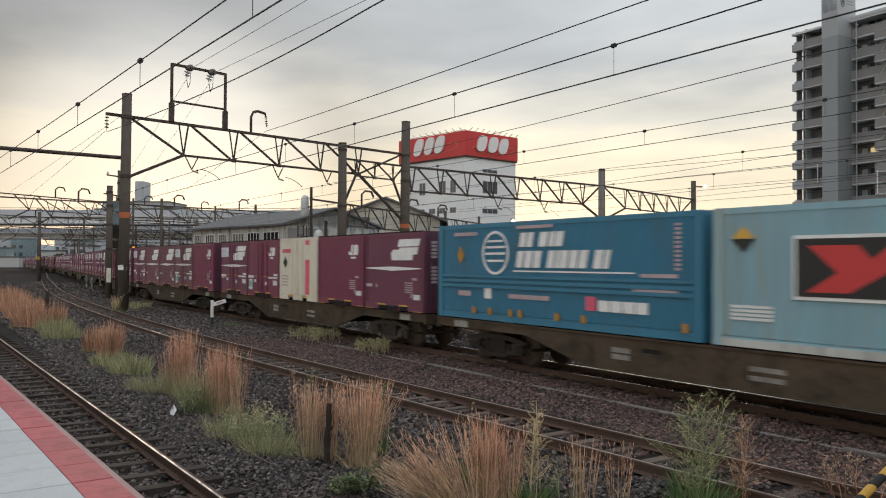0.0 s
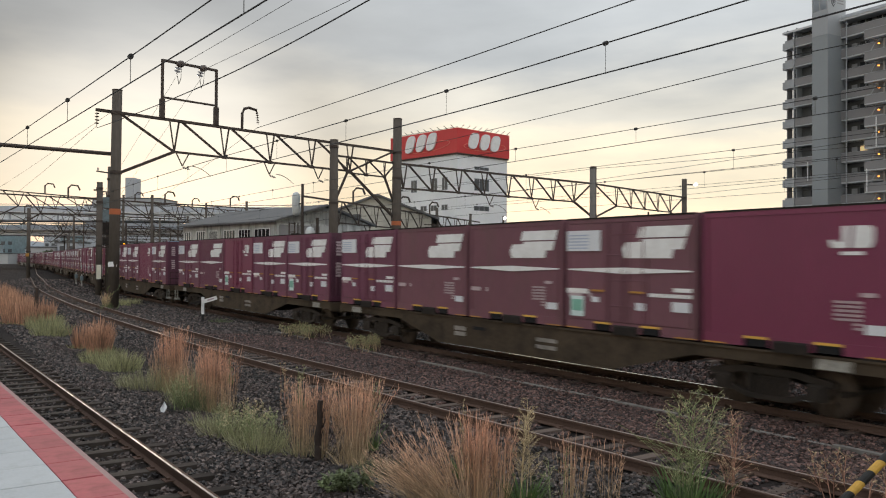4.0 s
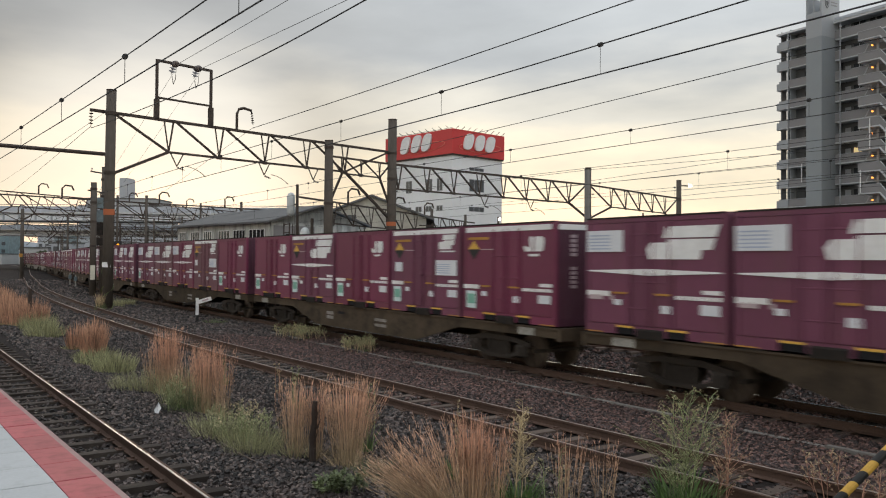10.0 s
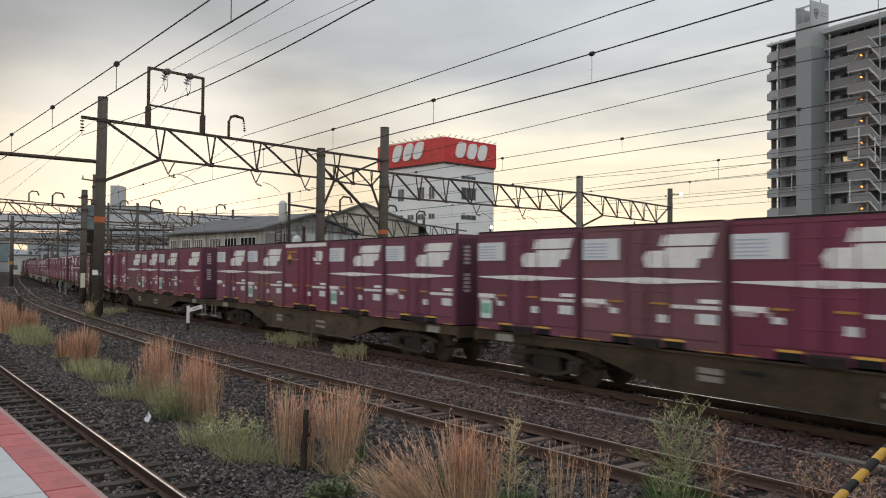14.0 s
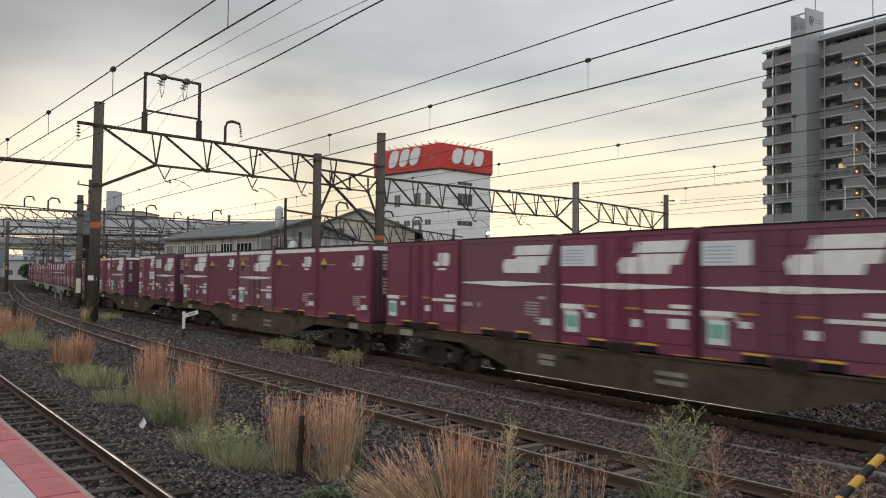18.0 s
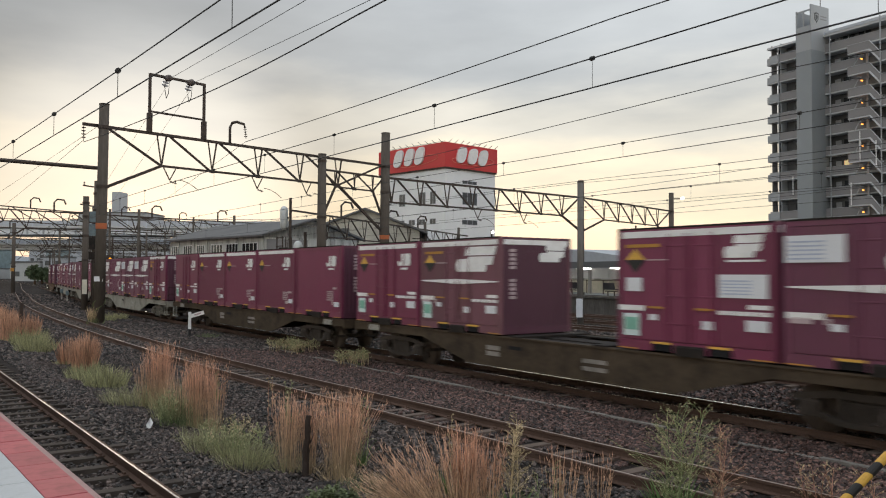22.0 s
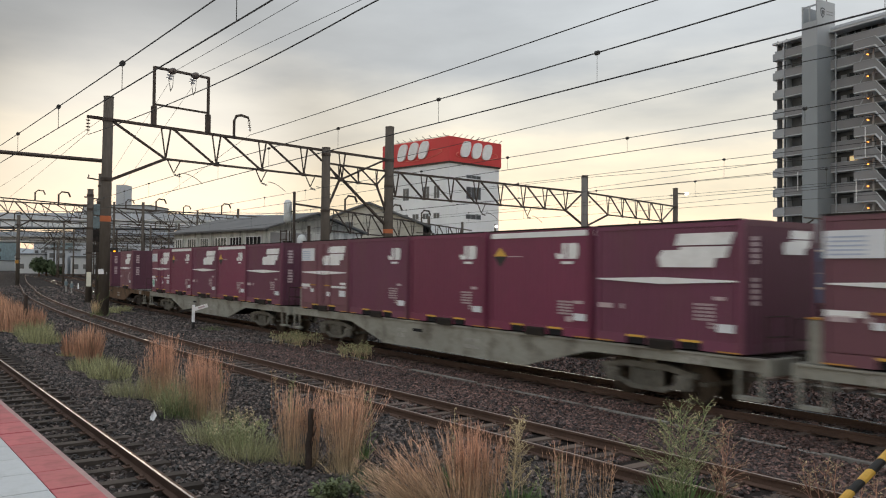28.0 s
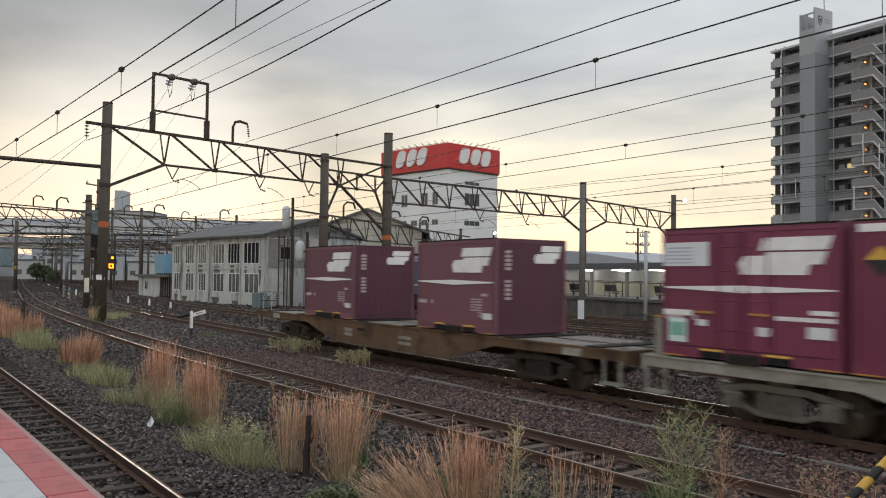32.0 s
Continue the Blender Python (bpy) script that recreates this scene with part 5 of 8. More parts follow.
feeder([(-45.6, 12.7, 12.9), (-110, 20.0, 8.5)], 0.010)
feeder([(-45.9, 14.1, 12.9), (-110, 22.0, 8.5)], 0.010)
feeder([(8, 25.0, 9.25), (-15.8, 25.0, 9.56), (-48.9, 28.7, 10.1)], 0.016)
feeder([(-15, 60, 10.9), (-51.4, 50.8, 10.7), (-130, 46, 10.5)], 0.018)
feeder([(0, 40, 9.4), (-51.4, 50.2, 9.6)], 0.016)
feeder([(0, 48, 8.6), (-56.6, 69.0, 9.6)], 0.018)
feeder([(-44.6, 9.0, 10.2), (-103, 8.0, 9.6)], 0.010)

# ---- masts and portals farther along the line ----
make_mast(-63.0, 11.95, 8.05, 0.24, 0.21, label="dark overhead-line mast beside the freight track", boards=((7.6, 0.25), (6.6, 0.24), (5.2, 0.24), (3.4, 0.24)))
make_mast(-66.0, 13.25, 9.55, 0.20, 0.17, label="dark overhead-line mast beside the freight track", boards=((8.6, 0.22), (7.3, 0.24), (6.6, 0.24), (5.0, 0.24)))
t = thing("cross_arm", label="short dark cross arm with insulators on mast", category="cross arm")
part("arm", Geo().beam((-66.2, 12.3, 9.2), (-65.9, 13.9, 9.0), 0.10), "steel", t)
for k in (0.0, 1.0):
    part("insulator", insulator(Geo(), (-66.15 + 0.2 * k, 12.4 + 1.4 * k, 9.2 - 0.15 * k), (0, 0, 1), 2, 0.09, 0.1), "insulator", t)
t = thing("mast_equipment", label="dark switch gear and cable boxes on the mast", category="switch gear")
for z0, z1, w in ((6.3, 7.15, 0.30), (5.3, 6.2, 0.42), (4.3, 5.2, 0.36), (3.5, 4.1, 0.26)):
    part("box", Geo().box(-65.75, -65.2, 12.95 - w, 12.95 + w * 0.4, z0, z1, bevel=0.03), "gear" if z0 < 5 else "cabinet_grey", t)
for y in (12.35, 12.6, 12.9, 13.5):
    part("conduit", Geo().tube([(-65.4, y, -0.4), (-65.4, y, 7.6)], 0.045, 6), "steel", t)
for z in (7.5, 6.25, 3.3):
    part("bracket", Geo().beam((-63.2, 11.6, z), (-65.9, 13.8, z), 0.09), "steel", t)
b = thing("trackside_board", pose(-62.75, 11.9, 0), "white board on a trackside mast", "board")
part("panel", Geo().box(-0.02, 0.02, -0.16, 0.16, 0.95, 2.0), "station_cream", b)
make_mast(-112.0, 13.0, 8.6, 0.24, 0.2, label="pale grey overhead-line mast beside the curve", boards=((7.4, 0.27), (3.2, 0.27)))
b = thing("mast_sign", pose(-111.7, 12.85, 0), "yellow sign plate on a grey mast", "sign")
part("plate", Geo().box(-0.02, 0.02, -0.2, 0.2, 2.6, 3.0), "ochre", b)
part("bracket", Geo().beam((-0.3, 0.1, 2.8), (0.0, 0.0, 2.8), 0.05), "steel", b)
# clutter of short posts and pale boards at the far side of the line
for i, (x, y, h) in enumerate(((-84.0, 14.4, 1.0), (-90.0, 14.9, 1.1))):
    q = thing("trackside_post", pose(x, y, -0.4), "pale weathered trackside post with box", "post", "trackside posts")
    part("post", Geo().box(-0.05, 0.05, -0.06, 0.06, 0, h + 0.3, bevel=0.02), "sill_white", q)
    part("box", Geo().box(-0.10, 0.10, -0.14, 0.14, h * 0.7, h + 0.1, bevel=0.03), "cabinet_grey", q)
FAR_PORTALS = (((-56.4, 27.3), (-76.0, 55.0), 7.1), ((-104.6, 9.0), (-131.0, 52.5), 10.2), ((-88.0, 9.5), (-96.0, 46.0), 8.6), ((-140.0, 10.0), (-165.0, 60.0), 9.5), ((-176.0, 14.0), (-190.0, 62.0), 9.0))
for a, b, z in FAR_PORTALS:
    truss(a, b, z, z - 1.7, 9, size=0.13, low=(0.05, 0.95), knees=(1.2, 1.2), hang=(0.2, 0.45, 0.7), over=(0.12, 0.1), label="far dark steel lattice portal over the tracks")
    for s in (0.36, 0.68, 1.0):
        make_mast(a[0] + (b[0] - a[0]) * s, a[1] + (b[1] - a[1]) * s, z + 0.8, 0.17, 0.15, label="far dark overhead-line mast")
    for s in (0.12, 0.40, 0.62):
        p = Vector((a[0] + (b[0] - a[0]) * s, a[1] + (b[1] - a[1]) * s, z))
        h = thing("hooked_bracket", label="small dark hooked bracket on the portal", category="bracket")
        part("hook", Geo().tube([p, p + Vector((0, 0, 1.0)), p + Vector((0, 0.3, 1.3)), p + Vector((0, 0.9, 1.25)), p + Vector((0, 1.1, 0.8))], 0.09, 6), "steel", h)

# ---- buildings ----
def frame_on(origin, way):
    """Local axes: x along way, y to its left, z up."""
    a = math.atan2(way[1], way[0])
    return Matrix.Translation(origin) @ Matrix.Rotation(a, 4, "Z")


def window(parent, x0, x1, z0, z1, y, glass="glass", frame="tower_pale", bars_n=1, depth=0.12, rail=False):
    """A window in a wall whose outside looks to -y: frame, panes, sill."""
    w = part("window", Geo().box(x0, x1, y - 0.02, y + 0.02, z0, z0 + 0.06).box(x0, x1, y - 0.02, y + 0.02, z1 - 0.06, z1)
             .box(x0, x0 + 0.06, y - 0.02, y + 0.02, z0, z1).box(x1 - 0.06, x1, y - 0.02, y + 0.02, z0, z1), frame, parent)
    n = bars_n + 1
    for i in range(n):
        a, b = x0 + (x1 - x0) * i / n, x0 + (x1 - x0) * (i + 1) / n
        part("pane", Geo().box(a + 0.03, b - 0.03, y - 0.004, y + 0.006, z0 + 0.05, z1 - 0.05), glass, w)
        if i:
            part("mullion", Geo().box(a - 0.025, a + 0.025, y - 0.03, y + 0.0, z0, z1), frame, w)
    return w


def script_mark(k=1.0):
    """The sign's large white mark as three plain slanted shapes."""
    g = Geo()
    n = 18
    for c in (1.05, 2.95, 4.75):
        rx, rz = 0.74, 0.98
        pts = []
        for i in range(n):
            t = 2 * math.pi * i / n
            a, b = math.copysign(abs(math.cos(t)) ** 0.7, math.cos(t)), math.copysign(abs(math.sin(t)) ** 0.7, math.sin(t))
            pts.append(((c + rx * a + 0.30 * rz * b) * k, (rz + rz * b) * k))
        g.prism(pts[::-1], -0.25, 0.0)
    return g


def make_sign_building():
    """White block with a red lit sign round its top; the corner nearest the tracks is at the origin."""
    root = thing("sign_building", frame_on((-89.8, 62.7, 0), (-0.152, 0.988)), "white rendered building with a red rooftop sign band", "building")
    # local x runs along the face that looks towards the station, local y along the other face
    L1, L2, H = 10.0, 14.0, 17.2
    part("wall", Geo().box(0, L1, 0, L2, -0.3, H), "wall_white", root)
    sign = part("sign_band", Geo().box(-0.25, L1 + 0.2, -0.25, L2 + 0.2, H, 20.6), "red", root, "red rooftop sign band")
    g = script_mark(1.16)
    flip = Matrix.Translation((1.55, -0.27, H + 0.72))
    m1 = part("sign_mark", g, "white", sign, "large white mark in plain shapes", at=flip)
    other = Matrix.Translation((-0.27, 10.75, H + 0.72)) @ Matrix.Rotation(radians(-90), 4, "Z")
    part("sign_mark", script_mark(1.24), "white", sign, "large white mark in plain shapes", at=other)
    for face in (0, 1):
        ring = Geo()
        n = 26
        cx, cz, rx, rz = 5.2, H + 1.25, 4.2, 0.62
        ring.tube([(cx + rx * math.cos(2 * math.pi * i / n), -0.275, cz + rz * math.sin(2 * math.pi * i / n) + 0.06 * rx * math.cos(2 * math.pi * i / n)) for i in range(n + 1)], 0.045, 5)
        if face:
            ring.turned(Matrix.Translation((0, 10.6, 0)) @ Matrix.Rotation(radians(-90), 4, "Z"))
        part("sign_line", ring, "red_line", sign)
    lamps = Geo()
    for i in range(9):
        lamps.tube([(0.4 + i * 1.15, -0.25, 20.6), (0.4 + i * 1.15, -0.9, 20.95)], 0.04, 5)
        lamps.tube([(-0.25, 0.4 + i * 1.4, 20.6), (-0.9, 0.4 + i * 1.4, 20.95)], 0.04, 5)
    part("sign_lighting", lamps, "steel", sign)["kind"] = "stuff"
    part("sign_foot", Geo().box(-0.2, L1 + 0.1, -0.2, L2 + 0.1, H - 0.22, H), "steel", root)
    y = -0.006
    for x0, x1, z0, z1 in ((3.3, 6.25, 12.2, 13.95), (3.25, 6.3, 9.4, 10.1), (3.3, 6.2, 15.1, 15.6), (3.3, 6.2, 5.6, 6.6)):
        window(root, x0, x1, z0, z1, y, "window_grey", bars_n=2, frame="far_wall")
    turn = Matrix.Rotation(radians(-90), 4, "Z")
    for x0, x1, z0, z1 in ((-3.05, -1.9, 12.2, 14.0), (-5.3, -4.0, 12.2, 14.0), (-9.7, -8.35, 12.2, 14.0), (-3.1, -1.85, 9.4, 10.2), (-5.35, -4.05, 9.4, 10.2), (-7.55, -6.2, 9.4, 10.2), (-9.8, -8.5, 9.4, 10.2)):
        w = window(root, x0, x1, z0, z1, -0.006, "window_grey", bars_n=1, frame="far_wall")
        for o in (w, *w.children):
            o.data.transform(turn)
    part("roof_rail", Geo().beam((0, 0, 20.75), (0, L2, 20.75), 0.05), "steel", root)


make_sign_building()


def make_tower():
    """Slab apartment tower: balcony bay, lift shaft, galleries and a zigzag stair; u runs along its face."""
    root = thing("apartment_tower", frame_on((-70.9, 108.4, 0), (0.996, -0.088)), "grey high-rise apartment tower with balconies and lit landings", "apartment tower")
    ST, n, top = 2.92, 12, 36.3
    # walls behind the balconies and galleries carry their shade as dark colour
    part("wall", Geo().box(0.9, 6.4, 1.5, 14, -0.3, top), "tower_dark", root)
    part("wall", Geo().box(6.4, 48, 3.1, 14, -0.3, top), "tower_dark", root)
    part("roof", Geo().box(0.3, 6.3, -0.2, 14.3, top, top + 0.3), "tower_pale", root)
    part("roof", Geo().box(8.7, 48.3, 1.0, 14.3, top, top + 0.32), "tower_pale", root)
    part("parapet", Geo().box(9.0, 48.3, 0.9, 1.1, top + 0.32, top + 0.72), "bridge_rail", root)
    sh = part("lift_shaft", Geo().box(6.27, 8.71, -1.5, 2.4, -0.3, 34.3), "tower_mid_blue", root, "blue-grey tiled lift shaft")
    part("shaft_top", Geo().box(6.25, 8.73, -1.52, 2.4, 34.3, 37.6), "tower_light", sh, "paler top of the lift shaft")
    part("crown_wall", Geo().box(6.25, 6.45, -1.52, 2.4, 37.6, 40.2), "tower_light", sh)
    part("crown_wall", Geo().box(8.53, 8.73, -1.56, 2.4, 37.6, 40.7), "tower_light", sh)
    part("crown_front", Geo().box(6.45, 8.53, -1.50, -1.35, 37.6, 37.8).box(7.36, 7.56, -1.50, -1.35, 37.8, 39.9).box(6.45, 8.53, -1.50, -1.35, 39.9, 40.1), "tower_light", sh)
    part("crown_back", Geo().box(6.45, 8.53, 2.2, 2.4, 37.6, 39.6), "tower_mid", sh)
    shield = [(0.0, 0.0), (0.42, 0.5), (0.5, 1.35), (0.0, 1.5), (-0.5, 1.35), (-0.42, 0.5)]
    for k, m, d in ((1.0, "tower_dark", 0.03), (0.72, "tower_light", 0.05), (0.5, "tower_dark", 0.07)):
        part("crest", Geo().prism([(p * k, 0.75 + (q - 0.75) * k) for p, q in shield], -d, 0.0).turned(Matrix.Translation((8.73, -0.35, 38.2)) @ Matrix.Rotation(radians(90), 4, "Z")), m, sh, "dark shield-shaped crest" if k == 1.0 else "")
    part("crest_lettering", Geo().box(8.73, 8.75, 0.5, 1.9, 39.2, 39.35).box(8.73, 8.75, 0.5, 1.9, 38.8, 38.95), "tower_mid", sh)["kind"] = "stuff"
    part("aerial", Geo().tube([(8.4, 1.0, 40.0), (8.4, 1.0, 44.5)], 0.05, 6), "steel", sh)

    def put(name, key, make, material, parent, z, label=""):
        return part(name, shared(name + "|tower|" + key, make, material), material, parent, label, at=pose(0, 0, z))
    for i in range(n):
        z = 34.15 - i * ST
        b = put("balcony", "a", lambda: Geo().box(0.65, 6.27, 0.0, 1.5, -0.14, 0.02), "tower_pale", root, z)
        put("balcony_panel", "a", lambda: Geo().box(0.65, 2.2, -0.05, 0.06, 0.0, 1.08).box(0.65, 0.78, 0.0, 1.5, 0.0, 1.08), "tower_light", b, 0)
        put("balcony_panel", "b", lambda: Geo().box(2.28, 6.27, -0.02, 0.08, 0.0, 1.06), "tower_mid", b, 0)
        put("coping", "a", lambda: Geo().box(0.62, 6.27, -0.08, 0.10, 1.08, 1.14), "tower_light", b, 0)
        put("end_slab", "a", lambda: Geo().box(0.0, 0.65, 0.25, 1.5, -0.14, 0.95), "tower_light", b, 0)
        put("end_screen", "a", lambda: Geo().box(0.70, 0.80, 0.3, 1.45, 1.14, 2.75), "tower_mid", b, 0)
        put("partition", "a", lambda: Geo().box(2.3, 2.42, 0.2, 1.5, 1.06, 2.75), "tower_light", b, 0)
        put("window", "a", lambda: Geo().box(1.0, 2.0, 1.44, 1.49, 0.1, 2.2), "glass", root, z)
        put("window", "b", lambda: Geo().box(3.9, 5.9, 1.44, 1.49, 0.1, 2.25), "glass", root, z)
        put("window_mullion", "b", lambda: Geo().box(4.86, 4.94, 1.41, 1.44, 0.1, 2.25), "tower_pale", root, z)
        g = put("gallery", "a", lambda: Geo().box(8.71, 18.6, 1.45, 3.1, -0.16, 0.02), "tower_pale", root, z)
        put("gallery_panel", "a", lambda: Geo().box(8.71, 18.6, 1.42, 1.52, 0.02, 1.15), "tower_mid", g, 0)
        put("gallery_coping", "a", lambda: Geo().box(8.71, 18.6, 1.38, 1.56, 1.15, 1.20), "tower_light", g, 0)
        put("door", "a", lambda: Geo().box(9.2, 10.05, 3.05, 3.09, 0.05, 2.1), "far_wall", g, 0)
        for k in range(2):
            x = 10.5 + k * 2.4
            lit = i == 6 and k == 0
            put("gallery_window", "w%d%d" % (k, lit), lambda: Geo().box(x, x + 1.7, 3.03, 3.09, 1.0, 2.15), "lit_window" if lit else "glass", g, 0)
            put("gallery_mullion", "w%d" % k, lambda: Geo().box(x + 0.82, x + 0.88, 3.0, 3.03, 1.0, 2.15), "tower_pale", g, 0)
        s2 = put("landing", "a", lambda: Geo().box(14.1, 17.2, -1.5, 1.4, 0.93, 1.1), "tower_pale", root, z - ST)
        put("landing_panel", "a", lambda: Geo().box(14.1, 17.2, -1.53, -1.42, 1.1, 2.15).box(14.1, 14.22, -1.42, 1.4, 1.1, 2.15), "tower_mid", s2, 0)
        put("landing_coping", "a", lambda: Geo().box(14.06, 17.2, -1.57, -1.38, 2.15, 2.21), "tower_light", s2, 0)
        put("stair_panel", "a", lambda: Geo().prism([(17.2, 1.0), (18.75, -0.85), (18.75, 0.25), (17.2, 2.15)], -1.53, -1.42), "tower_mid", s2, 0)
        put("stair_edge", "a", lambda: Geo().beam((17.2, -1.53, 0.98), (18.75, -1.53, -0.88), 0.16, 0.20).beam((17.2, -1.53, 2.18), (18.75, -1.53, 0.28), 0.14, 0.07), "tower_pale", s2, 0)
        put("wing_panel", "a", lambda: Geo().box(18.75, 48, -1.53, -1.42, -0.80, 0.25), "tower_mid", s2, 0)
        put("wing_edge", "a", lambda: Geo().box(18.75, 48, -1.56, 1.4, -0.96, -0.80), "tower_pale", s2, 0)
        # dark backing drawn for the shade inside the wing gallery
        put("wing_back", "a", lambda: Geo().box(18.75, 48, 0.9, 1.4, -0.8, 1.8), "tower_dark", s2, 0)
        put("brace", "a", lambda: Geo().beam((14.6, -0.9, -0.6), (15.3, -0.6, 0.92), 0.10).beam((14.9, -0.8, 0.9), (15.7, -0.8, 0.6), 0.12), "tower_light", s2, 0)
        put("lamp_post", "a", lambda: Geo().box(15.85, 16.15, -0.2, 0.0, -0.9, 0.93), "tower_light", s2, 0)
        put("landing_lamp", "a", lambda: Geo().tube([(15.7, -0.75, 0.16), (15.7, -1.0, 0.16)], 0.10, 8), "lamp_glow", s2, 0, "warm glowing landing lamp")
    for x, y in ((2.24, -0.12), (9.6, 1.3), (18.75, -1.64), (30.0, -1.64)):
        part("drain_pipe", Geo().tube([(x, y, -0.3), (x, y, top)], 0.085, 6), "tower_light", root)
    for x, z0, z1 in ((15.9, 17.6, 21.6), (18.1, 16.8, 20.1), (14.6, 11.9, 14.9)):
        part("pale_rod", Geo().tube([(x, -1.75, z0), (x, -1.75, z1)], 0.07, 6), "white", root)
    part("pale_rod", Geo().tube([(4.6, -0.2, 14.2), (4.6, -0.2, 16.9)], 0.07, 6), "white", root)


make_tower()


def make_office():
    """Two-storey railway office with weathered panels, and its small annexe."""
    root = thing("yard_office", frame_on((-75.5, 21.66, 0), (16.4, 2.53)), "weathered pale two-storey railway office, streaked with dirt", "building")
    L, D, H = 16.5, 9.0, 5.35
    part("wall", Geo().box(0, L, 0, D, -0.3, H), "wall_pale", root)
    part("roof", Geo().add([(-0.4, -0.5, H + 0.02), (L + 0.4, -0.5, H + 0.02), (L + 0.4, D / 2, H + 1.5), (-0.4, D / 2, H + 1.5), (L + 0.4, D + 0.5, H + 0.02), (-0.4, D + 0.5, H + 0.02),
                            (-0.4, -0.5, H + 0.17), (L + 0.4, -0.5, H + 0.17), (L + 0.4, D / 2, H + 1.65), (-0.4, D / 2, H + 1.65), (L + 0.4, D + 0.5, H + 0.17), (-0.4, D + 0.5, H + 0.17)],
                           [(0, 1, 2, 3), (3, 2, 4, 5), (6, 9, 8, 7), (9, 11, 10, 8), (0, 6, 7, 1), (5, 4, 10, 11), (1, 7, 8, 2), (2, 8, 10, 4), (0, 3, 9, 6), (3, 5, 11, 9)]), "roof_grey", root)
    part("gable", Geo().prism([(0, H), (D, H), (D / 2, H + 1.5)], 0, 0.1).turned(Matrix.Translation((L - 0.1, 0, 0)) @ Matrix.Rotation(radians(90), 4, "Z")), "wall_pale", root)
    part("upper_wall", Geo().prism([(0.0, H), (D, H), (D, H + 0.15), (D / 2, H + 1.45), (0.0, H + 0.15)], 0.0, L - 0.2).turned(Matrix.Translation((L - 0.1, 0, 0)) @ Matrix.Rotation(radians(90), 4, "Z")), "wall_pale", root)
    y = -0.012
    for x0, w, dark in ((0.35, 1.6, 0), (2.7, 1.7, 0), (5.2, 1.5, 0), (7.9, 2.0, 0), (10.5, 2.0, 1), (13.1, 2.4, 1)):
        window(root, x0, x0 + w, 3.2, 4.95, y, "dark" if dark else "reflect_glass", "wall_white", 3)
        window(root, x0 + 0.15, x0 + w, 0.85, 2.45, y, "reflect_glass", "wall_white", 2)
    for x in (1.95, 4.9, 7.3, 12.6, 16.3):
        part("downpipe", Geo().tube([(x, -0.08, 0), (x, -0.08, H)], 0.06, 6), "wall_pale", root)
    part("band", Geo().box(0, L, -0.05, 0.0, 2.75, 2.9), "wall_pale", root)
    for x, z, w, h in ((0.9, 0.5, 0.5, 0.7), (3.3, 3.0, 0.35, 1.1), (5.6, 3.1, 0.55, 1.9), (5.2, 0.0, 0.9, 0.8), (8.6, 3.0, 0.8, 1.5), (8.4, 0.4, 1.0, 0.7), (11.2, 3.1, 0.5, 1.3), (13.4, 3.0, 0.3, 0.9), (2.6, 0.35, 0.8, 0.5), (11.8, 0.2, 0.7, 0.9), (15.6, 3.0, 0.3, 1.6)):
        w *= 1.5
        part("stain", Geo().prism([(x - w * 0.2, z - h * 0.9), (x + w * 0.15, z - h), (x + w * 0.4, z - h * 0.5), (x + w * 0.5, z), (x - w * 0.5, z), (x - w * 0.35, z - h * 0.6)], -0.008, -0.004), "stain", root, "dark water stain")
    part("side_panel", Geo().box(L, L + 0.04, 0.2, 4.0, 2.9, 5.2), "tower_mid", root)
    part("door", Geo().box(L, L + 0.05, 2.2, 4.2, 0.1, 2.3), "far_pale", root)
    cab = thing("relay_cabinet", pose(-58.0, 23.2, -0.2), "grey-blue relay cabinets beside office steps", "cabinet")
    part("box", Geo().box(-0.5, 0.5, -0.4, 0.4, 0, 1.2, bevel=0.03), "cabinet_grey", cab)
    part("box", Geo().box(0.6, 1.2, -0.4, 0.4, 0, 1.0, bevel=0.03), "cabinet_grey", cab)
    st = thing("outside_stair", pose(-56.6, 23.4, -0.2), "pale steel outside stair", "stair")
    for i in range(6):
        part("step", Geo().box(0.1 + i * 0.25, 0.35 + i * 0.25, -0.4, 0.4, 0.2 + i * 0.2, 0.24 + i * 0.2), "wagon_grey", st)
    for yy in (-0.45, 0.45):
        part("rail", Geo().tube([(0.1, yy, 1.0), (1.6, yy, 2.3)], 0.03, 5).tube([(0.1, yy, 0.0), (0.1, yy, 1.0)], 0.03, 5).tube([(1.6, yy, 0), (1.6, yy, 2.3)], 0.03, 5).tube([(0.1, yy, 0.5), (1.6, yy, 1.8)], 0.02, 5), "tank_white", st)
    hut = thing("track_hut", frame_on((-90.0, 22.3, 0), (16.4, 2.53)), "small pale lineside hut with flat roof", "hut")
    part("wall", Geo().box(0, 5.2, 0, 4, -0.3, 1.95), "wall_pale", hut)
    part("roof", Geo().box(-0.3, 8.0, -0.4, 4.4, 1.95, 2.2), "roof_grey", hut)
    for i in range(6):
        part("post", Geo().box(5.4 + i * 0.5, 5.48 + i * 0.5, 0, 0.1, -0.3, 1.95), "steel", hut)
    # near-black sheet stands in for the shade inside the shelter
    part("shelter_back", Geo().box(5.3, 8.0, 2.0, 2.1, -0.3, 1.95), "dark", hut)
    window(hut, 1.6, 2.4, 0.6, 1.6, -0.012)
    tank = thing("roof_tank", frame_on((-87.3, 23.2, 2.2), (16.4, 2.53)), "pale blue rectangular tank on the hut roof", "tank")
    part("tank", Geo().box(0, 2.2, 0, 1.8, 0.12, 2.1, bevel=0.04), "box_blue", tank)
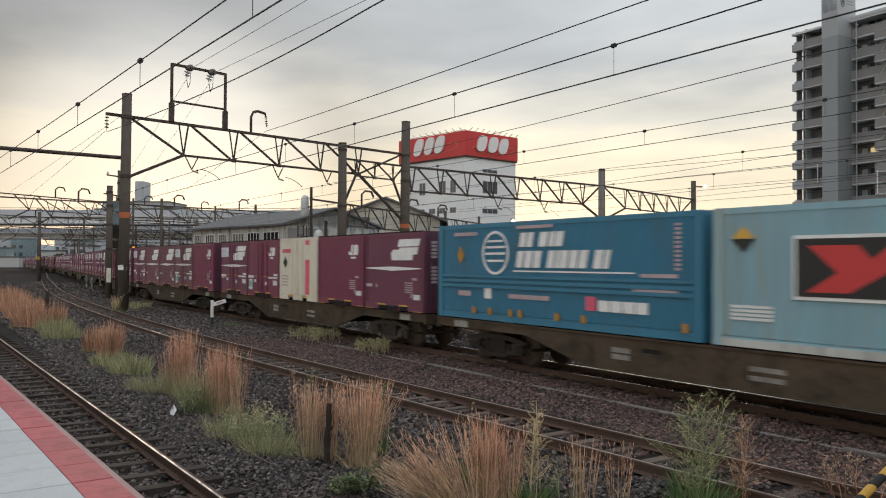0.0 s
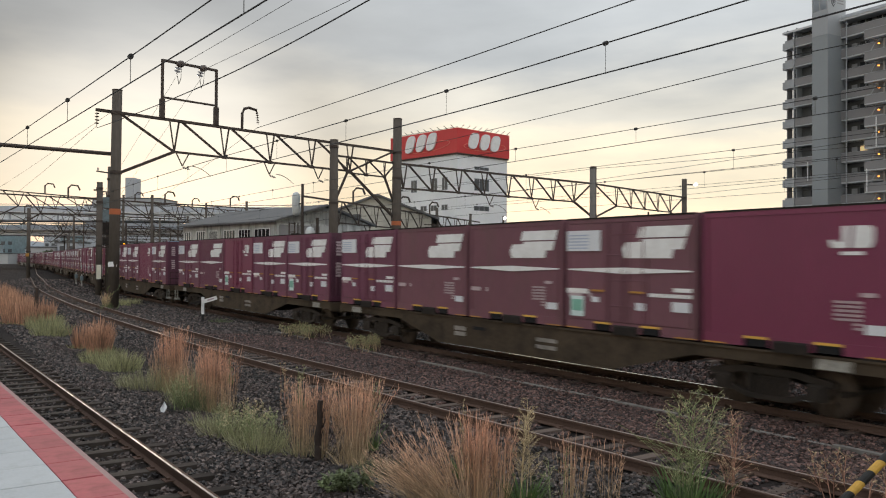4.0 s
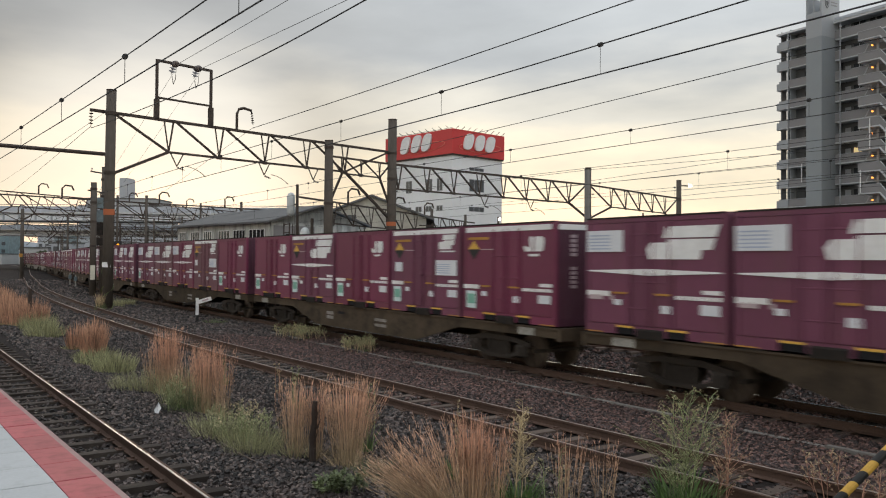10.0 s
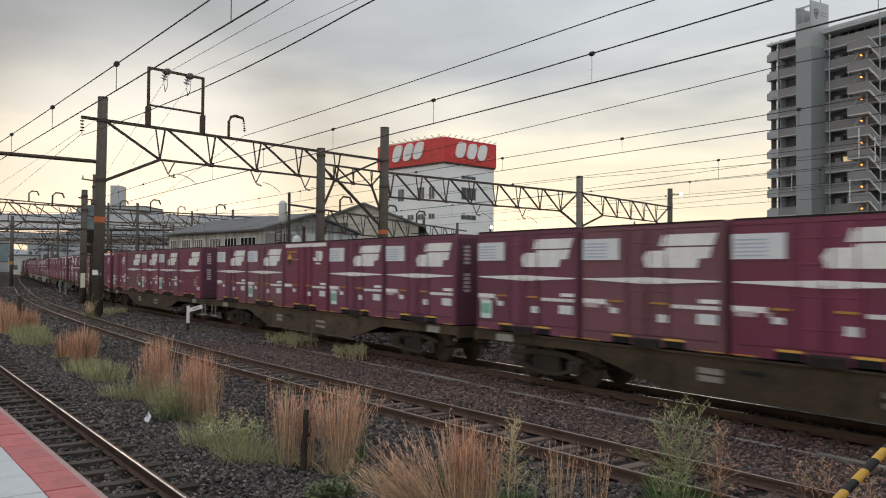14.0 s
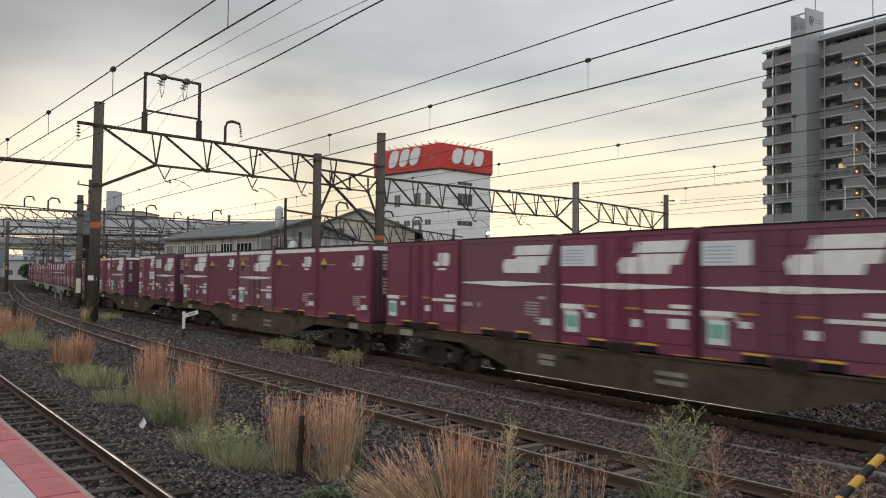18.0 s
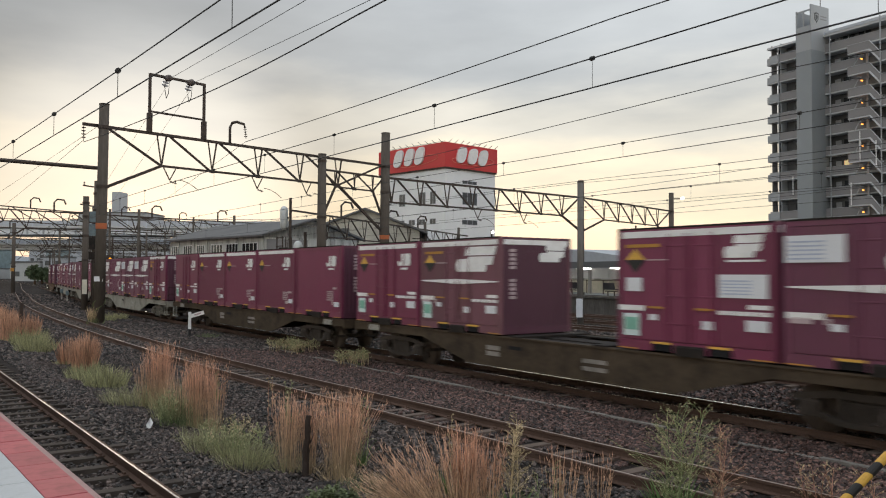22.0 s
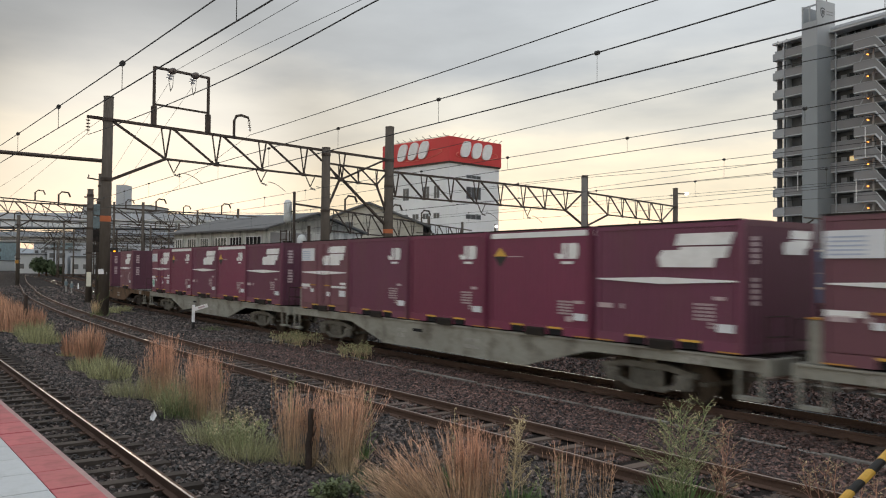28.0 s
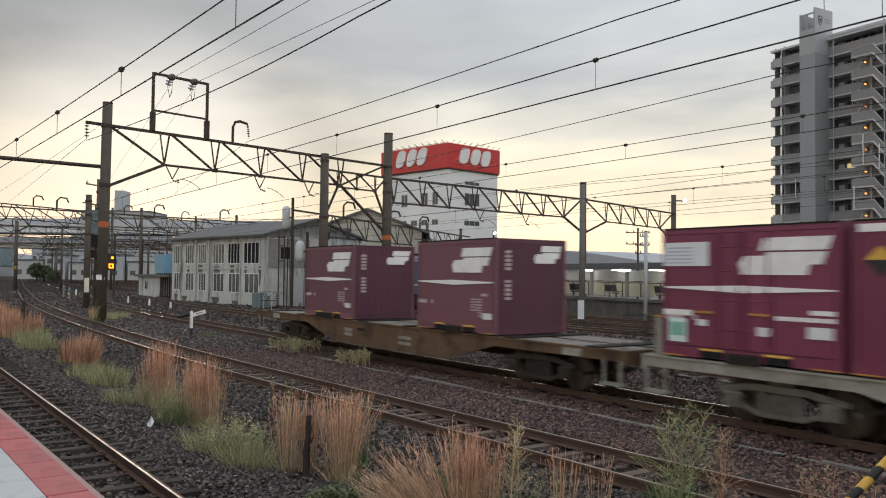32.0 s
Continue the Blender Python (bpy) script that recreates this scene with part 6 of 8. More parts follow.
    part("stand", Geo().box(0.1, 2.1, 0.2, 1.6, 0.0, 0.12), "steel", tank)


make_office()


def make_shed():
    """Large gabled shed behind the office."""
    root = thing("freight_shed", frame_on((-73.0, 34.7, 0), (0.55, 0.83)), "large pale gabled freight shed with grey roof", "shed")
    W, D, H, R = 10.8, 40, 6.75, 2.1
    # near-black box stands in for the shaded open inside below the gable
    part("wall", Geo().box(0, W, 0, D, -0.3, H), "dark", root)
    part("gable", Geo().prism([(0, 4.6), (W, 4.6), (W, H), (W / 2, H + R), (0, H)], -0.15, 0.0), "shed_beige", root)
    part("roof", Geo().prism([(-0.8, H - 0.25), (W / 2, H + R), (W + 0.8, H - 0.25), (W + 0.8, H - 0.05), (W / 2, H + R + 0.2), (-0.8, H - 0.05)], -0.6, D), "roof_grey", root)
    for i in range(14):
        x = W * (i + 0.5) / 14
        part("cladding_rib", Geo().box(x - 0.04, x + 0.04, -0.19, -0.15, 4.6, H + R * (1 - abs(x / W * 2 - 1)) - 0.05), "shed_beige", root)
    low = thing("low_warehouse", frame_on((-88.0, 31.5, 0), (16.4, 2.53)), "long low warehouse with grey sheet roof", "shed")
    part("wall", Geo().box(0, 18, 0, 12, -0.3, 5.6), "wall_pale", low)
    part("roof", Geo().box(-0.6, 18.6, -0.6, 12.6, 5.6, 5.9).box(0, 18, 3, 9, 5.9, 7.0), "roof_grey", low)


make_shed()


def make_capsule(x, y, z0, z1, name_label):
    root = thing("line_equipment", label=name_label, category="line equipment", group="trackside equipment")
    r = 0.32
    g = Geo()
    n = 14
    prof = [(0.06, z0), (0.22, z0 + 0.08), (r, z0 + 0.3), (r, z1 - 0.3), (0.22, z1 - 0.08), (0.06, z1)]
    for rad, z in prof:
        g.v += [(x + rad * math.cos(2 * math.pi * i / n), y + rad * math.sin(2 * math.pi * i / n), z) for i in range(n)]
    for k in range(len(prof) - 1):
        g.f += [[k * n + i, k * n + (i + 1) % n, (k + 1) * n + (i + 1) % n, (k + 1) * n + i] for i in range(n)]
    g.f += [list(range(n))[::-1], [(len(prof) - 1) * n + i for i in range(n)]]
    part("vessel", g, "tank_white", root, smooth=True)
    part("pole", Geo().tube([(x + 0.5, y + 0.3, -0.3), (x + 0.5, y + 0.3, z1 + 0.6)], 0.11, 10), "steel", root)
    part("bracket", Geo().beam((x, y, (z0 + z1) / 2), (x + 0.5, y + 0.3, (z0 + z1) / 2), 0.1), "steel", root)
    lad = part("ladder", Geo().tube([(x + 0.75, y, -0.2), (x + 0.75, y, z0)], 0.025, 5).tube([(x + 1.1, y, -0.2), (x + 1.1, y, z0)], 0.025, 5), "steel", root)
    k = 0.2
    while k < z0:
        part("rung", Geo().tube([(x + 0.75, y, k), (x + 1.1, y, k)], 0.018, 4), "steel", lad)
        k += 0.35


make_capsule(-57.75, 25.17, 5.85, 7.7, "white rounded line vessel on a pole with ladder")
make_capsule(-50.95, 23.25, 3.25, 4.75, "pale rounded line vessel on a pole with ladder")


# ---- road bridges and the distance ----
def make_bridge(a, b, z0, z1, wide, material, label, piers=True, parapet="bridge_rail"):
    way = Vector((b[0] - a[0], b[1] - a[1]))
    root = thing("road_bridge", frame_on((a[0], a[1], 0), way), label, "bridge", "road bridges")
    L = way.length
    part("girder", Geo().box(0, L, 0, wide, z0, z0 + (z1 - z0) * 0.5), material, root)
    part("deck", Geo().box(0, L, -0.5, wide + 0.5, z0 + (z1 - z0) * 0.5, z0 + (z1 - z0) * 0.62), "beige", root)
    part("parapet", Geo().box(0, L, -0.5, -0.3, z0 + (z1 - z0) * 0.62, z1), parapet, root)
    n = int(L / 4)
    posts = Geo()
    for i in range(n):
        posts.box(i * 4 + 0.0, i * 4 + 0.16, -0.6, -0.5, z0 + (z1 - z0) * 0.5, z1 + 0.05)
    part("parapet_railing", posts, "bridge", root)["kind"] = "stuff"
    if piers:
        # opaque pale panels stand in for bright gaps between the railing posts
        me = Geo().chamfered(-1.45, 1.45, -0.10, 0.0, 0.0, 1.05, 0.12).mesh("girder_panel", "bridge_pale")
        for i in range(int(L / 3.4)):
            part("girder_panel", me, "bridge_pale", root, "pale panel standing in for a bright railing gap", at=pose(1.7 + i * 3.4, -0.02, z0 + 0.2))
    part("handrail", Geo().beam((0, -0.4, z1 + 0.35), (L, -0.4, z1 + 0.35), 0.1), "steel", root)
    if piers:
        for x in (18, 118, 140):
            part("pier", Geo().box(x, x + 1.2, 2.5, wide - 2.5, -0.3, z0), "bridge", root)


make_bridge((-232, -37), (-146, 87.4), 10.3, 13.4, 9, "bridge_dark", "grey elevated road bridge with parapet")
make_bridge((-250, -36), (-161.5, 91.8), 7.6, 10.0, 7, "beige", "lower beige road bridge", piers=False, parapet="bridge_dark")


def far_block(x, y, w, d, h, material, label, cat="building", floors=0, way=(0.577, 0.817)):
    root = thing("far_building", frame_on((x, y, 0), way), label, cat, "far buildings")
    part("wall", Geo().box(0, w, 0, d, -0.5, h), material, root)
    part("roof_edge", Geo().box(-0.2, w + 0.2, -0.2, d + 0.2, h, h + 0.4), "roof_grey", root)
    if floors:
        me = Geo().box(-0.8, 0.8, -0.05, 0.0, 0.0, 1.4).mesh("window", "window_grey")
        for k in range(floors):
            for i in range(int(w / 3)):
                part("window", me, "window_grey", root, at=pose(i * 3 + 1.5, 0, 1.2 + k * 3.2))
    return root


def make_stepped_building():
    """Grey stepped block that stands over the bridges, with a roof tower."""
    root = thing("far_building", frame_on((-270.9, 47.1, 0), (0.577, 0.817)), "far grey stepped building behind the bridges", "building", "far buildings")
    part("wall", Geo().box(0, 24.9, 0, 18, -0.5, 18.7), "far_wall", root)
    part("upper_wall", Geo().box(1.6, 23.0, 1.5, 17, 18.7, 21.0), "far_wall", root)
    part("roof_edge", Geo().box(1.4, 23.2, 1.3, 17.2, 21.0, 21.4), "roof_grey", root)
    part("lower_roof_edge", Geo().box(-0.3, 25.2, -0.3, 18.2, 18.5, 18.9), "roof_grey", root)
    tower = part("roof_tower", Geo().box(11.6, 14.4, 2.5, 8, 21.4, 27.8), "far_wall", root)
    part("tower_sign", Geo().prism([(12.2, 24.8), (13.8, 24.8), (13.0, 25.7)], 2.44, 2.5), "far_pale", tower)
    me = Geo().box(-0.75, 0.75, -0.06, 0.0, 0.0, 1.1).mesh("facade_panel", "far_pale")
    for k, z in enumerate((16.6, 14.4, 19.2)):
        for i in range(9):
            part("facade_panel", me, "far_pale", root, at=pose(2.9 + i * 2.4, 1.5 if k == 2 else 0.0, z))


make_stepped_building()
far_block(-352, 26, 9, 15, 3.6, "far_pale", "far pale low shed under the bridges", floors=0)
far_block(-345, 39, 6, 10, 5.5, "far_pale", "far pale low building under bridge", floors=1)
far_block(-300, 82, 16, 15, 7, "far_pale", "far pale warehouse beyond tracks", floors=1)
far_block(-150, 66, 30, 20, 6, "far_pale", "pale warehouse beyond yard", floors=2)
far_block(-60, 72, 14, 12, 4.4, "far_pale", "pale house beyond station", floors=1)
far_block(-36, 64, 12, 14, 4.6, "far_wall", "grey house beyond station", floors=1)
far_block(-20, 62, 16, 14, 6.0, "far_pale", "pale house beyond station", floors=2)
far_block(-5, 75, 25, 20, 8.0, "far_wall", "grey building beyond the station", floors=2)
# low houses added, not seen as such, to stand in for haze under the bridges
for x, y, w, h, m, n in ((-262, 30, 8, 5.2, "far_pale", 1), (-258, 37.5, 6, 6.6, "far_wall", 2), (-253, 43, 9, 4.6, "far_pale", 1), (-247, 50, 7, 7.0, "far_wall", 2), (-243, 57, 5, 5.0, "far_pale", 1)):
    far_block(x, y, w, 8, h, m, "low house added for the haze beyond the yard tracks", floors=n)
# town beyond the bridges; the haze over it is in its wall colours
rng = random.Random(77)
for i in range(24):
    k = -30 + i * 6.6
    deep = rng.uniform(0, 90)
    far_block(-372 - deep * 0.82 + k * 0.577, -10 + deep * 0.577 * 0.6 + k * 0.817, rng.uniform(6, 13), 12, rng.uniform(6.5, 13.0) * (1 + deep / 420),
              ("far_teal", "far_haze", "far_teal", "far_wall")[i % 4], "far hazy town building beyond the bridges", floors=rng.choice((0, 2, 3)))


def make_hill():
    g = Geo()
    n, m = 70, 5
    for j in range(m):
        for i in range(n):
            a = radians(95 + 120 * i / (n - 1))
            r = 900 + 200 * j
            h = (0, 0.65, 1.0, 0.7, 0)[j] * (22 + 16 * noise.noise(Vector((i * 0.16, 2, 0))) + 10 * noise.noise(Vector((i * 0.5, 7, 0))))
            g.v.append((r * math.cos(a), r * math.sin(a), h - 1))
    for j in range(m - 1):
        g.f += [[j * n + i, j * n + i + 1, (j + 1) * n + i + 1, (j + 1) * n + i] for i in range(n - 1)]
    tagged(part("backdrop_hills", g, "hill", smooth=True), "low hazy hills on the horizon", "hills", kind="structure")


make_hill()


def make_tree(x, y, h, r, seed):
    rng = random.Random(seed)
    root = thing("far_tree", pose(x, y, -0.2), "dark green far tree with uneven crown", "tree", "far trees")
    t = Geo().tube([(0, 0, 0), (0.1, 0, h * 0.35), (0.0, 0.1, h * 0.6)], 0.22, 7, 0.09)
    for k in range(5):
        a = k * 1.3
        t.tube([(0, 0, h * (0.3 + 0.05 * k)), (math.cos(a) * r * 0.6, math.sin(a) * r * 0.6, h * (0.5 + 0.07 * k))], 0.08, 5, 0.03)
    part("trunk", t, "stalk", root)
    g = Geo()
    for i in range(420):
        a, b, q = rng.uniform(0, 6.283), rng.uniform(-1, 1), rng.uniform(0.45, 1) ** 0.6
        c = Vector((math.cos(a) * math.sqrt(1 - b * b) * r * q, math.sin(a) * math.sqrt(1 - b * b) * r * q, h * 0.62 + b * h * 0.38 * q))
        c += Vector((rng.gauss(0, 0.2), rng.gauss(0, 0.2), rng.gauss(0, 0.2)))
        s = rng.uniform(0.25, 0.5)
        d1 = Vector((rng.gauss(0, 1), rng.gauss(0, 1), rng.gauss(0, 1))).normalized() * s
        d2 = Vector((rng.gauss(0, 1), rng.gauss(0, 1), rng.gauss(0, 1))).normalized() * s
        g.add([c - d1, c + d2, c + d1, c - d2], [(0, 1, 2, 3)])
    part("crown", g, "tree", root)


for i, (x, y, h, r) in enumerate(((-199, 27.4, 4.2, 1.7), (-203, 29.4, 3.5, 1.9), (-198, 30.6, 2.2, 1.5))):
    make_tree(x, y, h, r, 40 + i)


# ---- far station platform ----
def make_station():
    root = thing("far_platform", frame_on((-80, 44.8, 0), (0.988, -0.152)), "far station platform with weathered concrete face", "platform", kind="structure")
    L = 105
    part("face", Geo().box(0, L, 0, 5.5, -0.3, 0.95), "dark_concrete", root)
    part("edge", Geo().box(0, L, -0.15, 0.6, 1.0, 1.1), "dark_concrete", root)
    can = thing("platform_canopy", frame_on((-80, 44.8, 0), (0.988, -0.152)), "dark flat canopy over the far platform with strip lights", "canopy")
    part("roof", Geo().box(0, L, 0.8, 5.8, 3.12, 3.34), "roof_grey", can)
    part("fascia", Geo().box(0, L, 0.7, 0.8, 2.98, 3.40), "tower_dark", can)
    part("roof_rail", Geo().beam((0, 1.5, 3.34), (L, 1.5, 3.40), 0.06), "steel", can)
    pst = Geo().box(-0.09, 0.09, -0.09, 0.09, 1.1, 3.12).mesh("post", "far_pale")
    lmp = Geo().box(-0.62, 0.62, -0.06, 0.06, -0.04, 0.04).mesh("strip_light", "white_glow")
    for i in range(26):
        part("post", pst, "far_pale", can, at=pose(2 + i * 4, 3.2, 0))
        part("strip_light", lmp, "white_glow", can, "glowing white strip light", at=pose(4 + i * 4, 1.3, 2.93))
        # second row is added, unseen, to brighten the screen panels
        part("strip_light", lmp, "white_glow", can, "glowing white strip light", at=pose(4 + i * 4, 4.0, 3.0))
    fence = thing("platform_screen", frame_on((-80, 44.8, 0), (0.988, -0.152)), "cream panel screen behind the far platform", "fence")
    pan = Geo().box(0.06, 1.94, 4.9, 5.0, 1.15, 2.15).mesh("panel", "station_cream")
    pan2 = Geo().box(0.06, 1.94, 4.9, 5.0, 2.22, 2.95).mesh("panel", "wall_white")
    for i in range(52):
        part("panel", pan, "station_cream", fence, at=pose(i * 2, 0, 0))
        part("panel", pan2, "wall_white", fence, at=pose(i * 2, 0, 0))
    rail = thing("guard_rail", frame_on((-80, 44.8, 0), (0.988, -0.152)), "thin grey guard rail on far platform", "rail")
    part("rail", Geo().beam((0, 4.4, 2.1), (L, 4.4, 2.1), 0.05), "steel", rail)
    for i in range(52):
        part("post", Geo().beam((i * 2, 4.4, 1.1), (i * 2, 4.4, 2.1), 0.05), "steel", rail)
    seat = thing("waiting_bench", frame_on((-38.5, 40.6, 1.1), (0.988, -0.152)), "pair of dark plastic platform seats", "seat", "platform seats")
    for x in (-0.35, 0.25):
        part("shell", Geo().prism([(x, 0.40), (x + 0.42, 0.40), (x + 0.42, 0.45), (x + 0.06, 0.46), (x - 0.06, 0.86), (x - 0.11, 0.85)], -0.22, 0.22), "seat_dark", seat)
    part("beam", Geo().beam((-0.5, 0, 0.3), (0.8, 0, 0.3), 0.07), "steel", seat)
    part("leg", Geo().beam((-0.2, 0, 0.0), (-0.2, 0, 0.3), 0.06), "steel", seat)
    part("leg", Geo().beam((0.5, 0, 0.0), (0.5, 0, 0.3), 0.06), "steel", seat)
    for dx in (5.0, -4.2, 13.0):
        w = Vector((0.988, -0.152, 0)) * dx
        copy_thing(seat, frame_on((-38.5 + w.x, 40.6 + w.y, 1.1), (0.988, -0.152)))


make_station()
make_mast(-31.15, 30.6, 7.5, 0.17, 0.15, label="grey overhead-line mast with white foot board", paint="mast_grey")
slim = make_mast(-31.83, 36.4, 5.2, 0.12, 0.10, label="slim pale concrete pole with crossarms by the far platform", paint="far_pale")
for z, reach in ((5.15, 0.35), (4.62, 0.62), (4.15, 0.62)):
    part("crossarm", Geo().beam((-0.55 * reach, -0.83 * reach, z), (0.1, 0.15, z), 0.05), "steel", slim)
    for k in (0.5, 0.95):
        part("insulator", Geo().tube([(-0.55 * reach * k, -0.83 * reach * k, z), (-0.55 * reach * k, -0.83 * reach * k, z + 0.16)], 0.045, 8, 0.03), "insulator", slim)


def make_depot():
    """A long low grey roof behind the far platform, and the poles that stand before it."""
    root = thing("low_depot", frame_on((-72.0, 64.0, 0), (0.988, -0.152)), "long low hazy grey roofed depot behind the far platform", "building")
    part("wall", Geo().box(0, 19.5, 0, 12, -0.3, 3.7), "far_pale", root)
    part("roof", Geo().prism([(-0.4, 3.7), (20.0, 3.7), (20.0, 3.95), (11.0, 4.95), (5.0, 5.4), (-0.4, 5.5)], -0.4, 12.4), "far_wall", root)
    me = Geo().box(0, 1.2, -0.06, 0.0, 1.3, 2.6).mesh("window", "window_grey")
    for i in range(6):
        part("window", me, "window_grey", root, at=pose(1.5 + i * 3.1, 0, 0))
    for x, y, h, arms in ((-43.3, 48.6, 6.6, (6.2, 5.3)), (-39.9, 49.0, 5.4, (5.1,)), (-33.0, 44.5, 5.6, (5.2, 4.6))):
        pole = thing("utility_pole", pose(x, y, -0.2), "thin dark utility pole with crossarms beyond the far platform", "pole", "utility poles")
        part("shaft", Geo().tube([(0, 0, 0), (0, 0, h)], 0.10, 8, 0.07), "steel", pole)
        for z in arms:
            part("crossarm", Geo().beam((-0.55, -0.8, z), (0.55, 0.8, z), 0.07), "steel", pole)
            for k in (-0.9, -0.35, 0.35, 0.9):
                part("insulator", Geo().tube([(0.55 * k, 0.8 * k, z), (0.55 * k, 0.8 * k, z + 0.2)], 0.05, 6, 0.03), "insulator", pole)


make_depot()
bd = thing("foot_board", pose(-31.0, 30.4, 0, 0, 0, 30), "white foot board on the mast", "board")
part("panel", Geo().box(-0.17, 0.17, -0.06, 0.0, 0.25, 1.25), "placard", bd)


# ---- locomotives standing in the yard ----
def make_loco(x, y, facing, roof, cream):
    root = thing("electric_locomotive", pose(x, y, 0, 0, 0, 0 if facing > 0 else 180), "dark blue electric locomotive with cream nose, standing", "locomotive", "standing locomotives")
    L, W = 17.5, 2.8
    body = [(-L, 1.1), (-0.25, 1.1), (0.12, 1.5), (0.12, 2.15), (-0.45, 3.35), (-0.9, 3.6), (-L, 3.6)]
    part("body", Geo().prism(body, -W / 2, W / 2), "loco_blue", root)
    part("roof", Geo().prism([(-L, 3.6), (-0.9, 3.6), (-1.3, 3.85), (-L + 0.4, 3.85)], -W / 2 + 0.15, W / 2 - 0.15), roof, root)
    part("nose_panel", Geo().prism([(0.05, 1.55), (0.14, 1.55), (0.14, 2.12), (0.05, 2.12)], -W / 2 + 0.05, W / 2 - 0.05), cream, root, "cream nose panel")
    for yy in (-0.72, 0.72):
        part("windscreen", Geo().prism([(0.09, 2.28), (0.11, 2.28), (-0.38, 3.28), (-0.40, 3.28)], yy - 0.55, yy + 0.55), "glass", root)
    for yy in (-W / 2 - 0.012, W / 2):
        part("side_stripe", Geo().box(-L, 0.0, yy, yy + 0.012, 1.72, 1.82), "loco_cream", root)
        part("top_stripe", Geo().box(-L, -0.5, yy, yy + 0.012, 3.46, 3.54), "loco_cream", root)
        part("cab_window", Geo().box(-1.5, -0.75, yy, yy + 0.012, 2.45, 3.2), "glass", root)
        part("side_mark", Geo().prism([(-0.55, 2.2), (-0.1, 2.2), (-0.5, 3.2), (-0.75, 3.2)], yy, yy + 0.014), "loco_cream", root)
        for i in range(5):
            part("louvre", Geo().box(-4.5 - i * 2.4, -2.7 - i * 2.4, yy, yy + 0.014, 2.4, 3.05), "loco_blue", root)
            for k in range(6):
                part("slat", Geo().box(-4.45 - i * 2.4, -2.75 - i * 2.4, yy - 0.008, yy + 0.022, 2.45 + k * 0.1, 2.47 + k * 0.1), "loco_cream" if k == 0 else "gear", root)
    part("skirt", Geo().prism([(-0.4, 0.25), (0.05, 0.25), (0.18, 1.0), (-0.4, 1.0)], -1.2, 1.2), "tank_white", root)
    for bx in (-3.0, -8.7, -14.4):
        b = part("bogie", Geo().box(bx - 1.8, bx + 1.8, -1.15, 1.15, 0.35, 0.95), "gear", root)
        for wx in (-1.1, 1.1):
            part("wheel", Geo().tube([(bx + wx, -0.75, 0.55), (bx + wx, 0.75, 0.55)], 0.55, 20), "gear", b)
    part("equipment_box", Geo().box(-11, -6, -0.9, 0.9, 3.85, 4.15), "tank_white", root)
    part("pantograph", Geo().beam((-3.2, 0, 3.85), (-2.2, 0, 4.5), 0.06).beam((-2.2, 0, 4.5), (-3.1, 0, 5.05), 0.06).beam((-3.1, -0.8, 5.1), (-3.1, 0.8, 5.1), 0.07), "steel", root)
    return root


make_loco(-24.8, 36.6, -1, "roof_grey", "loco_cream")
make_loco(-46.3, 32.4, 1, "pale_blue", "white")


# ---- small trackside things ----
def make_marker():
    root = thing("track_marker", pose(-35.6, 11.1, ground_z(-35.6, 11.1)), "white trackside marker post with slanted arm board", "marker post")
    part("post", Geo().box(-0.06, 0.06, -0.055, 0.055, 0.35, 1.10, bevel=0.01), "white", root)
    part("foot", Geo().box(-0.06, 0.06, -0.055, 0.055, -0.2, 0.35), "black", root, "black foot of the post")
    # boards lie in the plane across the view from the platform
    side = Vector((0.56, 0.83, 0))
    b = Geo().beam(Vector((0, 0, 0.91)) + side * 0.03, Vector((0, 0, 1.09)) + side * 0.62, 0.03, 0.17)
    part("arm_board", b, "white", root)
    part("arm_lettering", Geo().beam(Vector((0.02, -0.02, 0.97)) + side * 0.22, Vector((0.02, -0.02, 1.06)) + side * 0.5, 0.03, 0.06), "faint", root)
    part("back_arm", Geo().beam(Vector((0, 0, 0.91)) - side * 0.03, Vector((0, 0, 0.81)) - side * 0.62, 0.03, 0.10), "gear", root)


make_marker()


def make_signal():
    root = thing("colour_signal", pose(-79.3, 17.1, -0.2), "trackside colour light signal showing amber", "signal")
    part("mast", Geo().tube([(0, 0.3, 0), (0, 0.3, 6.0)], 0.09, 8), "steel", root)
    part("head", Geo().box(-0.1, 0.1, -0.45, 0.45, 2.75, 4.35, bevel=0.05), "black", root)
    side = Vector((0.11, 0, 0))
    g = Geo()
    part("square_lamp", Geo().box(0.11, 0.14, -0.22, 0.22, 2.95, 3.4), "signal_glow", root, "amber square lamp, lit")
    part("round_lamp", Geo().tube([(0.11, 0.1, 3.95), (0.16, 0.1, 3.95)], 0.13, 14), "signal_glow", root, "amber round lamp, lit")
    part("lamp_centre", Geo().box(0.142, 0.15, -0.09, 0.09, 3.08, 3.26), "black", root)


make_signal()


def make_guard():
    root = thing("guy_wire_guard", label="yellow and black striped guy-wire guard", category="guard")
    p, way = Vector((-4.63, 7.39, -0.25)), Vector((0.41, 0.40, 0.66)).normalized()
    side = way.cross(Vector((0, 0, 1))).normalized()
    up = side.cross(way)
    for i in range(20):
        g = Geo()
        for e in (0.14 * i, 0.14 * (i + 1)):
            for k in range(12):
                a = math.pi * k / 6
                g.v.append(tuple(p + way * (e + 0.032 * math.cos(a)) + side * 0.043 * math.cos(a) + up * 0.043 * math.sin(a)))
        g.f = [[k, (k + 1) % 12, 12 + (k + 1) % 12, 12 + k] for k in range(12)] + [list(range(12))[::-1], list(range(12, 24))]
        part("band", g, "yellow" if i % 2 else "black", root)
    part("wire", Geo().tube([p - way * 0.3, p + way * 12], 0.012, 6), "wire", root)


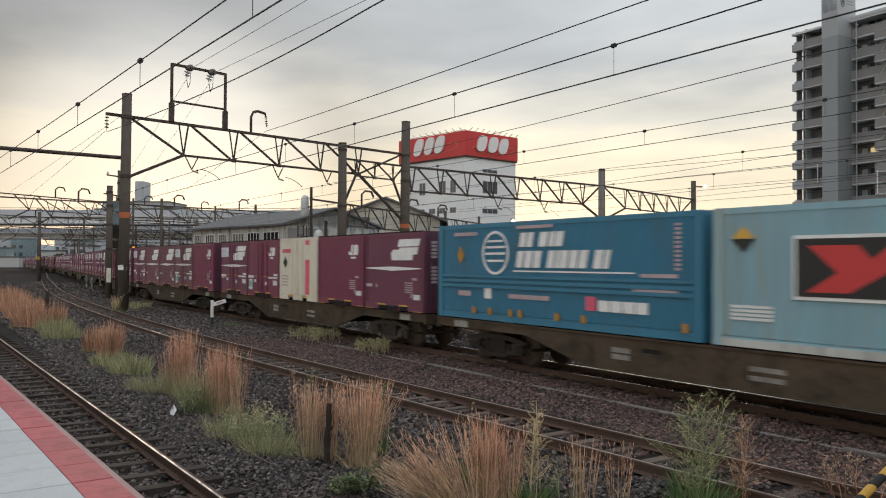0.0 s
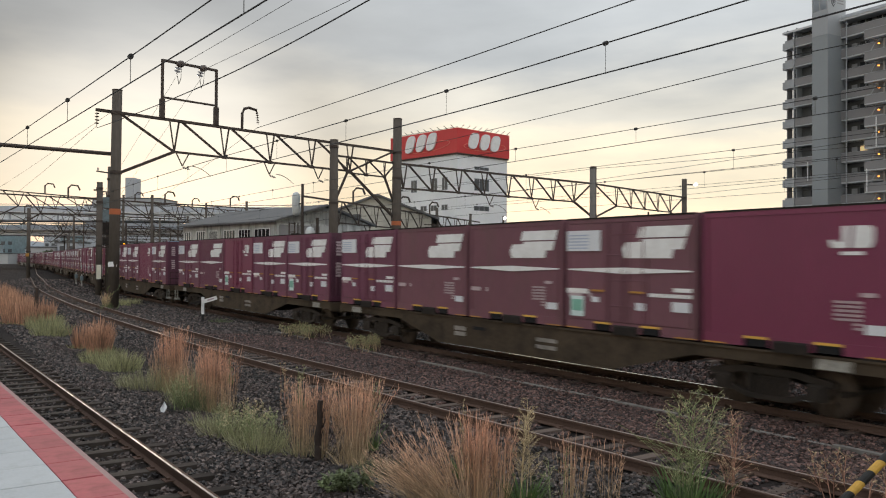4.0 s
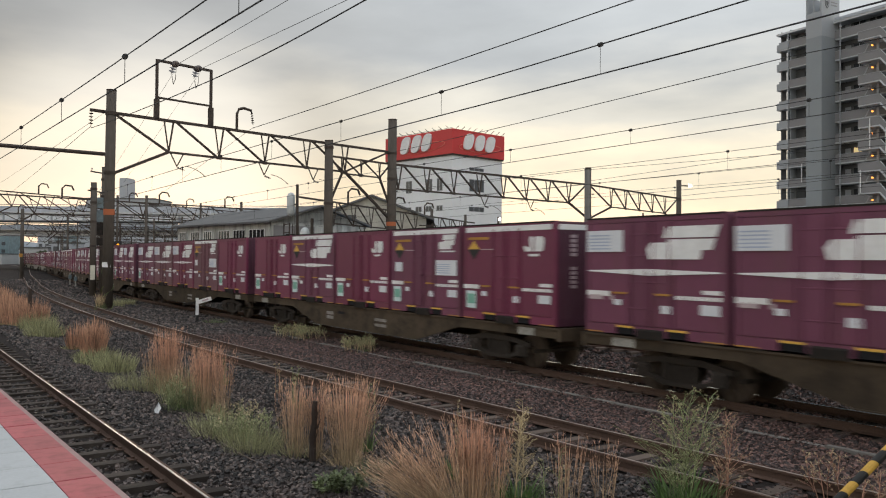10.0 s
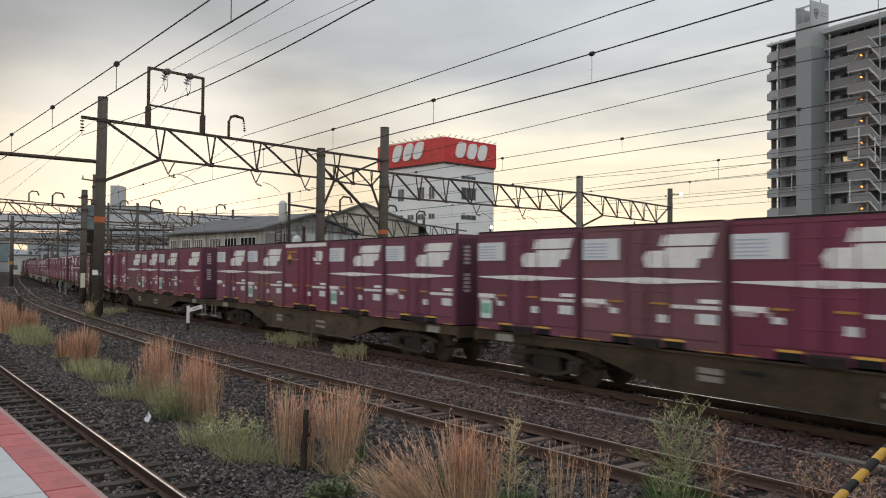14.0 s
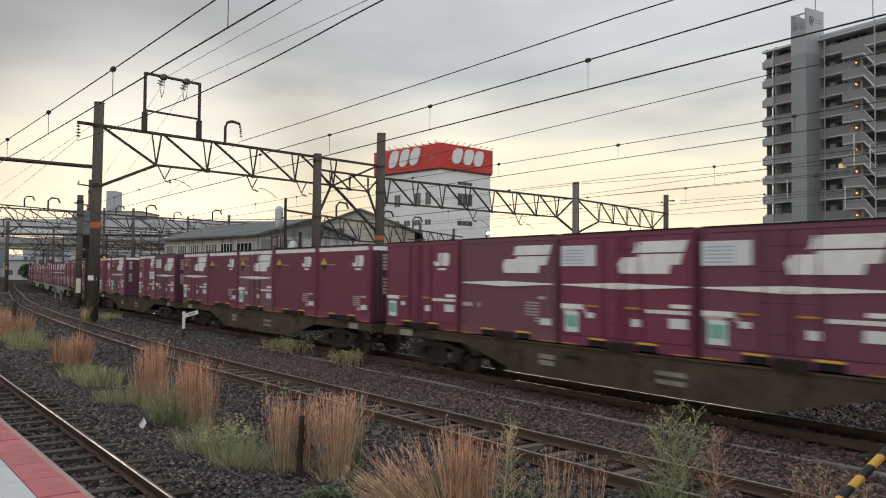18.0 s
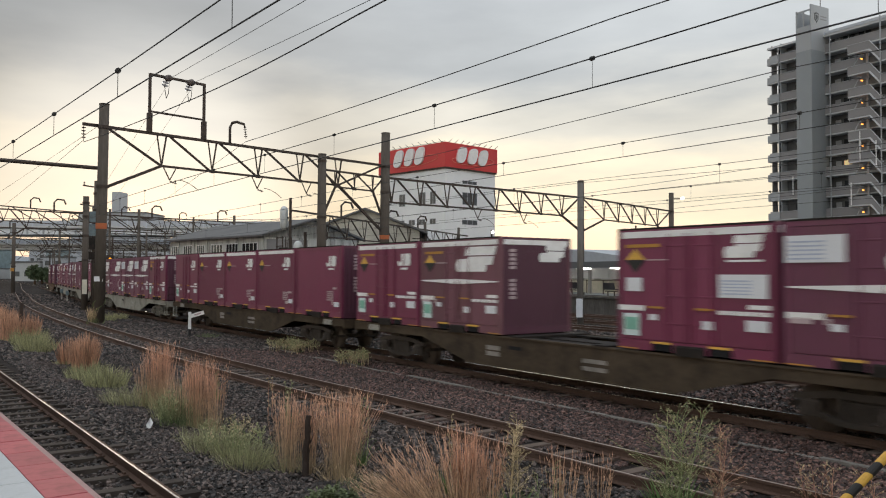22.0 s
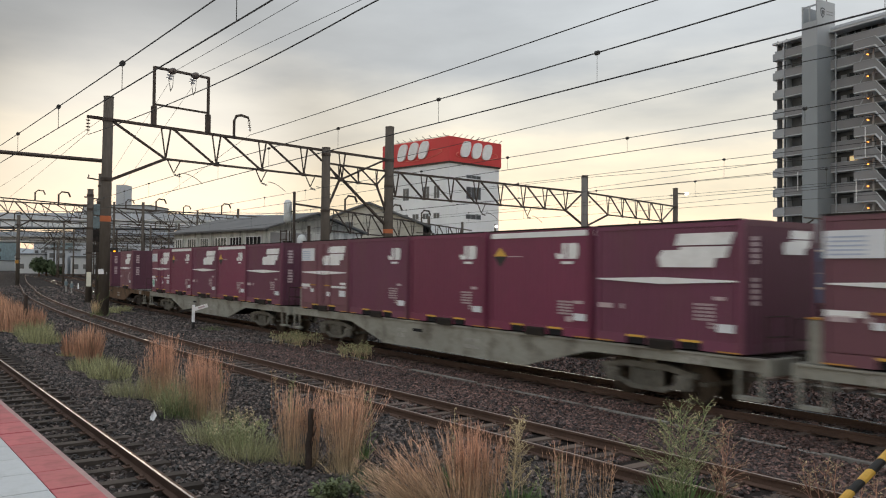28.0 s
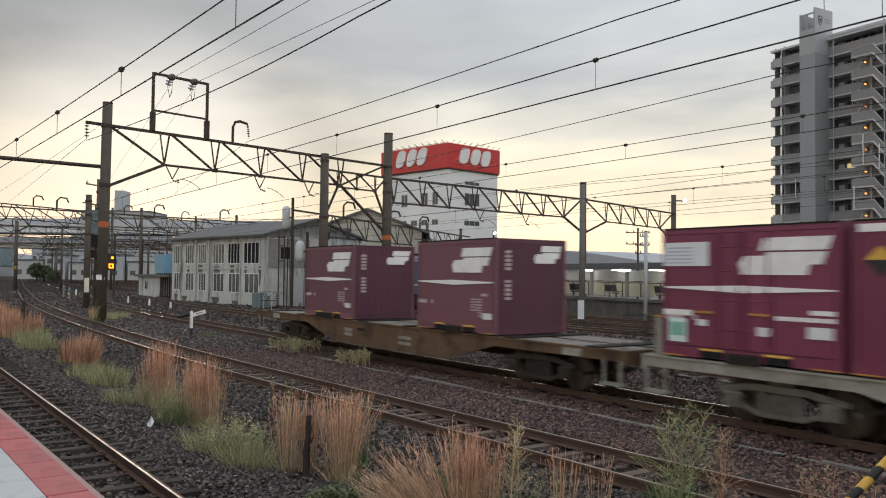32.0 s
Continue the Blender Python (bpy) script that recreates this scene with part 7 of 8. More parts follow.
make_guard()
for i, (x, y, h) in enumerate(((-72, 17.0, 0.55), (-66, 17.2, 0.5), (-60.5, 17.3, 0.45), (-98, 17.5, 0.6), (-86, 17.2, 0.5))):
    h *= 0.8
    q = thing("white_stake", pose(x, y, -0.2), "short white trackside stake", "stake", "white stakes")
    part("stake", Geo().box(-0.07, 0.07, -0.07, 0.07, 0, h, bevel=0.02), "white", q)
    part("cap", Geo().box(-0.05, 0.05, -0.05, 0.05, h, h + 0.12, bevel=0.02), "white", q)
q = thing("litter", pose(-14.6, 3.83, ground_z(-14.6, 3.83)), "scrap of white plastic litter in the weeds", "litter")
part("scrap", Geo().add([(0, 0, 0), (0.08, 0.02, 0.01), (0.06, 0.09, 0.12), (-0.03, 0.06, 0.16), (-0.06, 0.0, 0.08), (0.02, 0.05, 0.22)], [(0, 1, 2), (0, 2, 3), (0, 3, 4), (2, 5, 3), (3, 5, 4), (1, 5, 2)]), "white", q)
cable = thing("cable_trough", label="dull concrete edge strip beside the freight track", category="cable trough", kind="structure")
for i in range(30):
    x = -4 - i * 1.5
    part("cover", Geo().box(x - 1.47, x, 11.97 + bend(x), 12.09 + bend(x), -0.5, ground_z(x, 12.0 + bend(x)) + 0.045 + 0.015 * math.sin(i * 1.7)), "pale_edge", cable)


def floodlight(x, y, z, ground_pole, label):
    root = thing("floodlight", label=label, category="lamp", group="yard floodlights")
    part("lamp", Geo().tube([(x, y, z), (x + 0.25, y - 0.1, z)], 0.15, 12), "white_glow", root, "glowing white lamp")
    if ground_pole:
        part("pole", Geo().tube([(x - 0.3, y + 0.1, -0.3), (x - 0.3, y + 0.1, z + 0.3)], 0.12, 8), "steel", root)
    else:
        part("arm", Geo().tube([(-56.6, 69.1, z), (x, y, z)], 0.06, 6), "steel", root)


floodlight(-78.5, 62.0, 7.75, True, "lit white yard floodlight on a pole")
floodlight(-56.1, 70.2, 10.75, False, "lit white yard floodlight on a mast arm")


# ---- poles and clutter along the far yard ----
rng = random.Random(12)
for i in range(26):
    x = -92 - 130 * rng.random()
    y = 15 + 45 * rng.random() + max(0.0, (-x - 90) * 0.12)
    make_mast(x, y, rng.uniform(6.5, 9.5), 0.15, 0.12, label="slim dark far overhead-line mast", boards=((6.0, 0.2),))
for x, y, z in ((-112, 16, 6.8), (-128, 18, 7.4), (-152, 21, 7.0), (-200, 24, 7.2)):
    truss((x, y), (x - 9, y + 34), z, z - 1.1, 12, size=0.11, low=(0.03, 0.97), knees=(0.9, 0.9), hang=(0.3, 0.6), label="far slim steel portal over the yard")
plate = thing("mast_plate", label="small white number plate on the mast", category="plate")
part("plate", Geo().box(-44.36, -44.34, 8.86, 9.28, 2.06, 2.32), "white", plate)
vine = thing("vine", label="pale twisting vine climbing the mast foot", category="vine")
for s0 in (0.0, 2.1):
    part("stem", Geo().tube([(-44.69 + 0.295 * math.cos(s0 + k * 0.42), 9.2 + 0.295 * math.sin(s0 + k * 0.42), -0.25 + k * 0.10) for k in range(26)], 0.035, 6, 0.02), "leaf", vine)
EDGE = thing("timber_edging", label="old dark timber edging in the ballast", category="edging", kind="structure")
for i in range(9):
    x = -13.4 + i * 0.33
    part("board_piece", Geo().box(x, x + 0.32, 3.98 + 0.008 * i, 4.01 + 0.008 * i, -0.42, ground_z(x, 4.0) + 0.035), "sleeper", EDGE)

# ---- steps and route indicators between the yard tracks ----
stair = thing("yard_stair", pose(-34.9, 26.2, -0.2), "white steel stair with handrails between the yard tracks", "stair")
for i in range(8):
    part("step", Geo().box(i * 0.27, i * 0.27 + 0.28, -0.4, 0.4, 1.75 - i * 0.22, 1.79 - i * 0.22), "tank_white", stair)
for y in (-0.43, 0.43):
    part("stringer", Geo().beam((0, y, 1.75), (2.2, y, 0.0), 0.05, 0.16), "tank_white", stair)
    part("handrail", Geo().tube([(0, y, 2.75), (2.2, y, 1.0)], 0.03, 6), "tank_white", stair)
    part("handrail", Geo().tube([(0, y, 2.3), (2.2, y, 0.55)], 0.022, 6), "tank_white", stair)
    for x in (0.0, 0.75, 1.5, 2.2):
        part("post", Geo().tube([(x, y, 1.75 - 0.795 * x), (x, y, 2.75 - 0.795 * x)], 0.025, 6), "tank_white", stair)
part("landing_leg", Geo().box(-0.9, -0.82, -0.4, 0.4, 0, 1.75).box(-0.05, 0.0, -0.4, 0.4, 0, 1.75).box(-0.95, 0.0, -0.43, 0.43, 1.74, 1.8), "tank_white", stair)
post = thing("route_indicator", pose(-33.4, 26.4, -0.2), "black route indicator boxes with red letters on a post", "indicator")
part("post", Geo().tube([(0, 0.2, 0), (0, 0.2, 4.4)], 0.06, 8), "steel", post)
for i, (z, word) in enumerate(((3.45, "E"), (2.45, "F"))):
    box = part("box", Geo().box(-0.45, 0.45, -0.12, 0.12, z, z + 0.55, bevel=0.03), "black", post)
    cu = bpy.data.curves.new("letter", "FONT")
    cu.body, cu.size, cu.extrude = word, 0.36, 0.004
    tmp = bpy.data.objects.new("letter", cu)
    me = bpy.data.meshes.new_from_object(tmp)
    bpy.data.objects.remove(tmp)
    me.materials.clear()
    me.materials.append(M["red_letter"])
    part("letter", me, "red_letter", box, "glowing red letter", at=Matrix.Translation((-0.1 if i else -0.1, -0.125, z + 0.14)) @ Matrix.Rotation(radians(90), 4, "X"))

gear = thing("pole_transformer", label="dark transformer on a frame of steel bars", category="transformer")
part("tank", Geo().tube([(-55.0, 23.95, 3.55), (-55.0, 23.95, 4.4)], 0.34, 14), "gear", gear)
for dx, dy in ((-0.5, -0.3), (0.5, -0.3), (-0.5, 0.4), (0.5, 0.4)):
    part("leg", Geo().tube([(-55.0 + dx, 23.95 + dy, -0.3), (-55.0 + dx, 23.95 + dy, 5.2)], 0.05, 6), "steel", gear)
for z in (3.4, 4.5, 5.1):
    part("cross_bar", Geo().beam((-55.6, 23.65, z), (-54.4, 23.65, z), 0.07), "steel", gear)

# ---- weeds and grass ----
def blades(rng, n, spread, h0, h1, lean, width, curve=0.25, plume=0.0, x_scale=1.0):
    """A tuft of tapering blades; every blade is an island of its own."""
    g = Geo()
    for i in range(n):
        a, r = rng.uniform(0, 6.283), spread * math.sqrt(rng.random())
        base = Vector((math.cos(a) * r * x_scale, math.sin(a) * r, -0.03))
        h = (h0 + (h1 - h0) * rng.random() ** 0.8) * (1 - 0.3 * r / max(spread, 0.01))
        way = Vector((math.cos(a) * lean * rng.uniform(0.2, 1.2) + rng.gauss(0, 0.08), math.sin(a) * lean * rng.uniform(0.2, 1.2) + rng.gauss(0, 0.08), 1)).normalized()
        bend = Vector((way.x, way.y, 0)) * curve * h + Vector((rng.gauss(0, 0.03), rng.gauss(0, 0.03), 0))
        side = Vector((math.cos(a + 1.3 + rng.gauss(0, 1)), math.sin(a + 1.3 + rng.gauss(0, 1)), 0))
        w = width * rng.uniform(0.6, 1.3)
        p = [base + way * h * s + bend * s * s for s in (0, 0.35, 0.7, 1.0)]
        ws = (w * 0.8, w, w * (0.7 + plume), w * 0.12)
        v = []
        for q, ww in zip(p, ws):
            v += [q - side * ww, q + side * ww]
        g.add(v, [(0, 1, 3, 2), (2, 3, 5, 4), (4, 5, 7, 6)])
    return g


def sprigs(rng, n, h, reach, leaf, count, spread=0.05):
    """Branching weed: straight stems, side branches that shorten upwards, twigs with many small seeds or leaves."""
    s, l = Geo(), Geo()
    for i in range(n):
        a = rng.uniform(0, 6.283)
        lean = reach * rng.uniform(0.05, 0.45)
        hh = h * rng.uniform(0.72, 1.0)
        base = Vector((rng.gauss(0, spread), rng.gauss(0, spread), -0.05))
        top = base + Vector((math.cos(a) * lean, math.sin(a) * lean, hh))
        mid = base.lerp(top, 0.5) + Vector((rng.gauss(0, 0.02), rng.gauss(0, 0.02), 0))
        s.tube([base, mid, top], 0.0075, 4, 0.0025)
        for k in range(count):
            t = 0.30 + 0.70 * (k + rng.random()) / count
            o = base.lerp(mid, t * 2) if t < 0.5 else mid.lerp(top, t * 2 - 1)
            b = rng.uniform(0, 6.283)
            d = Vector((math.cos(b), math.sin(b), rng.uniform(0.45, 1.3))).normalized()
            ln = reach * rng.uniform(0.45, 0.85) * (1.12 - t * 0.85)
            e = o + d * ln
            bow = o.lerp(e, 0.55) + Vector((0, 0, 0.05 * ln))
            s.tube([o, bow, e], 0.003, 3, 0.0012)
            for m in range(5):
                f = rng.uniform(0.45, 1.0)
                q0 = o.lerp(e, f)
                q1 = q0 + (d + Vector((rng.gauss(0, 0.7), rng.gauss(0, 0.7), rng.gauss(0.1, 0.5)))).normalized() * ln * rng.uniform(0.08, 0.24)
                s.tube([q0, q1], 0.0014, 3, 0.0008)
                for w in range(3):
                    q = q0.lerp(q1, rng.uniform(0.4, 1.1))
                    ld = Vector((rng.gauss(0, 1), rng.gauss(0, 1), rng.gauss(0, 0.6))).normalized()
                    sd = ld.cross(Vector((0, 0, 1))).normalized() * leaf * 0.3
                    l.add([q, q + ld * leaf * 0.5 + sd, q + ld * leaf, q + ld * leaf * 0.5 - sd], [(0, 1, 2, 3)])
    return s, l


def plumes(rng, n, spread, h0, h1, lean, fan=None):
    """Upright plumed grass: thin stalks whose upper third carries narrow spikelets; fan leans them all one way."""
    g = Geo()
    for i in range(n):
        a, r = rng.uniform(0, 6.283), spread * math.sqrt(rng.random())
        base = Vector((math.cos(a) * r, math.sin(a) * r, -0.04))
        h = h0 + (h1 - h0) * rng.random() ** 0.7
        out = Vector((math.cos(a), math.sin(a), 0)) * lean * (0.25 + r / max(spread, 0.01)) * rng.uniform(0.4, 1.2)
        if fan:
            out += Vector((fan[0], fan[1], 0)) * rng.uniform(0.1, 1.2) + Vector((rng.gauss(0, 0.10), rng.gauss(0, 0.10), 0))
        way = (out + Vector((rng.gauss(0, 0.035), rng.gauss(0, 0.035), 1))).normalized()
        droop = Vector((way.x, way.y, 0)) * h * 0.22 - Vector((0, 0, 0.12 * h * (way.x * way.x + way.y * way.y)))
        side = Vector((math.cos(a + rng.uniform(1, 2)), math.sin(a + rng.uniform(1, 2)), 0))
        at = lambda k: base + way * h * k + droop * k * k
        w = rng.uniform(0.0016, 0.0028)
        v = []
        for k, ww in ((0, w), (0.4, w), (0.72, w * 1.5), (1.0, w * 0.3)):
            q = at(k)
            v += [q - side * ww, q + side * ww]
        g.add(v, [(0, 1, 3, 2), (2, 3, 5, 4), (4, 5, 7, 6)])
        for k in range(rng.randint(5, 8)):
            f = rng.uniform(0.52, 0.97)
            q = at(f)
            d = (way * 1.6 + Vector((rng.gauss(0, 0.42), rng.gauss(0, 0.42), 0.2))).normalized() * h * rng.uniform(0.05, 0.10)
            sd = d.cross(side).normalized() * rng.uniform(0.0022, 0.0042)
            g.add([q - sd * 0.4, q + d * 0.5 - sd, q + d, q + d * 0.5 + sd], [(0, 1, 2, 3)])
        if rng.random() < 0.5:
            # a narrow leaf that parts from the stalk
            f = rng.uniform(0.15, 0.5)
            q = at(f)
            b = rng.uniform(0, 6.283)
            d = Vector((math.cos(b) * 0.5, math.sin(b) * 0.5, 0.85)).normalized() * h * rng.uniform(0.2, 0.35)
            sd = Vector((-math.sin(b), math.cos(b), 0)) * 0.0028
            g.add([q - sd, q + sd, q + d * 0.6 + sd, q + d * 0.6 - sd, q + d - Vector((0, 0, 0.03))], [(0, 1, 2, 3), (3, 2, 4)])
    return g


def tuft(x, y, seed, n, spread, h0, h1, material="straw", lean=0.16, under="leaf_pale", width=0.006, label="", curve=0.2):
    rng = random.Random(seed)
    root = thing("grass_tuft", pose(x, y, ground_z(x, y)), label or "tall dry reddish grass tuft growing in the ballast", "grass", "grass tufts")
    part("foliage", blades(rng, n, spread, h0, h1, lean, width, curve, 0.35), material, root)["kind"] = "stuff"
    if under:
        part("base_leaves", blades(rng, int(n * 0.7), spread * 1.35, h0 * 0.25, h0 * 0.6, lean * 2.2, width * 1.2, 0.4), under, root, "greener leaves at the foot")["kind"] = "stuff"
    return root


def reeds(x, y, seed, n, spread, h0, h1, lean, material="reed", under="straw_pale", fan=None, low=0.3):
    rng = random.Random(seed)
    root = thing("grass_tuft", pose(x, y, ground_z(x, y)), "tall reddish plumed grass growing in the ballast", "grass", "grass tufts")
    part("foliage", plumes(rng, n, spread, h0, h1, lean, fan), material, root)["kind"] = "stuff"
    part("base_leaves", blades(rng, int(n * 0.9), spread * 1.25, low * 0.5, low * 1.5, 0.5, 0.0032, 0.7), under, root, "drier leaves at the foot")["kind"] = "stuff"
    return root


# plumed clumps beside the camera: place, count, spread, least and most height, lean, tone, foot, leaning way
for i, (x, y, n, sp, h0, h1, lean, m, under, fan) in enumerate((
        (-7.12, 5.12, 240, 0.15, 0.70, 1.30, 0.10, "reed_pale", "straw_pale", (-0.72, -0.80)),
        (-7.15, 5.30, 150, 0.17, 0.80, 1.28, 0.05, "reed", "reed_pale", None),
        (-7.00, 5.48, 70, 0.12, 0.75, 1.20, 0.06, "reed", "leaf_pale", None),
        (-6.54, 6.12, 34, 0.13, 0.62, 0.98, 0.07, "reed", "leaf_pale", None),
        (-6.25, 6.40, 26, 0.10, 0.55, 0.92, 0.08, "reed", "leaf_pale", None),
        (-7.40, 4.95, 90, 0.16, 0.50, 1.0, 0.12, "reed_pale", "straw_pale", (-0.8, -0.9)),
        (-10.02, 5.26, 190, 0.21, 0.85, 1.32, 0.13, "reed_pale", "straw_pale", None),
        (-10.22, 5.40, 60, 0.12, 0.75, 1.25, 0.16, "reed", "straw_pale", (0.1, 0.22)),
        (-10.90, 4.86, 130, 0.20, 0.70, 1.22, 0.07, "reed_pale", "leaf_pale", None),
        (-10.62, 5.06, 60, 0.10, 0.65, 1.20, 0.05, "reed", "straw_pale", None),
        (-14.75, 4.78, 190, 0.22, 0.85, 1.42, 0.07, "reed", "leaf_pale", None),
        (-14.35, 4.95, 60, 0.14, 0.80, 1.30, 0.08, "reed", "leaf_pale", None),
        (-15.4, 4.62, 50, 0.20, 0.60, 1.10, 0.10, "reed_pale", "leaf_pale", None),
        (-17.1, 4.75, 190, 0.22, 0.95, 1.50, 0.06, "reed", "leaf_pale", None),
        (-17.55, 4.62, 60, 0.2, 0.6, 1.1, 0.10, "reed_pale", "leaf_pale", None))):
    reeds(x, y, 300 + i, n, sp, h0, h1, lean, m, under, fan)

PALE = "low pale green grass tuft growing in the ballast"
TUFTS = (
    (-11.5, 4.45, 260, 0.42, 0.22, 0.50, "leaf_pale", 0.45, "leaf_pale"), (-12.3, 4.3, 240, 0.45, 0.22, 0.48, "leaf_pale", 0.5, "leaf"),
    (-13.2, 4.35, 160, 0.4, 0.2, 0.42, "leaf_pale", 0.5, "leaf"), (-11.1, 4.25, 140, 0.3, 0.15, 0.35, "leaf_pale", 0.6, "leaf_pale"),
    (-15.6, 4.6, 200, 0.36, 0.40, 0.80, "leaf_pale", 0.3, "leaf"), (-14.9, 4.45, 120, 0.34, 0.25, 0.6, "leaf", 0.4, "leaf"),
    (-18.0, 4.4, 240, 0.55, 0.3, 0.62, "leaf_pale", 0.4, "leaf"), (-17.6, 4.9, 120, 0.4, 0.35, 0.8, "leaf_pale", 0.3, "leaf_pale"),
    (-21.3, 4.6, 260, 0.6, 0.35, 0.65, "leaf_pale", 0.35, "leaf"), (-22.9, 4.5, 240, 0.7, 0.35, 0.6, "leaf_pale", 0.3, "leaf"),
    (-24.9, 4.75, 300, 0.38, 0.95, 1.35, "straw", 0.12, "leaf_pale"), (-25.8, 5.0, 240, 0.35, 0.9, 1.3, "straw", 0.12, "leaf_pale"),
    (-27.4, 4.8, 200, 0.4, 0.7, 1.1, "straw", 0.14, "leaf_pale"), (-31.5, 4.4, 260, 0.8, 0.4, 0.8, "leaf_pale", 0.3, "leaf"),
    (-34.5, 4.6, 300, 0.8, 0.5, 0.9, "leaf_pale", 0.25, "leaf_pale"), (-37.0, 4.1, 420, 0.9, 0.9, 1.4, "straw", 0.12, "leaf_pale"),
    (-39.0, 4.9, 420, 0.9, 1.0, 1.5, "straw", 0.12, "straw_pale"), (-42.0, 4.3, 420, 1.0, 1.0, 1.5, "straw", 0.12, "straw_pale"),
    (-45.0, 4.7, 420, 1.1, 1.0, 1.5, "straw", 0.12, "leaf_pale"), (-48.5, 4.3, 420, 1.3, 1.0, 1.6, "straw", 0.12, "straw_pale"),
    (-53.0, 4.4, 420, 1.5, 1.0, 1.6, "straw", 0.12, "straw_pale"), (-58.0, 4.6, 420, 1.6, 1.0, 1.6, "straw", 0.12, "leaf_pale"),
    (-51.5, 11.3, 260, 1.2, 0.3, 0.55, "leaf_pale", 0.4, "leaf_pale"),
    (-48.5, 10.2, 200, 0.9, 0.25, 0.5, "leaf_pale", 0.4, "leaf_pale"), (-35.0, 11.7, 160, 0.6, 0.15, 0.35, "leaf", 0.5, "leaf_pale"),
    (-44.55, 8.85, 130, 0.20, 0.8, 1.25, "straw_pale", 0.10, "leaf_pale"), (-44.9, 8.95, 80, 0.16, 0.7, 1.1, "straw", 0.12, "leaf_pale"),
    (-44.2, 8.8, 90, 0.35, 0.2, 0.5, "leaf", 0.25, "leaf"), (-9.4, 5.3, 200, 0.3, 0.12, 0.28, "leaf", 0.7, "leaf"),
)
for i, (x, y, n, sp, h0, h1, m, lean, under) in enumerate(TUFTS):
    near = x > -20
    tuft(x, y, 100 + i, int(n * (1.6 if near else 1.2) * (1.0 if m[:5] == "straw" else 1.6)), sp * (1.0 if near else 0.8), h0 * ((0.85 if near else 0.7) if m[:5] == "straw" else 0.75), h1 * ((1.3 if near else 1.0) if m[:5] == "straw" else 1.1), m, lean * 1.2, under, (0.0032 if near else 0.0055 - 0.00008 * x) * (1.0 if m[:5] == "straw" else 0.62),
         PALE if m.startswith("leaf") else "")


def weed(x, y, seed, n, h, reach, leaf, count, stem="weed_mid", seeds="seed_tan", label="tall branching green weed beside the track", foot=46, spread=0.05):
    """A branching weed: stems, seed heads, and long leaves at its foot."""
    rng = random.Random(seed)
    root = thing("weed", pose(x, y, ground_z(x, y)), label, "weed", "tall weeds")
    s, l = sprigs(rng, n, h, reach, leaf, count, spread)
    part("foliage", s, stem, root)["kind"] = "stuff"
    part("seed_spray", l, seeds, root)["kind"] = "stuff"
    if foot:
        part("low_leaves", blades(rng, foot, reach * 0.3, h * 0.2, h * 0.42, 0.35, 0.008, 0.9), "leaf_bright", root, "long green leaves at the foot")["kind"] = "stuff"


weed(-5.84, 7.23, 31, 4, 1.42, 1.05, 0.017, 26, foot=170, spread=0.06)
weed(-5.88, 7.18, 21, 5, 0.75, 0.55, 0.02, 16, "weed_mid", "leaf_pale", "low green branching weed", 60)
weed(-5.68, 7.71, 32, 2, 1.22, 0.60, 0.015, 22, "seed_red", "seed_tan", "dry reddish branching weed beside the track", 0)
weed(-5.70, 7.72, 22, 3, 0.6, 0.5, 0.016, 12, "seed_red", "seed_tan", "dry reddish branching weed beside the track", 0)
weed(-6.98, 5.82, 3, 5, 1.40, 0.48, 0.017, 24, "seed_tan", "seed_tan", "tan flowering weed with long green leaves", 240)
weed(-6.70, 6.05, 23, 2, 0.85, 0.40, 0.016, 12, "weed_mid", "seed_tan", "slim branching weed beside dry grass", 20)
weed(-8.35, 5.95, 24, 2, 1.15, 0.16, 0.018, 12, "seed_tan", "seed_tan", "slim weed with drooping green leaves", 60)
weed(-10.4, 5.75, 4, 3, 1.25, 0.22, 0.022, 12, "weed_mid", "leaf_pale", "slim leafy green weed", 40)
weed(-11.9, 5.75, 25, 2, 1.05, 0.30, 0.020, 12, "seed_red", "seed_tan", "thin dry brown weed", 0)
weed(-13.7, 6.1, 6, 3, 0.95, 0.20, 0.03, 9, "weed_mid", "leaf_pale", foot=30)
weed(-14.6, 6.1, 7, 3, 0.9, 0.20, 0.03, 6, "seed_red", "seed_tan", "thin dry brown weed", 0)
weed(-17.2, 6.0, 9, 3, 0.75, 0.18, 0.05, 6, "weed_mid", "leaf")
weed(-12.0, 4.45, 10, 14, 0.52, 0.42, 0.026, 8, "weed_mid", "leaf_pale", "pale flowering low weed", 40, 0.25)
weed(-12.7, 4.7, 11, 14, 0.55, 0.42, 0.026, 8, "weed_mid", "straw_pale", "pale flowering low weed", 40, 0.25)
weed(-15.1, 4.55, 26, 10, 0.75, 0.40, 0.028, 8, "weed_mid", "leaf_pale", "green branching weed among the grass", 30, 0.22)
weed(-5.2, 8.9, 12, 5, 0.6, 0.34, 0.018, 10, "seed_red", "seed_tan", "dry weed by the striped guard", 0, 0.12)
weed(-4.7, 8.55, 14, 4, 0.8, 0.36, 0.016, 12, "seed_red", "seed_tan", "dry weed by the striped guard", 0, 0.12)
weed(-8.67, 4.36, 13, 14, 0.28, 0.26, 0.05, 7, "leaf", "leaf", "low leafy green weed", 30, 0.15)
for i, (x, y, n) in enumerate(((-27.8, 12.2, 34), (-26.6, 12.2, 26), (-22.7, 12.25, 30), (-22.1, 12.2, 14))):
    weed(x, y, 60 + i, n, 0.52, 0.40, 0.04, 7, "straw_pale", "leaf_pale", "low yellowish feathery weed beside the freight track", 30, 0.32)


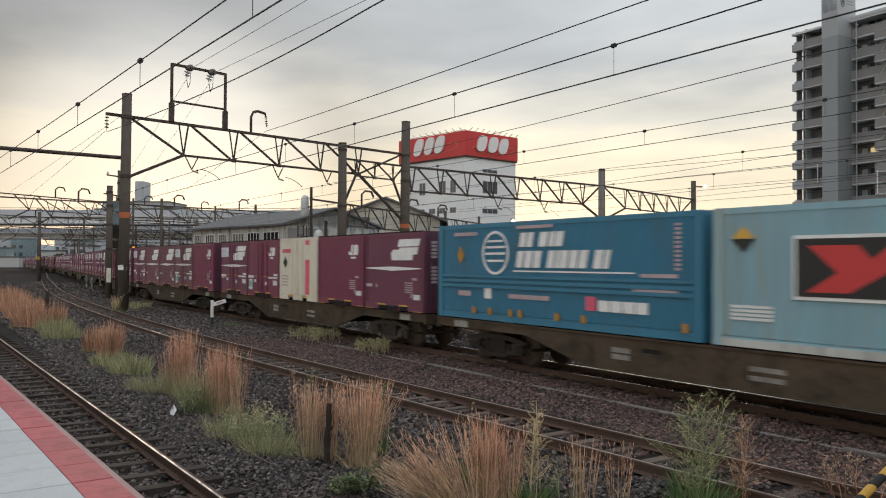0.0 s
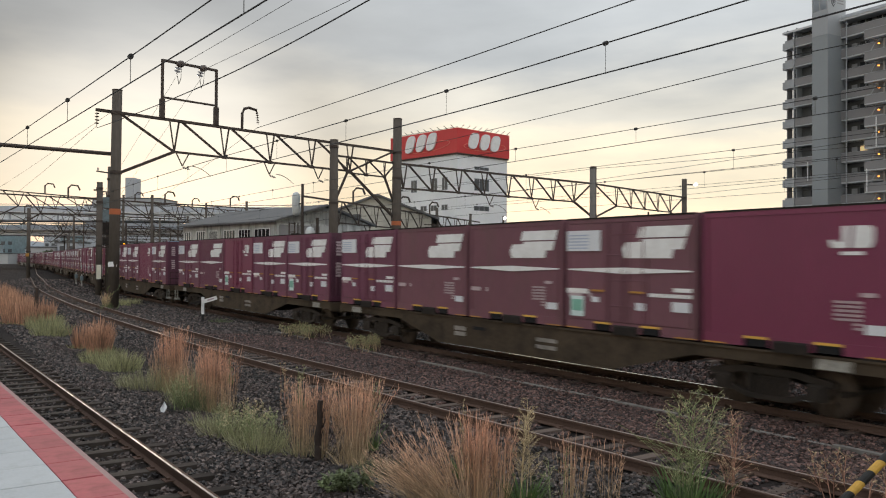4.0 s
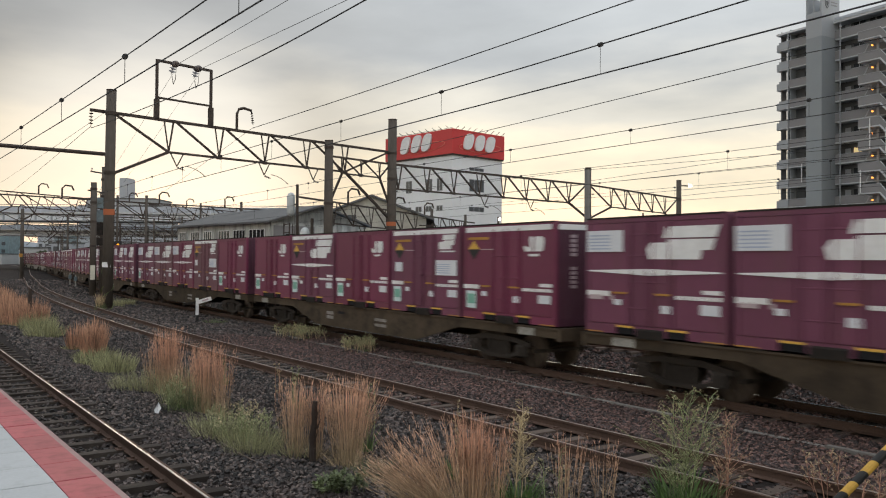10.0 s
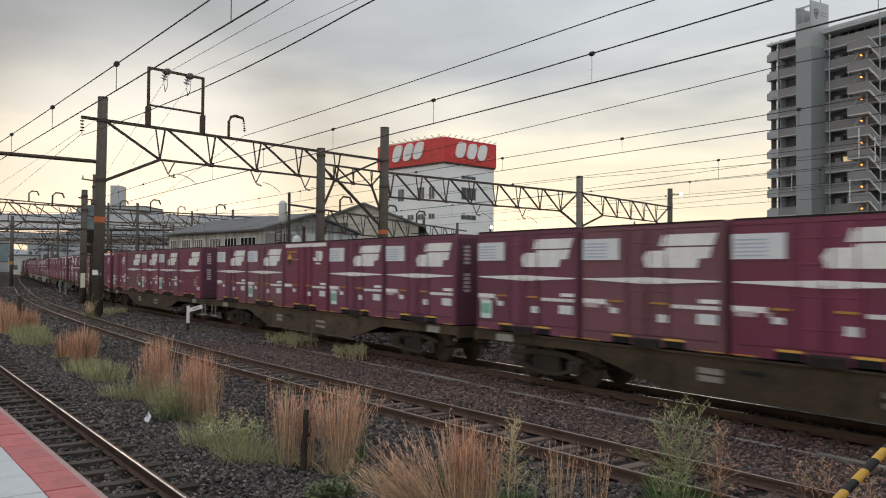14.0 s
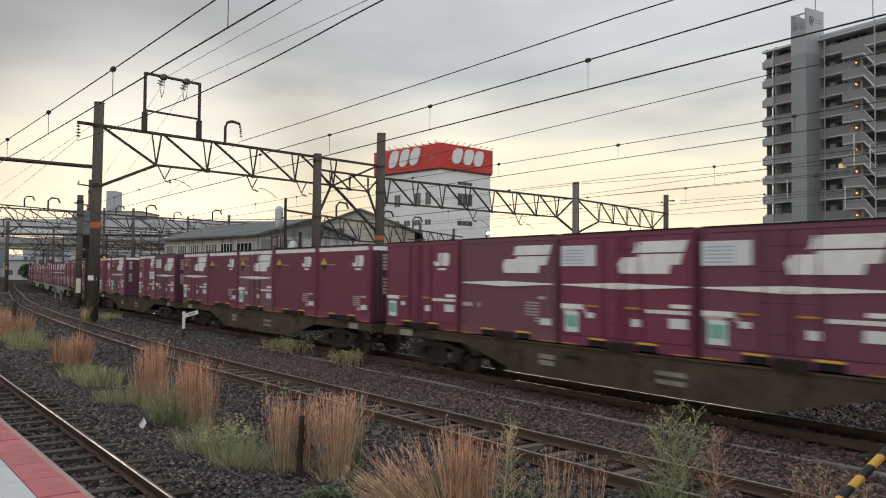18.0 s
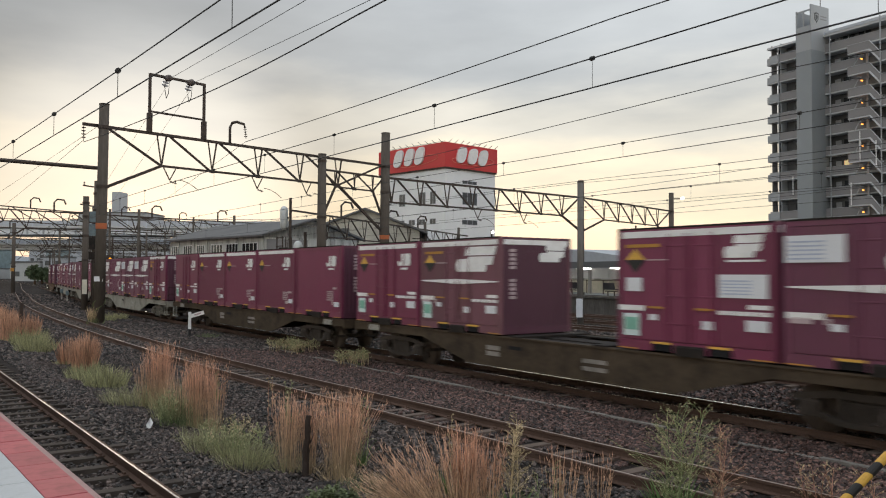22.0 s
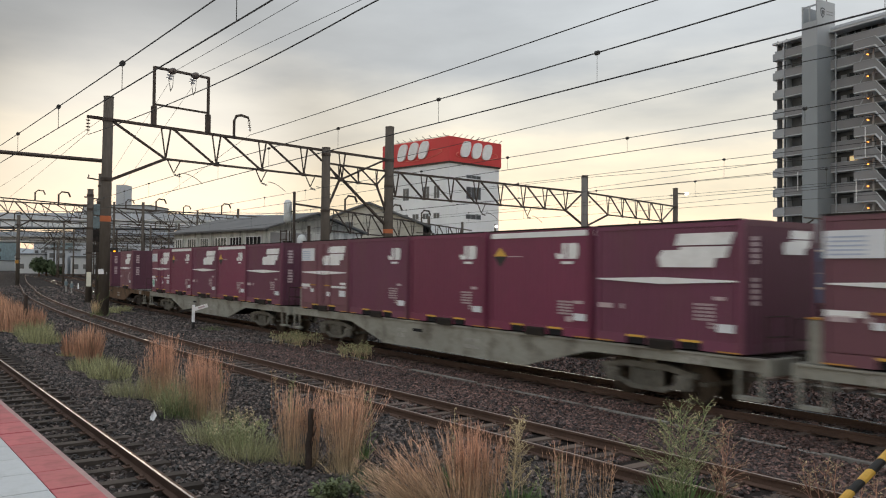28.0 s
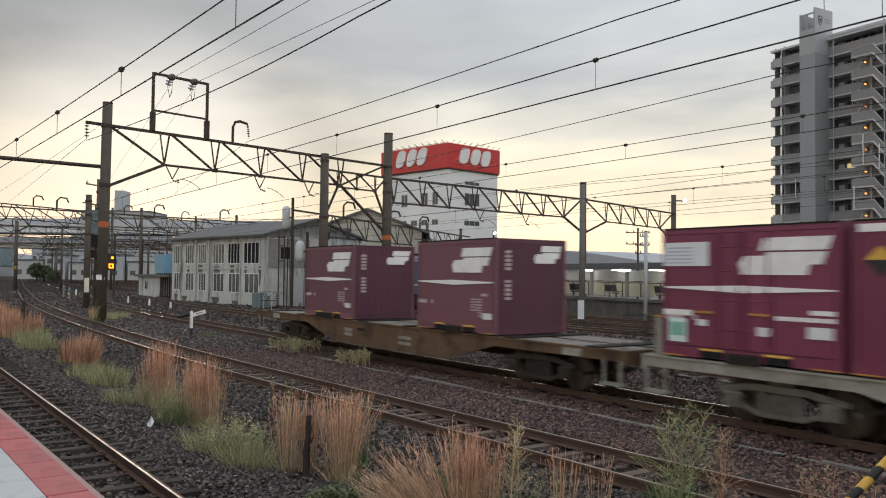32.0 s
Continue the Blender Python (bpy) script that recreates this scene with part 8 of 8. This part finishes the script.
def old_post(x, y, h, r, seed, lean):
    """A charred, splintered wooden post wound with dead stems."""
    rng = random.Random(seed)
    root = thing("old_post", pose(x, y, ground_z(x, y) - 0.1), "dark charred wooden post standing in the dry grass", "post", "old posts")
    pts = [(lean * k / 6 + rng.gauss(0, 0.012), rng.gauss(0, 0.012), h * k / 6) for k in range(7)]
    part("shaft", Geo().tube(pts, r, 8, r * 0.7), "stalk_dark", root)
    for i in range(7):
        a = rng.uniform(0, 6.28)
        z = h * rng.uniform(0.3, 0.95)
        part("splinter", Geo().tube([(lean * z / h + math.cos(a) * r * 0.7, math.sin(a) * r * 0.7, z), (lean * z / h + math.cos(a) * r * 1.7, math.sin(a) * r * 1.7, z + rng.uniform(0.08, 0.25))], 0.014, 5, 0.004), "stalk_dark", root)


old_post(-10.45, 4.92, 0.98, 0.055, 1, 0.07)
old_post(-38.4, 4.8, 1.65, 0.10, 2, 0.05)


# ---- loose ballast stones ----
def make_stones(name, n, x0, x1, y0, y1, s0, s1, seed, power, material="stone"):
    rs = np.random.RandomState(seed)
    x = x1 - (x1 - x0) * rs.rand(n) ** power
    y = y0 + (y1 - y0) * rs.rand(n)
    keep = np.ones(n, bool)
    size = rs.uniform(s0, s1, n)
    cube = np.array([(a, b, c) for c in (-1, 1) for b in (-1, 1) for a in (-1, 1)], float) * 0.5
    quads = np.array([(0, 2, 3, 1), (4, 5, 7, 6), (0, 1, 5, 4), (2, 6, 7, 3), (0, 4, 6, 2), (1, 3, 7, 5)])
    v, f, k = [], [], 0
    for i in range(n):
        if abs((x[i] - 4.0 + 0.33) % 0.66 - 0.33) < 0.11 and (abs(y[i] - mid_line(x[i])) < 1.03 or abs(y[i] - near_line(x[i], 2.43)) < 1.03):
            keep[i] = False
            continue
        for yc, w in ((mid_line(x[i]), 0.09), (near_line(x[i], 2.43), 0.09), (14.05 + bend(x[i]), 0.09)):
            if abs(abs(y[i] - yc) - 0.566) < w:
                keep[i] = False
        if not keep[i]:
            continue
        p = cube * rs.uniform(0.6, 1.25, (8, 3)) * size[i]
        a, b = rs.uniform(0, 6.28), rs.uniform(0, 6.28)
        ca, sa, cb, sb = math.cos(a), math.sin(a), math.cos(b), math.sin(b)
        p = p @ np.array(((ca, -sa, 0), (sa, ca, 0), (0, 0, 1))) @ np.array(((1, 0, 0), (0, cb, -sb), (0, sb, cb)))
        z = ground_z(x[i], y[i]) + size[i] * 0.25
        v.append(p + (x[i], y[i], z))
        f.append(quads + 8 * k)
        k += 1
    me = bpy.data.meshes.new(name)
    me.from_pydata(np.concatenate(v).tolist(), [], np.concatenate(f).tolist())
    me.materials.append(M[material])
    ob = new(name, me)
    tagged(ob, "loose dark grey and rust-brown ballast stones", "ballast", kind="stuff")


make_stones("ballast_stones", 72000, -30, -3.0, 3.05, 8.6, 0.022, 0.054, 5, 1.6)
make_stones("ballast_stones_rusty", 72000, -30, -3.0, 8.2, 13.3, 0.024, 0.056, 15, 1.4, "stone_red")
make_stones("ballast_stones_under", 12000, -24, -4.0, 14.0, 18.0, 0.03, 0.07, 25, 1.2, "stone_red")
make_stones("ballast_stones_edge", 7000, -24, -3.0, 1.5, 3.1, 0.026, 0.06, 35, 1.5)
make_stones("ballast_stones_far", 24000, -62, -28, 3.2, 13.2, 0.05, 0.10, 6, 1.3)
make_stones("ballast_stones_yard", 12000, -60, -22, 15.0, 30.0, 0.06, 0.12, 45, 1.2)
make_stones("ballast_stones_distant", 9000, -110, -60, 4.0, 26.0, 0.09, 0.17, 55, 1.2)

motions()
